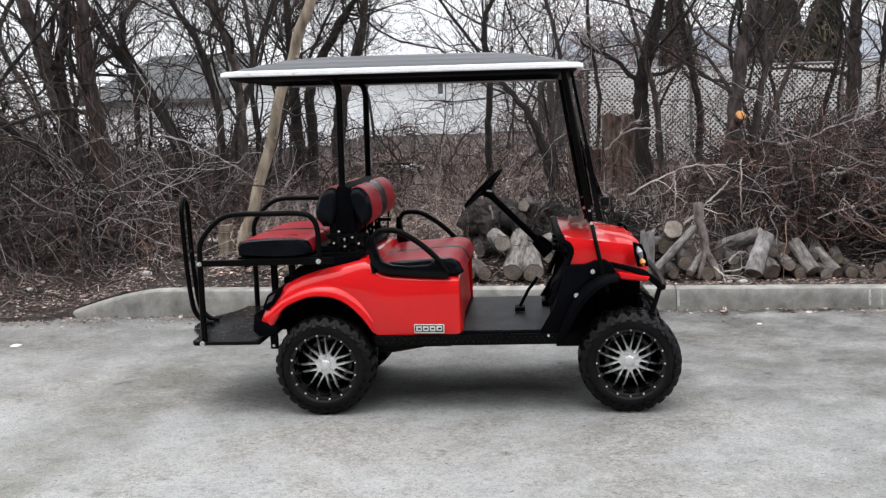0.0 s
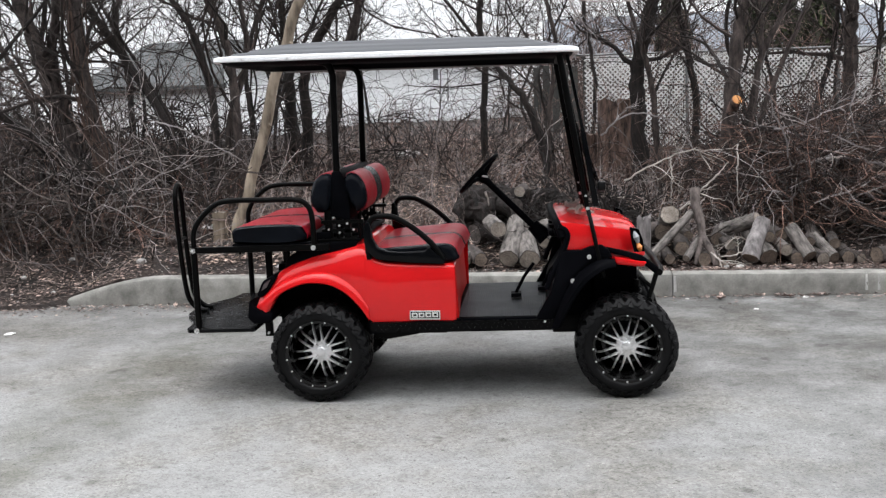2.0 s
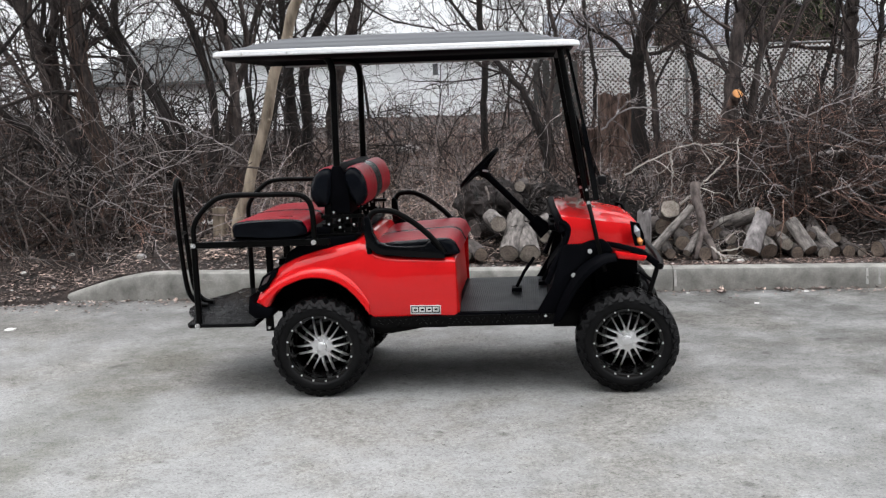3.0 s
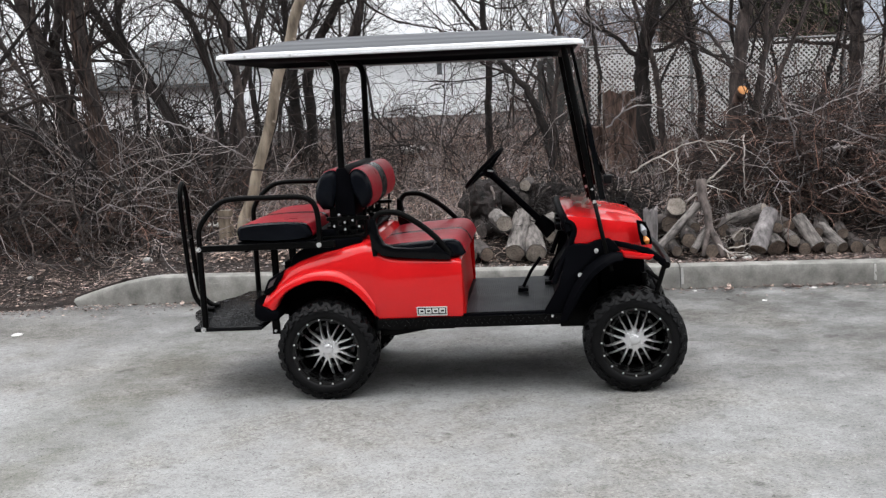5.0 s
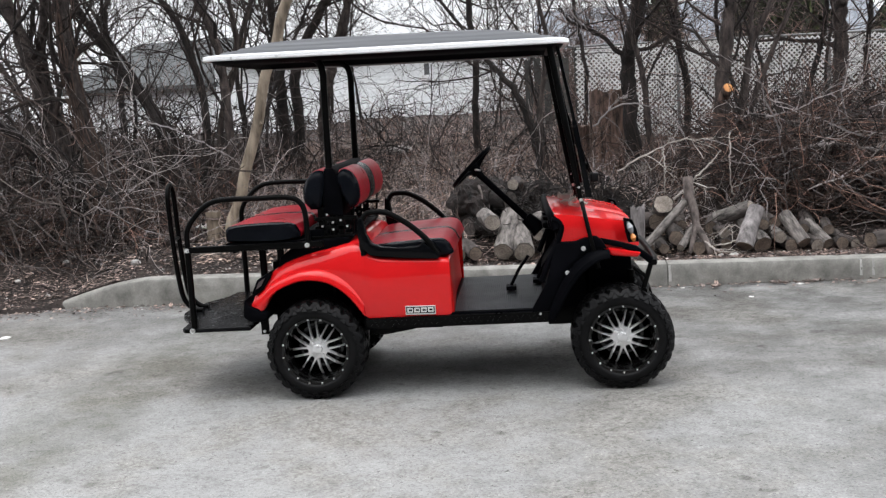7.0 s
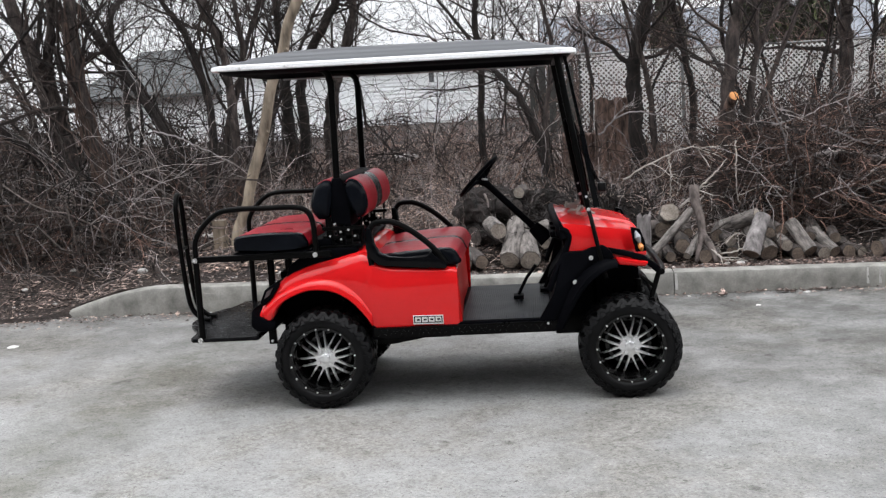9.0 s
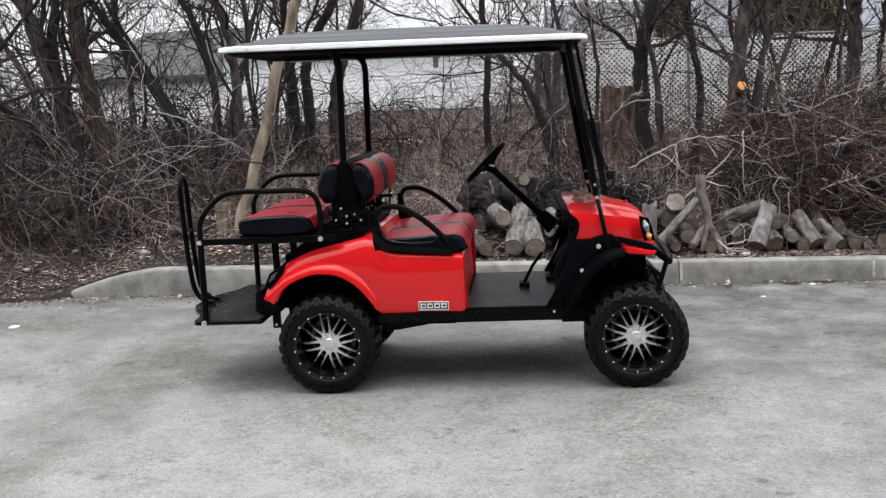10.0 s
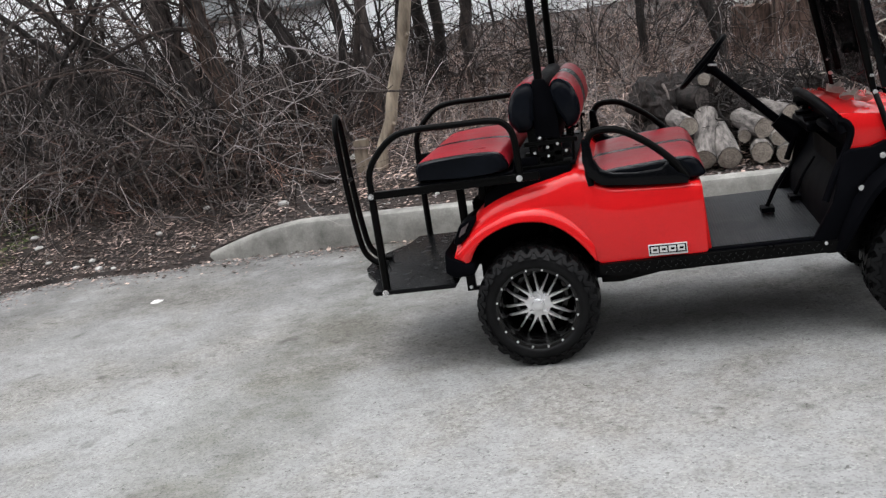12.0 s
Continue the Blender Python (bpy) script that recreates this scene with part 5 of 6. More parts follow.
tree(6.2, [(-1.44, 0.81), (-1.39, 1.46), (-1.38, 2.1), (-0.98, 2.79), (-0.81, 3.03)], 0.065, 0.05, M_BARK_DARK, DARK, 9)
tree(6.15, [(-1.07, 0.8), (-1.1, 1.45), (-0.98, 2.02), (-0.79, 2.52), (-0.7, 3.02)], 0.07, 0.055, M_BARK, GREY, 9)
tree(6.1, [(0.65, 0.79), (0.64, 1.4), (0.67, 2.03), (0.63, 2.59), (0.74, 2.95)], 0.042, 0.034, M_BARK_DARK, DARK, 10)
tree(5.59, [(1.35, 0.71), (1.3, 1.08), (1.13, 1.6), (0.87, 1.94), (0.64, 2.25)], 0.055, 0.03, M_BARK_DARK, "dark bare tree leaning over the log pile", 8, top=0.8)
tree(5.65, [(1.38, 0.71), (1.35, 1.38), (1.45, 2.16), (1.31, 2.87)], 0.03, 0.024, M_BARK, GREY, 9)
tree(5.89, [(2.35, 0.76), (2.33, 1.47), (2.33, 1.96), (2.46, 2.5), (2.55, 2.85)], 0.085, 0.075, M_BARK_DARK, "thick dark bare trunk beside a stump", 10)
tree(5.73, [(2.52, 0.73), (2.49, 1.47), (2.4, 2.01), (2.26, 2.49)], 0.035, 0.028, M_BARK, GREY, 9)
cut_tree = tree(4.65, [(2.95, 0.55), (3.04, 1.07), (3.1, 1.67), (3.17, 2.26), (3.25, 2.68)], 0.085, 0.06, M_BARK, "bare tree with a freshly sawn orange limb stub", 9)
tree(4.73, [(3.11, 0.57), (3.35, 1.28), (3.62, 1.98), (3.93, 2.66)], 0.03, 0.024, M_BARK, "slender pale bare stem of a fanned clump", 8, dense=0.8)
tree(4.78, [(3.13, 0.57), (3.32, 1.61), (3.48, 2.14), (3.77, 2.66)], 0.034, 0.026, M_BARK, "slender pale bare stem of a fanned clump", 8, dense=0.8)
tree(4.68, [(3.06, 0.57), (3.3, 1.45), (3.38, 2.2), (3.35, 2.68)], 0.026, 0.02, M_BARK, "slender pale bare stem of a fanned clump", 8, dense=0.8)
tree(7.16, [(4.89, 0.9), (4.92, 1.57), (4.93, 2.24), (4.96, 2.89)], 0.085, 0.078, M_BARK, "straight bare trunk before the lattice fence", 8)
tree(7.25, [(4.42, 0.91), (4.55, 1.39), (4.74, 2.05), (4.8, 2.64), (4.76, 2.91)], 0.035, 0.03, M_BARK_DARK, DARK, 8)
tree(6.29, [(2.9, 0.81), (3.01, 1.44), (2.91, 2.14), (2.82, 2.64)], 0.045, 0.035, M_BARK_DARK, DARK, 9)
tree(7.09, [(5.29, 0.89), (5.19, 1.56), (5.24, 2.22), (5.29, 2.87)], 0.035, 0.028, M_BARK_DARK, DARK, 8)
for x, y, h in ((-5.6, 4.6, 2.8), (-6.4, 6.0, 3.0), (-4.9, 6.8, 3.2), (-7.6, 5.2, 3.0), (-4.6, 9.0, 3.4), (-2.6, 8.6, 3.4), (6.3, 8.2, 3.2), (6.4, 5.6, 2.8), (-6.2, 10.5, 3.4), (-8.5, 9.5, 3.4)):
    z = bank(x, y)
    r = rng.uniform(0.03, 0.06)
    tree(y, [(x, z), (x + rng.gauss(0, 0.12), z + h * 0.35), (x + rng.gauss(0, 0.25), z + h * 0.7), (x + rng.gauss(0, 0.35), z + h)], r, r * 0.75, rng.choice((M_BARK, M_BARK_DARK)), GREY, 12, dense=1.1)

for k in range(18):
    x, y = (rng.uniform(-2.6, 1.5), rng.uniform(5.8, 11)) if k < 9 else (rng.uniform(-3.6, -1.6), rng.uniform(5.4, 8.0))
    z, r = bank(x, y), rng.uniform(0.012, 0.028)
    w = [rng.gauss(0, 0.22) for _ in range(4)]
    tree(y, [(x, z), (x + w[0] * 0.6, z + 0.6), (x + w[0] + w[1], z + 1.3), (x + w[0] + w[1] + w[2], z + 2.1)], r, r * 0.7, M_BARK_DARK, "slender crooked dark bare sapling", 8 if k < 9 else 14, top=1.0, reach=0.9, low=0.35 if k < 9 else 0.6, dense=0.9 if k < 9 else 1.3)

for x, y, h in ((3.7, 6.6, 2.6), (4.3, 7.6, 2.8), (5.7, 6.2, 2.7), (2.75, 7.4, 2.8), (6.3, 7.0, 2.8), (5.2, 8.2, 3.0), (1.9, 7.8, 2.8)):
    z, r = bank(x, y), rng.uniform(0.018, 0.03)
    tree(y, [(x, z), (x + rng.gauss(0, 0.12), z + h * 0.35), (x + rng.gauss(0, 0.2), z + h * 0.7), (x + rng.gauss(0, 0.3), z + h)], r, r * 0.75, M_BARK_DARK, "slender dark bare tree before the lattice fence", 12, dense=1.2, low=0.5, reach=1.0)

# dark limbs slanting through the thicket
tree(4.6, [(-3.14, 0.36), (-3.3, 0.91), (-3.67, 1.28), (-4.15, 1.66), (-4.81, 2.22)], 0.065, 0.05, M_BARK_DARK, "dark bare limb slanting low through the thicket", 10, top=1.2)
tree(5.0, [(-4.4, 0.4), (-4.5, 1.0), (-4.9, 1.7), (-5.6, 2.4)], 0.045, 0.035, M_BARK_DARK, DARK, 11)
tree(4.4, [(-5.3, 0.35), (-5.2, 0.9), (-4.8, 1.5), (-4.2, 2.1)], 0.04, 0.03, M_BARK_DARK, DARK, 11)
tree(5.6, [(-5.0, 0.5), (-5.1, 1.2), (-5.0, 2.0), (-5.2, 2.8)], 0.05, 0.04, M_BARK_DARK, DARK, 12)
tree(6.2, [(-4.1, 0.6), (-4.2, 1.3), (-4.5, 2.1), (-4.4, 2.9)], 0.045, 0.035, M_BARK_DARK, DARK, 12)

# vines climbing the thick trunk
s = Soup()
for k in range(11):
    a, lead = rng.uniform(3.3, 6.1), rng.uniform(-0.5, 0.5)
    path = []
    for i in range(14):
        t = i / 13
        x = float(np.interp(0.35 + 2.6 * t, [0.39, 1.27, 2.11, 2.94], [-3.0, -3.11, -3.25, -3.25]))
        ang, rr = a + lead * t + rng.gauss(0, 0.3), 0.08 + rng.uniform(0.0, 0.05) + 0.06 * max(0, 0.2 - t)
        path.append((x + rr * math.cos(ang), 4.46 + rr * math.sin(ang), 0.3 + 2.6 * t))
    s.tube(path, np.linspace(rng.uniform(0.007, 0.013), 0.004, 14), 5, cap=False)
solo("climbing_vines", s, M_VINE, "reddish bare vines climbing the thick trunk", "vine", kind="stuff")

# the peeled leaning pole, short stump beside it
s = Soup()
path = curve([(-1.73, 4.03, 0.28), (-1.6, 4.03, 0.66), (-1.45, 4.03, 1.07), (-1.21, 4.03, 1.86), (-1.02, 4.03, 2.38), (-0.85, 4.03, 2.85), (-0.75, 4.05, 3.4)], 48)
path[:, 0] += [0.012 * math.sin(i * 0.7) for i in range(len(path))]
s.tube(path, np.linspace(0.055, 0.046, len(path)) * np.array([1 + 0.07 * noise.noise((i * 0.5, 3, 1)) for i in range(len(path))]), 14)
for h in (10, 20, 29):
    p = Vector(path[h])
    s.tube([p, p + Vector((0.07, -0.05, 0.05))], [0.025, 0.018], 8)
solo("peeled_trunk", s, M_PEELED, "pale barkless leaning trunk standing on the bank", "tree trunk")


def log(length, r, material=None, face=None):
    """A sawn log along x: bark mantle and two cut ends."""
    ob = thing("log", (0, 0, 0), "sawn bark-covered log with pale cut ends", "log", "log pile")
    s, n, k = Soup(), 30, 9
    ph = rng.uniform(0, 50)
    rows = []
    for i in range(k):
        x = -length / 2 + length * i / (k - 1)
        rows.append([(x, (rr := r * (1 + 0.13 * noise.noise((math.cos(a) * 1.6 + ph, math.sin(a) * 1.6, x * 4)) + 0.045 * noise.noise((math.cos(a) * 7 + ph, math.sin(a) * 7, x * 5)) + 0.025 * math.sin(a * 11 + ph + x * 4))) * math.cos(a), rr * math.sin(a)) for a in np.linspace(0, 2 * math.pi, n + 1)])
    s.grid(rows)
    part("bark", s, material or M_LOG, ob, fix=True)
    for row, sg in ((rows[0], -1), (rows[-1], 1)):
        s = Soup()
        c = (row[0][0] + sg * 0.002, 0, 0)
        s.add([*[(p[0] + sg * 0.001, p[1] * 0.93, p[2] * 0.93) for p in row[:-1]], c], [(i, (i + 1) % n, n) for i in range(n)])
        part("cut_end", s, face or M_CUT, ob, smooth=False)
    return ob


def lay(x, z, r, length, turn, rise, y=3.25, material=None, face=None):
    """A log whose sawn front end is centred at x, y, z and which runs back, turned to the right and rising, in degrees."""
    ob = log(length, r, material, face)
    d = Vector((math.sin(radians(turn)) * math.cos(radians(rise)), math.cos(radians(turn)) * math.cos(radians(rise)), math.sin(radians(rise))))
    ob.matrix_basis = Matrix.Translation(Vector((x, y, z)) + d * length / 2) @ d.to_track_quat("X", "Z").to_matrix().to_4x4() @ pose(0, 0, 0, rng.uniform(0, 360))
    return ob


# logs behind the cart
lay(0.95, 0.29, 0.085, 0.6, 8, 25)
lay(1.13, 0.28, 0.09, 0.5, -6, 18)
lay(0.87, 0.535, 0.072, 0.4, -12, 3, 3.35)
lay(0.71, 0.28, 0.06, 0.4, -15, 4, 3.28, M_LOG_DARK, M_CUT_DARK)
lay(0.57, 0.27, 0.052, 0.35, 10, 4, 3.33, M_LOG_DARK, M_CUT_DARK)
lay(1.36, 0.29, 0.08, 0.45, 5, 5)
lay(1.4, 0.45, 0.078, 0.42, -18, 6, 3.35)
lay(1.49, 0.37, 0.055, 0.4, 0, 3, 3.3)
lay(1.52, 0.26, 0.066, 0.4, 8, 3)
lay(1.6, 0.52, 0.076, 0.45, -22, 4, 3.4)
lay(1.26, 0.4, 0.05, 0.35, 12, 6, 3.4, M_LOG_DARK)
lay(1.05, 0.8, 0.05, 0.4, 5, 0, 4.0, M_LOG_DARK)
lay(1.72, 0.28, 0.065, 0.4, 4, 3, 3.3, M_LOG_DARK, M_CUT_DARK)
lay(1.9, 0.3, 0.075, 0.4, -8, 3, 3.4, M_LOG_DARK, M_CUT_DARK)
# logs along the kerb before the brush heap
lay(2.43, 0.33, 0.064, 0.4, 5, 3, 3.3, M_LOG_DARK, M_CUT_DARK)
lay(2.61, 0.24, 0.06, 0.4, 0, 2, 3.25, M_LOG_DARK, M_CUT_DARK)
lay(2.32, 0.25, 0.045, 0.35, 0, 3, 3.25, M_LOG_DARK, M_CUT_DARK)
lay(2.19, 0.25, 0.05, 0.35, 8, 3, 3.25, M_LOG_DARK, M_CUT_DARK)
lay(2.36, 0.6, 0.085, 0.35, 0, -25, 3.55, None, M_CUT)
lay(3.145, 0.24, 0.078, 0.4, -14, 26, 3.28, M_LOG, M_CUT_DARK)
lay(3.29, 0.3, 0.05, 0.35, 0, 3, 3.27, M_LOG, M_CUT)
lay(3.378, 0.222, 0.056, 0.4, -4, 4, 3.27, M_LOG_DARK, M_CUT_DARK)
lay(3.48, 0.245, 0.056, 0.34, -24, 40, 3.25, M_LOG, M_CUT_DARK)
lay(3.59, 0.216, 0.055, 0.4, -8, 8, 3.26, M_LOG_DARK, M_CUT)
lay(3.685, 0.228, 0.05, 0.34, -20, 24, 3.27, M_LOG, M_CUT_DARK)
lay(3.8, 0.222, 0.054, 0.4, 6, 3, 3.28, M_LOG_DARK, M_CUT_DARK)
lay(3.71, 0.33, 0.045, 0.35, 10, 3, 3.36, M_LOG_DARK, M_CUT_DARK)
lay(3.52, 0.34, 0.046, 0.35, 16, 3, 3.42, M_LOG_DARK, M_CUT_DARK)
lay(3.91, 0.21, 0.042, 0.35, -12, 4, 3.3, M_LOG_DARK, M_CUT)
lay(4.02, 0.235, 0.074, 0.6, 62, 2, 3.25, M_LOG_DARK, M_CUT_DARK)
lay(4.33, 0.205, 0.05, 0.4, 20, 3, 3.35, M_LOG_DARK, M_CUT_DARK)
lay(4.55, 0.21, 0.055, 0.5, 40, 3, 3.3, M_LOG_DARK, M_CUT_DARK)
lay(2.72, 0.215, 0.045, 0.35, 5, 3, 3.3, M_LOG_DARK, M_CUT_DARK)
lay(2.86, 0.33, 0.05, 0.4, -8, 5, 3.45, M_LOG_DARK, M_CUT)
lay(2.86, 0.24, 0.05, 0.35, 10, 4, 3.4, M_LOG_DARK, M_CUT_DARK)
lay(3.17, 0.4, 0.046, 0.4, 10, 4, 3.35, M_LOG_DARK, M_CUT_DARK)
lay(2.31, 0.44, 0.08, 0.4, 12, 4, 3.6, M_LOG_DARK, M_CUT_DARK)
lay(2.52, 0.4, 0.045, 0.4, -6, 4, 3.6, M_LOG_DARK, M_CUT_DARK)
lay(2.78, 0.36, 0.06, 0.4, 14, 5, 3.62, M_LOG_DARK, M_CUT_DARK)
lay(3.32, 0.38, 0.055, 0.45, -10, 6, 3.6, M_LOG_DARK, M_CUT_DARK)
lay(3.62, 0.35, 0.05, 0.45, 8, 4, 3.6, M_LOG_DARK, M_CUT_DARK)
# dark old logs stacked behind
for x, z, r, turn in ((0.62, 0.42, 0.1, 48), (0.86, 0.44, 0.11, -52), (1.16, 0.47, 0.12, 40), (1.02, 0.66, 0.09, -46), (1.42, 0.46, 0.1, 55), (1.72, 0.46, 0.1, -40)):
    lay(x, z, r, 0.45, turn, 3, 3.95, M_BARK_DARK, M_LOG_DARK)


def between(a, b, r, material=None):
    a, b = Vector(a), Vector(b)
    ob = log((b - a).length, r, material)
    ob.matrix_basis = Matrix.Translation((a + b) / 2) @ (b - a).to_track_quat("X", "Z").to_matrix().to_4x4()


# poles leaning on the pile
between((2.15, 3.2, 0.28), (2.53, 3.45, 0.62), 0.034)
between((2.45, 3.2, 0.26), (2.6, 3.45, 0.4), 0.033)
between((2.15, 3.75, 0.42), (2.55, 3.85, 0.42), 0.09, M_LOG_DARK)


def bent(points, r0, r1, material, label):
    """A crooked piece of limb through points, with cut ends."""
    ob = thing("crooked_log", points[0], label, "log")
    path = curve(points, 22)
    k, n = len(path), 16
    s = Soup()
    s.tube(path, np.linspace(r0, r1, k) * np.array([1 + 0.12 * noise.noise((i * 0.6, r0 * 90, 4)) for i in range(k)]), n, cap=False)
    part("bark", s, material, ob)
    for p, q, r in ((path[0], path[1], r0), (path[-1], path[-2], r1)):
        d = Vector(p - q).normalized()
        s = Soup()
        s.tube([Vector(p) - d * 0.01, Vector(p) + d * 0.001], r * 0.9, n)
        part("cut_end", s, M_CUT_DARK, ob, smooth=False)


bent([(3.13, 3.42, 0.54), (3.08, 3.36, 0.45), (3.03, 3.29, 0.36), (2.98, 3.22, 0.245)], 0.066, 0.076, M_BARK_PALE, "thick pale-barked log leaning on the pile")
between((2.84, 3.7, 0.43), (3.1, 3.5, 0.54), 0.065)
bent([(2.57, 3.5, 0.82), (2.565, 3.45, 0.7), (2.6, 3.4, 0.55), (2.61, 3.35, 0.42), (2.67, 3.27, 0.3), (2.7, 3.22, 0.19)], 0.046, 0.024, M_STEM, "upright forked stem leaning on the log pile")
bent([(2.61, 3.36, 0.44), (2.58, 3.3, 0.36), (2.53, 3.24, 0.2)], 0.03, 0.018, M_STEM, "short crooked limb at the foot of the stem")


def stump(x, y, h, r, material, label, jag=0.0, name="tree_stump"):
    s, n, k = Soup(), 22, 8
    z = bank(x, y)
    rows = []
    for i in range(k):
        t = i / (k - 1)
        row = []
        for a in np.linspace(0, 2 * math.pi, n + 1):
            rr = r * (1.25 - 0.25 * min(1, t * 3)) * (1 + 0.16 * noise.noise((math.cos(a) * 1.8 + x, math.sin(a) * 1.8, t)) + 0.05 * math.sin(7 * a))
            row.append((x + rr * math.cos(a), y + rr * math.sin(a), z - 0.1 + (h + 0.1 + jag * noise.noise((math.cos(a) * 2, math.sin(a) * 2, x))) * t))
        rows.append(row)
    s.grid(rows)
    ob = part(name, s, material, fix=True)
    top = Soup()
    top.add([*rows[-1][:-1], (x, y, z + h - 0.02)], [(i, (i + 1) % n, n) for i in range(n)])
    part("cut_top", top, M_CUT if jag < 0.05 else material, ob, smooth=False)
    return tagged(ob, label, "tree stump")


stump(2.12, 6.3, 1.6 - bank(2.12, 6.3), 0.21, M_ROT, "tall rotten reddish tree stump", 0.055)
stump(-1.83, 4.07, 0.27, 0.07, M_PEELED, "short sawn stump beside the peeled trunk", 0.01)
# twine tied round the short stump and the foot of the peeled trunk
s = Soup()
tz = bank(-1.83, 4.07) + 0.2
for k in range(2):
    s.tube([(-1.83 + 0.083 * math.cos(a), 4.07 + 0.083 * math.sin(a), tz + 0.014 * k + 0.006 * math.sin(2 * a)) for a in np.linspace(0, 2 * math.pi, 25)], 0.005, 5, cap=False)
s.tube(curve([(-1.76, 4.0, tz), (-1.72, 3.98, tz - 0.03), (-1.68, 3.975, tz - 0.02)], 10), 0.004, 5)
solo("twine", s, M_TAN, "tan twine tied round a short stump", "twine")
stump(1.75, 6.6, 0.5, 0.2, M_ROT, "broken weathered stump on the bank", 0.06)
stump(2.12, 3.4, 0.42, 0.062, M_BARK_PALE, "pale split stump in the log pile", 0.05)
stump(1.93, 4.4, 0.35, 0.12, M_BARK, "grey upright stump in the log pile", 0.04)

# sawn limb stub of the cut tree
s = Soup()
s.tube([(3.08, 4.62, 1.44), (3.1, 4.55, 1.52), (3.115, 4.5, 1.56)], [0.05, 0.052, 0.05], 14)
stub = part("limb_stub", s, M_ROT, cut_tree)
s = Soup()
s.tube([(3.115, 4.501, 1.56), (3.118, 4.492, 1.566)], 0.047, 14)
part("sawn_face", s, M_CUT_FRESH, stub, "fresh orange sawn wood")


# dark root ball heaved out behind the logs
def root_ball(x, y, z, size, seed):
    global rng
    keep, rng = rng, random.Random(seed)
    ob = thing("root_ball", (x, y, z), "dark knobbly root ball behind the logs", "tree root", "root balls")
    bm = bmesh.new()
    bmesh.ops.create_icosphere(bm, subdivisions=4, radius=size)
    for v in bm.verts:
        d = v.co / size
        v.co *= 1 + 0.42 * noise.noise(d * 1.7 + Vector((seed, 0, 0))) + 0.2 * noise.noise(d * 4.5) + 0.08 * noise.noise(d * 11)
        v.co += Vector((x, y, z))
    me = bpy.data.meshes.new("clod")
    bm.to_mesh(me)
    bm.free()
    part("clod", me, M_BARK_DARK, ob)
    for _ in range(9):
        a, b = rng.uniform(0, 2 * math.pi), rng.uniform(-0.2, 1.0)
        d = Vector((math.cos(a) * math.cos(b), math.sin(a) * math.cos(b) - 0.3, math.sin(b)))
        path, _ = wander(Vector((x, y, z)) + d * size * 0.7, d, size * rng.uniform(0.8, 1.7), 7, 0.5, -0.05)
        r = rng.uniform(0.008, 0.02)
        s = Soup()
        s.tube(path, np.linspace(r, r * 0.35, 8), 6, cap=False)
        part("root", s, M_STEM, ob)
    rng = keep


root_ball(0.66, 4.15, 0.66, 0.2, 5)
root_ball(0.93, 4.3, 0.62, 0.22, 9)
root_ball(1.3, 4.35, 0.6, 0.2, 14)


# ---- undergrowth ----
def canes(name, count, box, height, label, material, r=(0.003, 0.007), flat=0.0, seed=3, kids=3, level=1):
    global rng
    keep, rng = rng, random.Random(seed)
    s = Soup()
    (x0, x1), (y0, y1) = box
    for _ in range(count):
        x, y = rng.uniform(x0, x1), rng.uniform(y0, y1)
        if off_lot(x, y) < 0.35:
            continue
        z = bank(x, y) + (rng.uniform(0, height) * flat)
        a = rng.uniform(0, 2 * math.pi)
        tilt = rng.uniform(0.1, 0.9) if not flat else rng.uniform(1.0, 1.7)
        d = Vector((math.cos(a) * math.sin(tilt), math.sin(a) * math.sin(tilt), math.cos(tilt)))
        ln = height * rng.uniform(0.5, 1.3)
        n = min(16, max(6, int(ln / 0.13)))
        path, _ = wander((x, y, z), d, ln, n, 0.31, (-0.08 if not flat else -0.03) * 6 / n)
        rr = rng.uniform(*r)
        s.tube(path, np.linspace(rr, rr * 0.4, n + 1), 5 if rr > 0.01 else 3, cap=False)
        for _ in range(kids):
            i = rng.randrange(1, n)
            d2 = (path[i + 1] - path[i]).normalized() + Vector((rng.gauss(0, 0.6), rng.gauss(0, 0.6), rng.gauss(0, 0.5)))
            m = 4 if n < 9 else 7
            sub, _ = wander(path[i], d2, ln * rng.uniform(0.2, 0.5), m, 0.24, -0.02)
            s.tube(sub, np.linspace(rr * 0.6, rr * 0.22, m + 1), 3, cap=False)
    rng = keep
    return solo(name, s, material, label, "brush", kind="stuff")


canes("brush", 720, ((-8.5, -1.9), (3.9, 9.5)), 1.0, "tangled bare brown canes and shoots", M_CROWN, seed=11)
canes("brush", 420, ((-2.0, 3.0), (4.4, 10.0)), 0.5, "low bare brown undergrowth on the slope", M_TWIG, seed=12)
canes("brush", 1100, ((2.2, 8.5), (4.4, 8.0)), 0.62, "dense brown brush before the fence", M_TWIG, seed=13)
canes("brush_pile", 2600, ((3.15, 8.0), (3.8, 5.6)), 0.95, "heap of cut brown branches beside the logs", M_CROWN, (0.003, 0.009), 1.0, seed=14)
canes("brush_pile", 1300, ((3.15, 8.0), (3.8, 5.4)), 0.95, "reddish brown cut branches on the heap", M_TWIG_RED, (0.003, 0.008), 1.0, seed=29)
canes("brush_pile", 400, ((3.15, 8.0), (3.7, 5.2)), 0.95, "pale cut branches on the heap", M_TWIG_PALE, (0.004, 0.009), 1.0, seed=15)
canes("brush", 80, ((-8.0, 3.2), (3.6, 6.5)), 0.95, "pale thin bare shoots among the brush", M_TWIG_PALE, (0.003, 0.005), seed=16)
canes("brush", 300, ((-9.5, 1.4), (9.0, 13.5)), 0.8, "distant bare thicket", M_TWIG, (0.004, 0.009), seed=17)
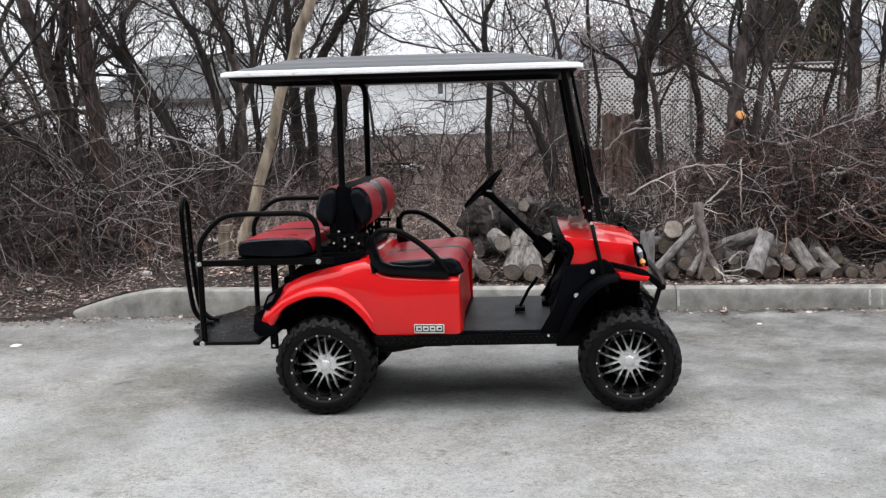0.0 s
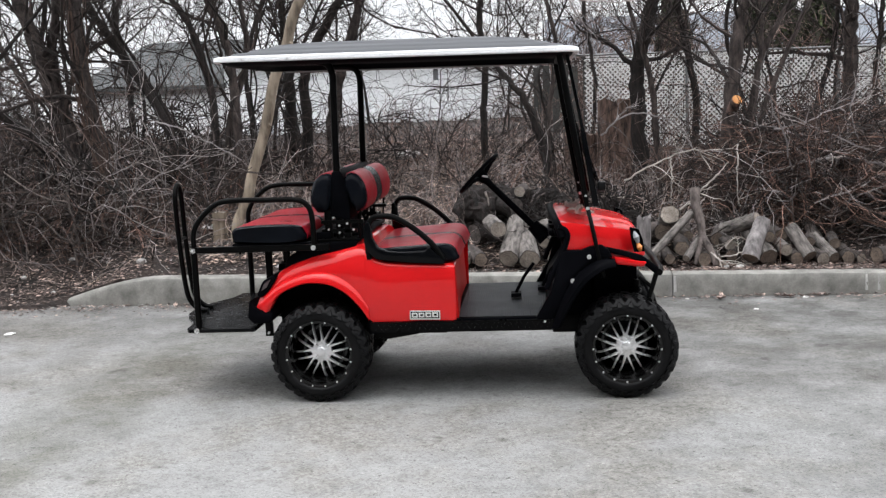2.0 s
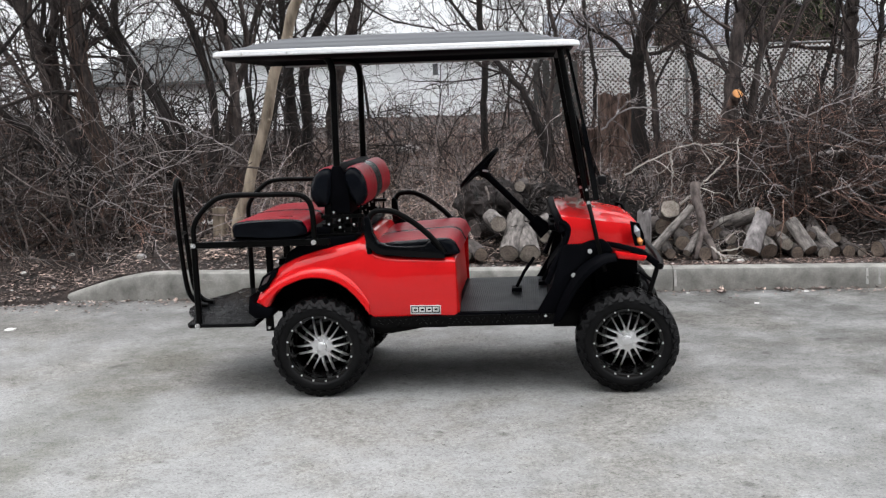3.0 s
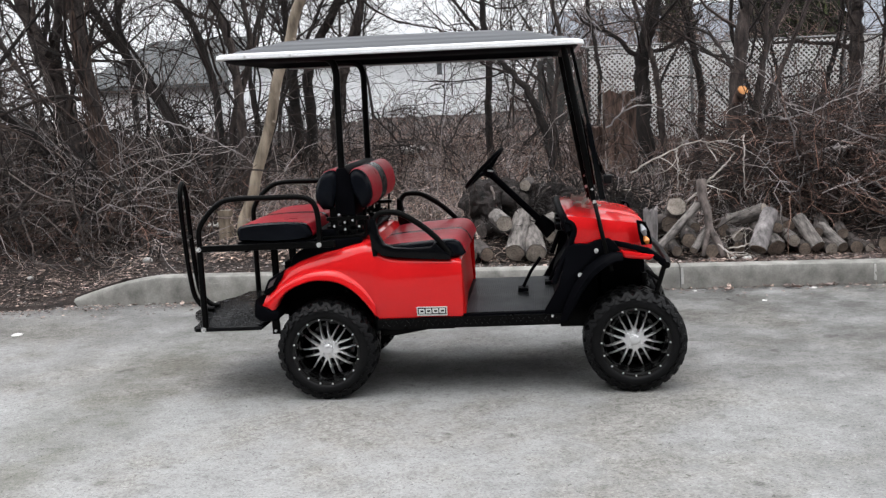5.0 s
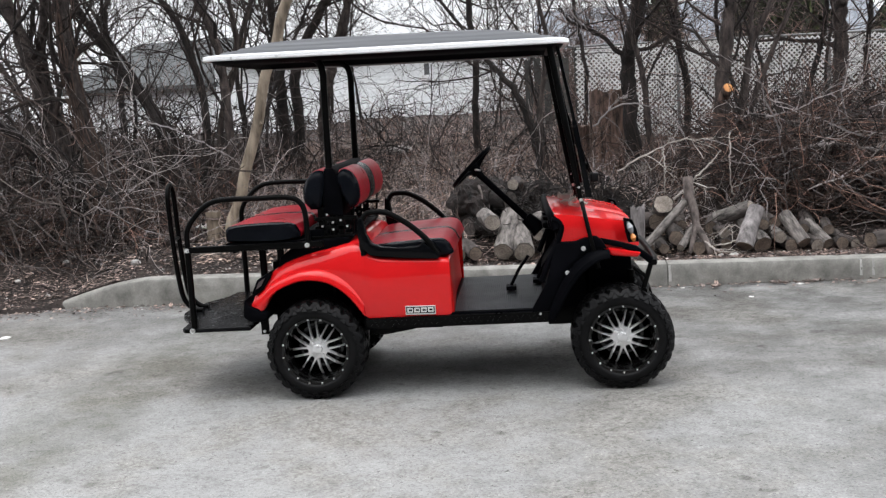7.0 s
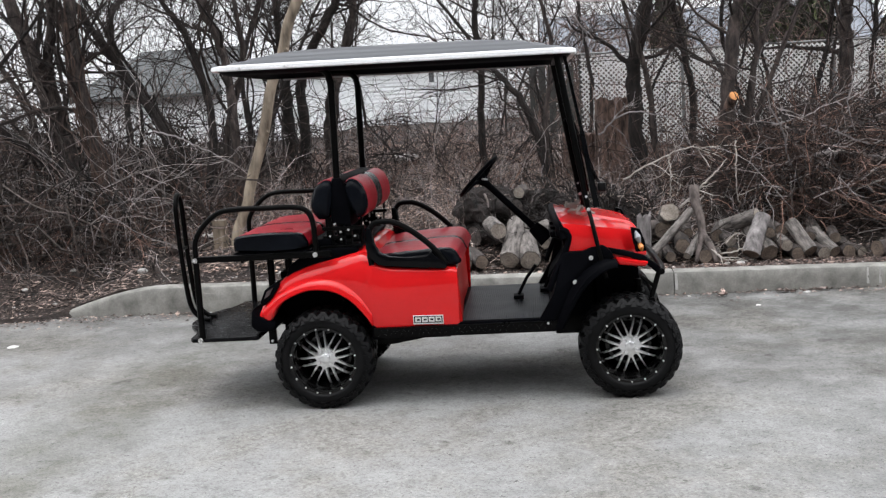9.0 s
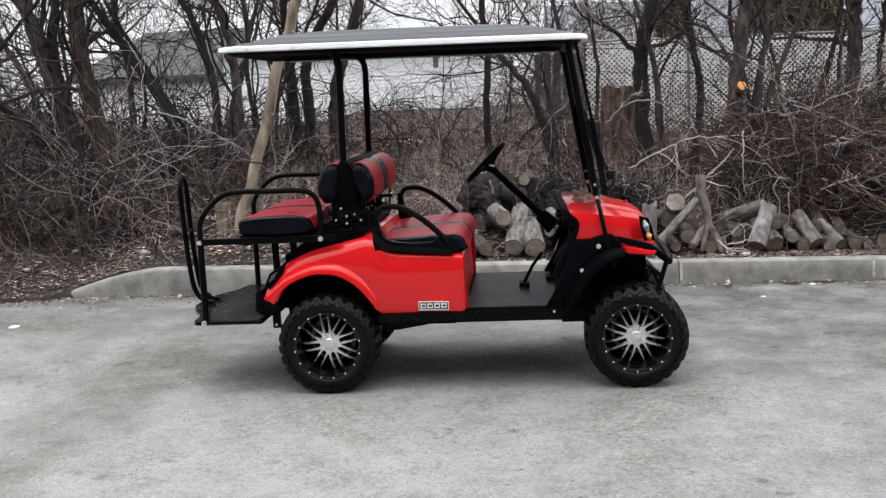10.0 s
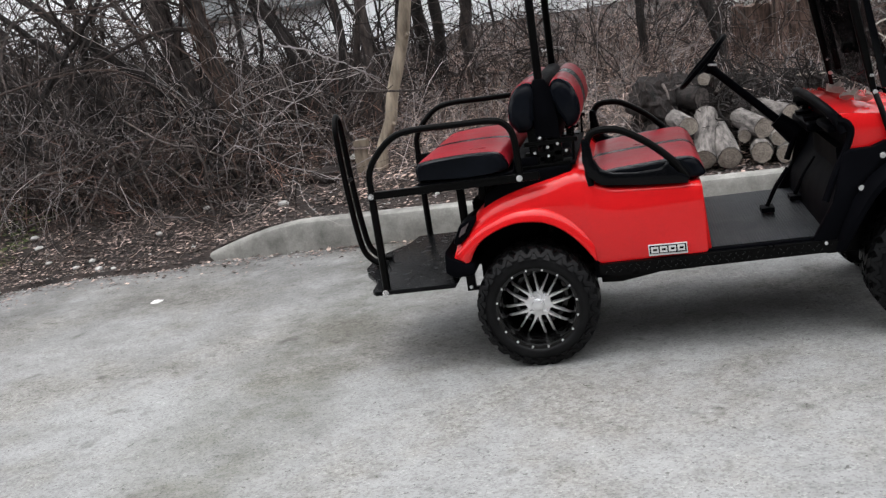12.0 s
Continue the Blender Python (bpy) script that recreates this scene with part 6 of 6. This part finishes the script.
canes("brush", 130, ((1.7, 3.3), (3.6, 5.2)), 0.55, "bare sprays over the log pile", M_TWIG_PALE, (0.002, 0.004), seed=18)
canes("brush", 130, ((1.6, 5.2), (5.6, 8.0)), 2.2, "tall fine brown shrub tops", M_TWIG, (0.004, 0.008), seed=19)
canes("brush", 260, ((-8.0, -3.6), (4.3, 7.5)), 1.9, "tall arching brown shoots", M_CROWN, (0.003, 0.007), seed=20)
canes("treetop_thicket", 480, ((1.9, 4.2), (15.5, 18)), 3.7, "fine brown treetops beyond the fence", M_TWIG, (0.007, 0.013), seed=23, kids=6)
canes("treetop_thicket", 260, ((4.2, 10.5), (14.6, 16.2)), 3.6, "thin bare treetops beyond the fence", M_TWIG, (0.006, 0.012), seed=38, kids=6)
canes("brush", 70, ((-6.5, -2.0), (3.7, 4.9)), 1.25, "fine pale shoots at the bank's foot", M_TWIG_PALE, (0.0018, 0.0038), seed=24)
canes("brush", 130, ((2.2, 5.6), (5.0, 6.8)), 1.75, "upright grey-brown suckers before the fence", M_TWIG, (0.003, 0.006), seed=25, kids=2)
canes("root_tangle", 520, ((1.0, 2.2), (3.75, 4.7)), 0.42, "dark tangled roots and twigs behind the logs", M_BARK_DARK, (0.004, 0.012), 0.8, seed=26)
canes("brush", 170, ((-7.0, -2.2), (3.8, 5.2)), 1.1, "reddish thin vines and shoots by the lot", M_VINE, (0.002, 0.005), seed=27)
canes("brush", 950, ((-1.6, 2.4), (4.0, 9.0)), 0.45, "dry tan stems and twigs on the slope", M_TAN, (0.0018, 0.004), seed=28)
canes("brush", 90, ((-3.6, -0.9), (4.8, 6.8)), 2.3, "tall dark suckers before the house", M_CROWN, (0.004, 0.009), seed=30)
canes("brush_pile", 420, ((3.1, 7.5), (3.9, 5.6)), 0.9, "reddish arching shoots over the heap", M_TWIG_RED, (0.002, 0.005), seed=33, kids=5)
canes("brush", 380, ((-2.2, 3.0), (4.2, 8.0)), 0.5, "reddish brown dry shoots on the slope", M_TWIG_RED, (0.002, 0.0045), seed=34, kids=5)
canes("brush", 110, ((-7.5, -2.2), (4.0, 6.2)), 1.5, "dark crooked limbs arching through the thicket", M_BARK_DARK, (0.008, 0.018), seed=35, kids=6)
canes("brush", 520, ((-7.5, -2.0), (3.9, 5.6)), 0.8, "reddish tangled shoots under the thicket", M_TWIG_RED, (0.002, 0.005), seed=36, kids=5)
canes("brush", 330, ((-12.0, -4.6), (7.0, 13.0)), 2.1, "dense brown thicket at the end of the lot", M_TWIG, (0.005, 0.012), seed=37, kids=5)
canes("brush", 110, ((-7.0, -1.9), (3.9, 6.0)), 1.15, "pale grey twigs tangled through the thicket", M_TWIG_PALE, (0.002, 0.004), seed=39, kids=5)
canes("brush", 95, ((-1.4, 1.7), (5.2, 8.0)), 1.5, "thin dark tangled stems before the house", M_CROWN, (0.003, 0.007), seed=40, kids=6)
canes("brush", 480, ((-1.8, 2.6), (3.9, 8.5)), 0.5, "pale dry twigs on the slope", M_TWIG_PALE, (0.0018, 0.004), seed=41, kids=5)
canes("brush", 650, ((-15.0, -7.4), (8.5, 13.0)), 2.7, "dark distant thicket beyond the lot's end", M_CROWN, (0.006, 0.013), seed=42, kids=5)
canes("brush", 260, ((-9.0, -5.9), (5.0, 7.5)), 1.9, "dark thicket beside the lot's end", M_CROWN, (0.004, 0.01), seed=43, kids=5)
canes("brush", 60, ((-6.0, -1.7), (4.0, 5.4)), 2.3, "long pale grey twigs threading the bare trees", M_TWIG_PALE, (0.0025, 0.005), seed=44, kids=9)
canes("brush", 85, ((-6.6, -1.9), (4.2, 6.4)), 2.5, "dark upright saplings crowding the thicket", M_BARK, (0.011, 0.024), seed=45, kids=7)
canes("brush", 60, ((-6.6, -2.2), (4.1, 5.6)), 1.3, "reddish crooked stems low in the thicket", M_STEM, (0.009, 0.018), seed=46, kids=6)
canes("brush", 18, ((-1.6, 1.9), (4.9, 7.4)), 1.7, "dark saplings on the slope before the house", M_BARK_DARK, (0.007, 0.015), seed=47, kids=7)
canes("fallen_twigs", 2300, ((-4.0, 2.4), (3.2, 8.5)), 0.3, "fallen twigs lying among dead leaves", M_TAN, (0.002, 0.005), 0.12, seed=21, kids=1)
canes("fallen_twigs", 1500, ((2.4, 7.5), (3.2, 8.0)), 0.3, "brown twigs strewn under the brush heap", M_TWIG, (0.002, 0.005), 0.12, seed=31, kids=1)
canes("fallen_twigs", 700, ((-7.5, -4.0), (3.2, 8.0)), 0.3, "brown twigs strewn under the thicket", M_TWIG, (0.002, 0.005), 0.12, seed=32, kids=1)


def bare_branch(points, r, label, sprigs=6, y=4.1, material=None):
    """A pale bare branch hung in the brush, through points (x, z), with sprigs."""
    global rng
    keep, rng = rng, random.Random(int(1000 * abs(points[0][0])))
    s = Soup()
    path = curve([(px, y + 0.08 * math.sin(5 * i), pz) for i, (px, pz) in enumerate(points)], 24)
    for i in range(1, len(path) - 1):
        path[i] += np.array([noise.noise((i * 1.7, r * 900, 2)), noise.noise((i * 1.7, r * 900, 8)), noise.noise((i * 1.7, r * 900, 5))]) * 0.022
    s.tube(path, np.linspace(r, r * 0.5, len(path)), 6)
    for _ in range(sprigs):
        i = rng.randrange(2, len(path) - 1)
        d = Vector(path[i] - path[i - 1]).normalized() + Vector((rng.gauss(0, 0.6), rng.gauss(0, 0.4), rng.gauss(-0.1, 0.6)))
        limb(s, Vector(path[i]), d, rng.uniform(0.15, 0.4), r * 0.5, 1, 0.7, -0.02)
    rng = keep
    return solo("bare_branch", s, material or M_TWIG_PALE, label, "branch")


PALE = "pale bare branch hanging in the brush"
bare_branch([(1.81, 1.29), (2.04, 1.47), (2.35, 1.44), (2.56, 1.31), (2.66, 1.11)], 0.009, PALE)
bare_branch([(2.0, 0.88), (2.2, 1.0), (2.4, 1.08), (2.62, 1.14), (2.7, 1.08), (2.77, 0.95)], 0.009, PALE, 6, 3.9, M_STICK)
bare_branch([(2.41, 1.08), (2.415, 0.9), (2.41, 0.66)], 0.009, PALE, 1, 3.9, M_STICK)
bare_branch([(2.5, 0.6), (2.7, 0.8), (2.92, 1.02)], 0.011, PALE, 3, 3.9, M_STICK)
bare_branch([(3.01, 1.17), (2.99, 0.9), (3.0, 0.66), (3.05, 0.61)], 0.008, PALE, 2, 3.9, M_STICK)
bare_branch([(3.7, 1.0), (3.95, 1.02), (4.31, 0.93)], 0.02, "grey bare pole lying on the brush heap", 3, 4.0)
bare_branch([(2.75, 0.24), (2.85, 0.27), (2.95, 0.3), (3.0, 0.36), (2.9, 0.4), (2.8, 0.33)], 0.008, "pale looped root beside the logs", 4, 3.35, M_STICK)
bare_branch([(2.66, 0.3), (2.76, 0.22), (2.9, 0.21)], 0.01, "pale looped root beside the logs", 3, 3.25, M_STICK)
bare_branch([(3.37, 1.29), (3.62, 1.34), (3.92, 1.46), (4.02, 1.32), (4.04, 1.12)], 0.009, PALE, 5)
bare_branch([(1.45, 2.7), (1.5, 2.59), (1.65, 2.33), (1.8, 2.17)], 0.01, PALE, 4)
bare_branch([(1.4, 2.58), (1.55, 2.54), (1.9, 2.48), (2.26, 2.51)], 0.009, PALE, 5)
bare_branch([(-4.3, 2.15), (-3.78, 2.01), (-3.35, 1.75), (-3.14, 1.48), (-3.07, 1.28)], 0.01, "dark bare branch arching through the thicket", 5, 4.1, M_TWIG)
bare_branch([(-4.6, 2.18), (-3.94, 2.13), (-3.6, 2.12), (-2.93, 2.09)], 0.01, "dark bare branch arching through the thicket", 6, 4.1, M_TWIG)
bare_branch([(-2.4, 1.58), (-2.13, 1.5), (-1.81, 1.32), (-1.6, 1.18)], 0.009, PALE, 4)
bare_branch([(-3.19, 0.95), (-3.1, 0.68), (-3.08, 0.45), (-3.1, 0.3), (-3.3, 0.22)], 0.013, "reddish vine stem rooting beside the kerb end", 2, 3.75, M_BARK)
bare_branch([(-2.98, 0.95), (-2.9, 0.7), (-2.88, 0.5), (-2.92, 0.25)], 0.009, "pale shoot rooting beside the kerb", 3, 3.9, M_TWIG)
bare_branch([(-4.9, 0.75), (-4.4, 0.82), (-3.9, 0.95), (-3.5, 0.9)], 0.012, "dark bare branch arching through the thicket", 5, 4.1, M_TWIG)
bare_branch([(-5.4, 1.5), (-4.6, 1.62), (-4.0, 1.55), (-3.5, 1.2)], 0.014, "dark bare branch arching through the thicket", 6, 4.4, M_TWIG)


# ---- litter ----
def scatter(name, count, box, size, material, label, seed, gap=0.0, thick=0.0, dens=None):
    r = np.random.RandomState(seed)
    s = Soup()
    (x0, x1), (y0, y1) = box
    for _ in range(count):
        x, y = r.uniform(x0, x1), r.uniform(y0, y1)
        d = off_lot(x, y)
        if not dens and d < gap or dens and not dens(x, y, d, r):
            continue
        z = (bank(x, y) if d > 0 else LOT_Z) + 0.008
        a, ln = r.uniform(0, 6.28), size * r.uniform(0.5, 1.4)
        w, up = ln * r.uniform(0.25, 0.75), ln * r.uniform(0.0, 0.7)
        c, n = math.cos(a), math.sin(a)
        t = r.uniform(-0.6, 0.6)
        p = [(x - c * ln, y - n * ln, z + up * 0.3), (x - n * w + c * ln * t * 0.6, y + c * w + n * ln * t * 0.6, z + up + t * w * 0.4), (x + c * ln, y + n * ln, z + up * 0.5), (x + n * w, y - c * w, z - t * w * 0.4 + up * 0.5)]
        s.add(p, [(0, 1, 3), (1, 2, 3)])
    return solo(name, s, material, label, "leaf litter", kind="stuff", smooth=False)


scatter("leaf_litter", 95000, ((-7.5, 7), (1.0, 9.5)), 0.02, M_LEAF, "brown dead leaves carpeting the bank", 3, 0.12)
scatter("leaf_litter", 30000, ((-5.0, 6), (1.6, 3.3)), 0.017, M_LEAF, "dead leaves blown against the kerb", 4, dens=lambda x, y, d, r: -0.6 < d < -0.01 and r.rand() < (0.9 if x < -0.8 else 0.75) * math.exp((d + 0.04) / (0.17 if x < -0.8 else 0.1)))
scatter("leaf_litter", 9000, ((-7.5, 7), (1.2, 8)), 0.024, M_LEAF, "larger curled dead leaves on the bank", 6, 0.15)
scatter("leaf_litter", 30000, ((-2.0, 2.8), (3.4, 9.5)), 0.021, M_LEAF_TAN, "tan and russet leaves thick on the slope", 12, 0.15)
scatter("leaf_litter", 7000, ((-6.0, -2.4), (2.2, 3.8)), 0.017, M_LEAF, "crumbled leaves at the lot's corner", 13, 0.0)
scatter("leaf_litter", 7000, ((1.8, 5.2), (2.9, 3.5)), 0.014, M_TWIG, "bark scraps and leaves before the logs", 14, 0.1)
scatter("leaf_litter", 9000, ((-2.2, 6), (1.0, 8.0)), 0.016, M_TWIG_PALE, "bleached leaf scraps and bark flakes", 9, 0.1)
scatter("chip_litter", 2200, ((-4.6, -0.8), (2.6, 3.4)), 0.011, M_STONE, "gravel swept along the kerb", 10, dens=lambda x, y, d, r: -0.22 < d < 0.12 and r.rand() < 0.8 * math.exp(-abs(d + 0.03) / 0.06))
scatter("chip_litter", 2600, ((-6.5, 4), (1.0, 6.0)), 0.014, M_STONE, "pale chips and gravel in the leaves", 5, dens=lambda x, y, d, r: d > (0.14 if x > -2.9 else 0.0) and r.rand() < math.exp(-d / 1.2) or -0.4 < d < 0 and x < 0 and r.rand() < 0.8 * math.exp(d / 0.12))


def pebble(x, y, z, size, material, label, name="stone", flat=0.5, category="stone"):
    bm = bmesh.new()
    bmesh.ops.create_icosphere(bm, subdivisions=2, radius=size)
    for v in bm.verts:
        v.co *= 1 + 0.3 * noise.noise(v.co * (1.6 / size) + Vector((x, y, 0)))
        v.co.z *= flat
    me = bpy.data.meshes.new(name)
    bm.to_mesh(me)
    bm.free()
    return solo(name, me, material, label, category, m=pose(x, y, z + size * flat * 0.4, 0, 0, x * 90))


pebble(-2.43, 3.55, bank(-2.43, 3.55), 0.042, M_STONE, "white stone lying on the bank", flat=0.7)
for x, y, r in ((-3.35, 4.1, 0.03), (-3.6, 3.6, 0.028), (-2.9, 3.9, 0.022), (-4.1, 3.3, 0.03), (-3.2, 3.35, 0.02), (-1.1, 3.4, 0.02), (-2.1, 4.5, 0.03), (-4.9, 3.8, 0.04), (-3.9, 4.6, 0.03)):
    pebble(x, y, bank(x, y), r, M_STONE, "pale stone among dead leaves", flat=0.6)
pebble(-2.9, 1.975, LOT_Z, 0.045, M_PAPER, "crumpled white scrap lying on the asphalt", "litter_scrap", 0.22, "litter")
pebble(-0.35, 6.9, bank(-0.35, 6.9) + 0.14, 0.16, M_PAPER, "flattened pale sheet lying on the slope", "litter_sheet", 0.3, "litter")
pebble(-2.15, 4.0, bank(-2.15, 4.0), 0.17, M_SOIL, "dark clod of earth and roots on the bank", "earth_clod", 0.5, "clod")
pebble(-2.0, 4.35, bank(-2.0, 4.35) + 0.03, 0.11, M_PAPER, "torn white wrapper on the bank", "litter_wrapper", 0.2, "litter")
for x, y, r in ((3.32, 2.78, 0.03), (2.85, 2.35, 0.02), (2.4, 2.82, 0.02), (2.1, 2.85, 0.018)):
    pebble(x, y, LOT_Z, r, M_PAPER, "pale scrap in the gutter", "litter_scrap", 0.2, "litter")

def dead_leaf(x, y, z, size, turn, curl, material=None, label="curled pale dead leaf on the bonnet", group="leaves on the bonnet"):
    s = Soup()
    s.grid([[(u * size, v * size * 0.55 * (1 - 0.75 * abs(u) ** 1.5), size * (curl * (v * v + 0.5 * u * u) + 0.12 * math.sin(5 * u + 3 * v))) for v in (-1, -0.5, 0, 0.5, 1)] for u in (-1, -0.6, -0.2, 0.2, 0.6, 1)])
    solo("dead_leaf", s, material or M_STICK, label, "leaf", group, m=pose(x, y, z, 12, -8, turn))


for x, y, turn, curl in ((1.42, 0.3, 20, 0.5), (1.45, 0.42, 80, 0.35), (1.4, 0.52, 140, 0.6), (1.46, 0.2, 200, 0.4), (1.43, 0.66, 40, 0.5), (1.5, 0.27, 110, 0.3)):
    dead_leaf(x, y, 0.99 - 0.06 * max(0.0, 0.32 - y), 0.045, turn, curl)
for k in range(26):
    x = rng.choice((rng.uniform(2.3, 4.2), rng.uniform(2.6, 3.7), rng.uniform(-2.6, 0.4)))
    dead_leaf(x, kerb_y(x) - 0.03 - abs(rng.gauss(0, 0.05)), LOT_Z + 0.012, rng.uniform(0.02, 0.045), rng.uniform(0, 360), rng.uniform(0.2, 0.6), M_TAN, "curled brown dead leaf in the gutter", "leaves in the gutter")
pebble(2.78, 3.19, bank(2.78, 3.19), 0.028, M_STONE, "white stone among the logs", flat=0.7)
pebble(2.89, 3.19, bank(2.89, 3.19), 0.038, M_STONE, "white stone among the logs", flat=0.6)

pebble(-4.72, 2.62, bank(-4.72, 2.62), 0.14, M_CONCRETE, "flat broken slab at the lot's edge", "broken_slab", 0.14, "slab")
for x, y, r in ((-3.95, 3.12, 0.035), (-3.8, 3.08, 0.025), (-4.7, 2.3, 0.04), (-4.2, 3.2, 0.03), (-4.75, 3.6, 0.04), (-4.5, 3.3, 0.028)):
    pebble(x, y, bank(x, y), r, M_STONE, "white stone at the lot's edge", flat=0.55)
s = Soup()
s.tube(curve([(-4.42, 1.72, 0.0), (-4.36, 1.78, 0.004), (-4.3, 1.8, 0.002), (-4.18, 1.87, 0.0)], 12), 0.006, 5)
solo("fallen_twig", s, M_BARK_DARK, "dark broken twig lying on the asphalt", "twig")

# mossy patch by the lot's edge
scatter("moss_patch", 2600, ((-6.6, -4.9), (2.6, 5.0)), 0.03, M_MOSS, "green moss patch among dead leaves", 8, 0.1)


# ---- evergreens behind the fence ----
def cedar(x, y, h, w, seed):
    r = np.random.RandomState(seed)
    z0 = 1.2
    ob = thing("cedar", (x, y, z0), "dark green cedar behind the fence", "tree")
    s = Soup()
    s.tube([(x, y, z0 - 0.2), (x, y, z0 + h * 0.9)], [0.08, 0.02], 7)
    part("trunk", s, M_BARK_DARK, ob)
    s = Soup()
    for _ in range(4200):
        t = r.rand() ** 1.3
        a = r.uniform(0, 6.28)
        rr = w * (1 - t) ** 0.7 * math.sqrt(r.uniform(0.2, 1)) * (1 + 0.25 * math.sin(3 * a + 9 * t))
        c = np.array([x + rr * math.cos(a), y + rr * math.sin(a), z0 + 0.1 + t * h])
        u, v = r.normal(size=3) * 0.07, r.normal(size=3) * 0.07
        u[2] -= 0.08
        s.add([c - v * 0.5, c + u, c + v * 0.5 + u * 0.4, c - u * 0.4], [(0, 1, 2), (0, 2, 3)])
    part("foliage", s, M_CEDAR, ob, smooth=False)


for i, (x, y, h, w) in enumerate(((4.15, 17.5, 2.7, 0.45), (4.5, 18.2, 2.2, 0.5), (5.9, 17.0, 2.6, 0.6), (6.5, 17.6, 3.4, 0.8), (7.2, 17.0, 3.0, 0.7), (8.8, 16.5, 2.0, 0.9), (9.9, 17, 2.4, 1.0))):
    cedar(x, y, h, w, 30 + i)


# ---- behind the camera: unseen walls added to close the lot and block low sky ----
s = Soup()
s.box((-32, -13.4, 0), (32, -13.0, 9.5))
solo("light_block_south", s, M_GREYWOOD, "unseen dark wall added to close the lot and block low sky light", "wall", kind="structure")
for name, x in (("light_block_west", -32), ("light_block_east", 32)):
    s = Soup()
    s.box((x - 0.2, -13.0, 0), (x + 0.2, 0, 9.5))
    solo(name, s, M_GREYWOOD, "unseen dark side wall added to close the lot and block low sky light", "wall", kind="structure")
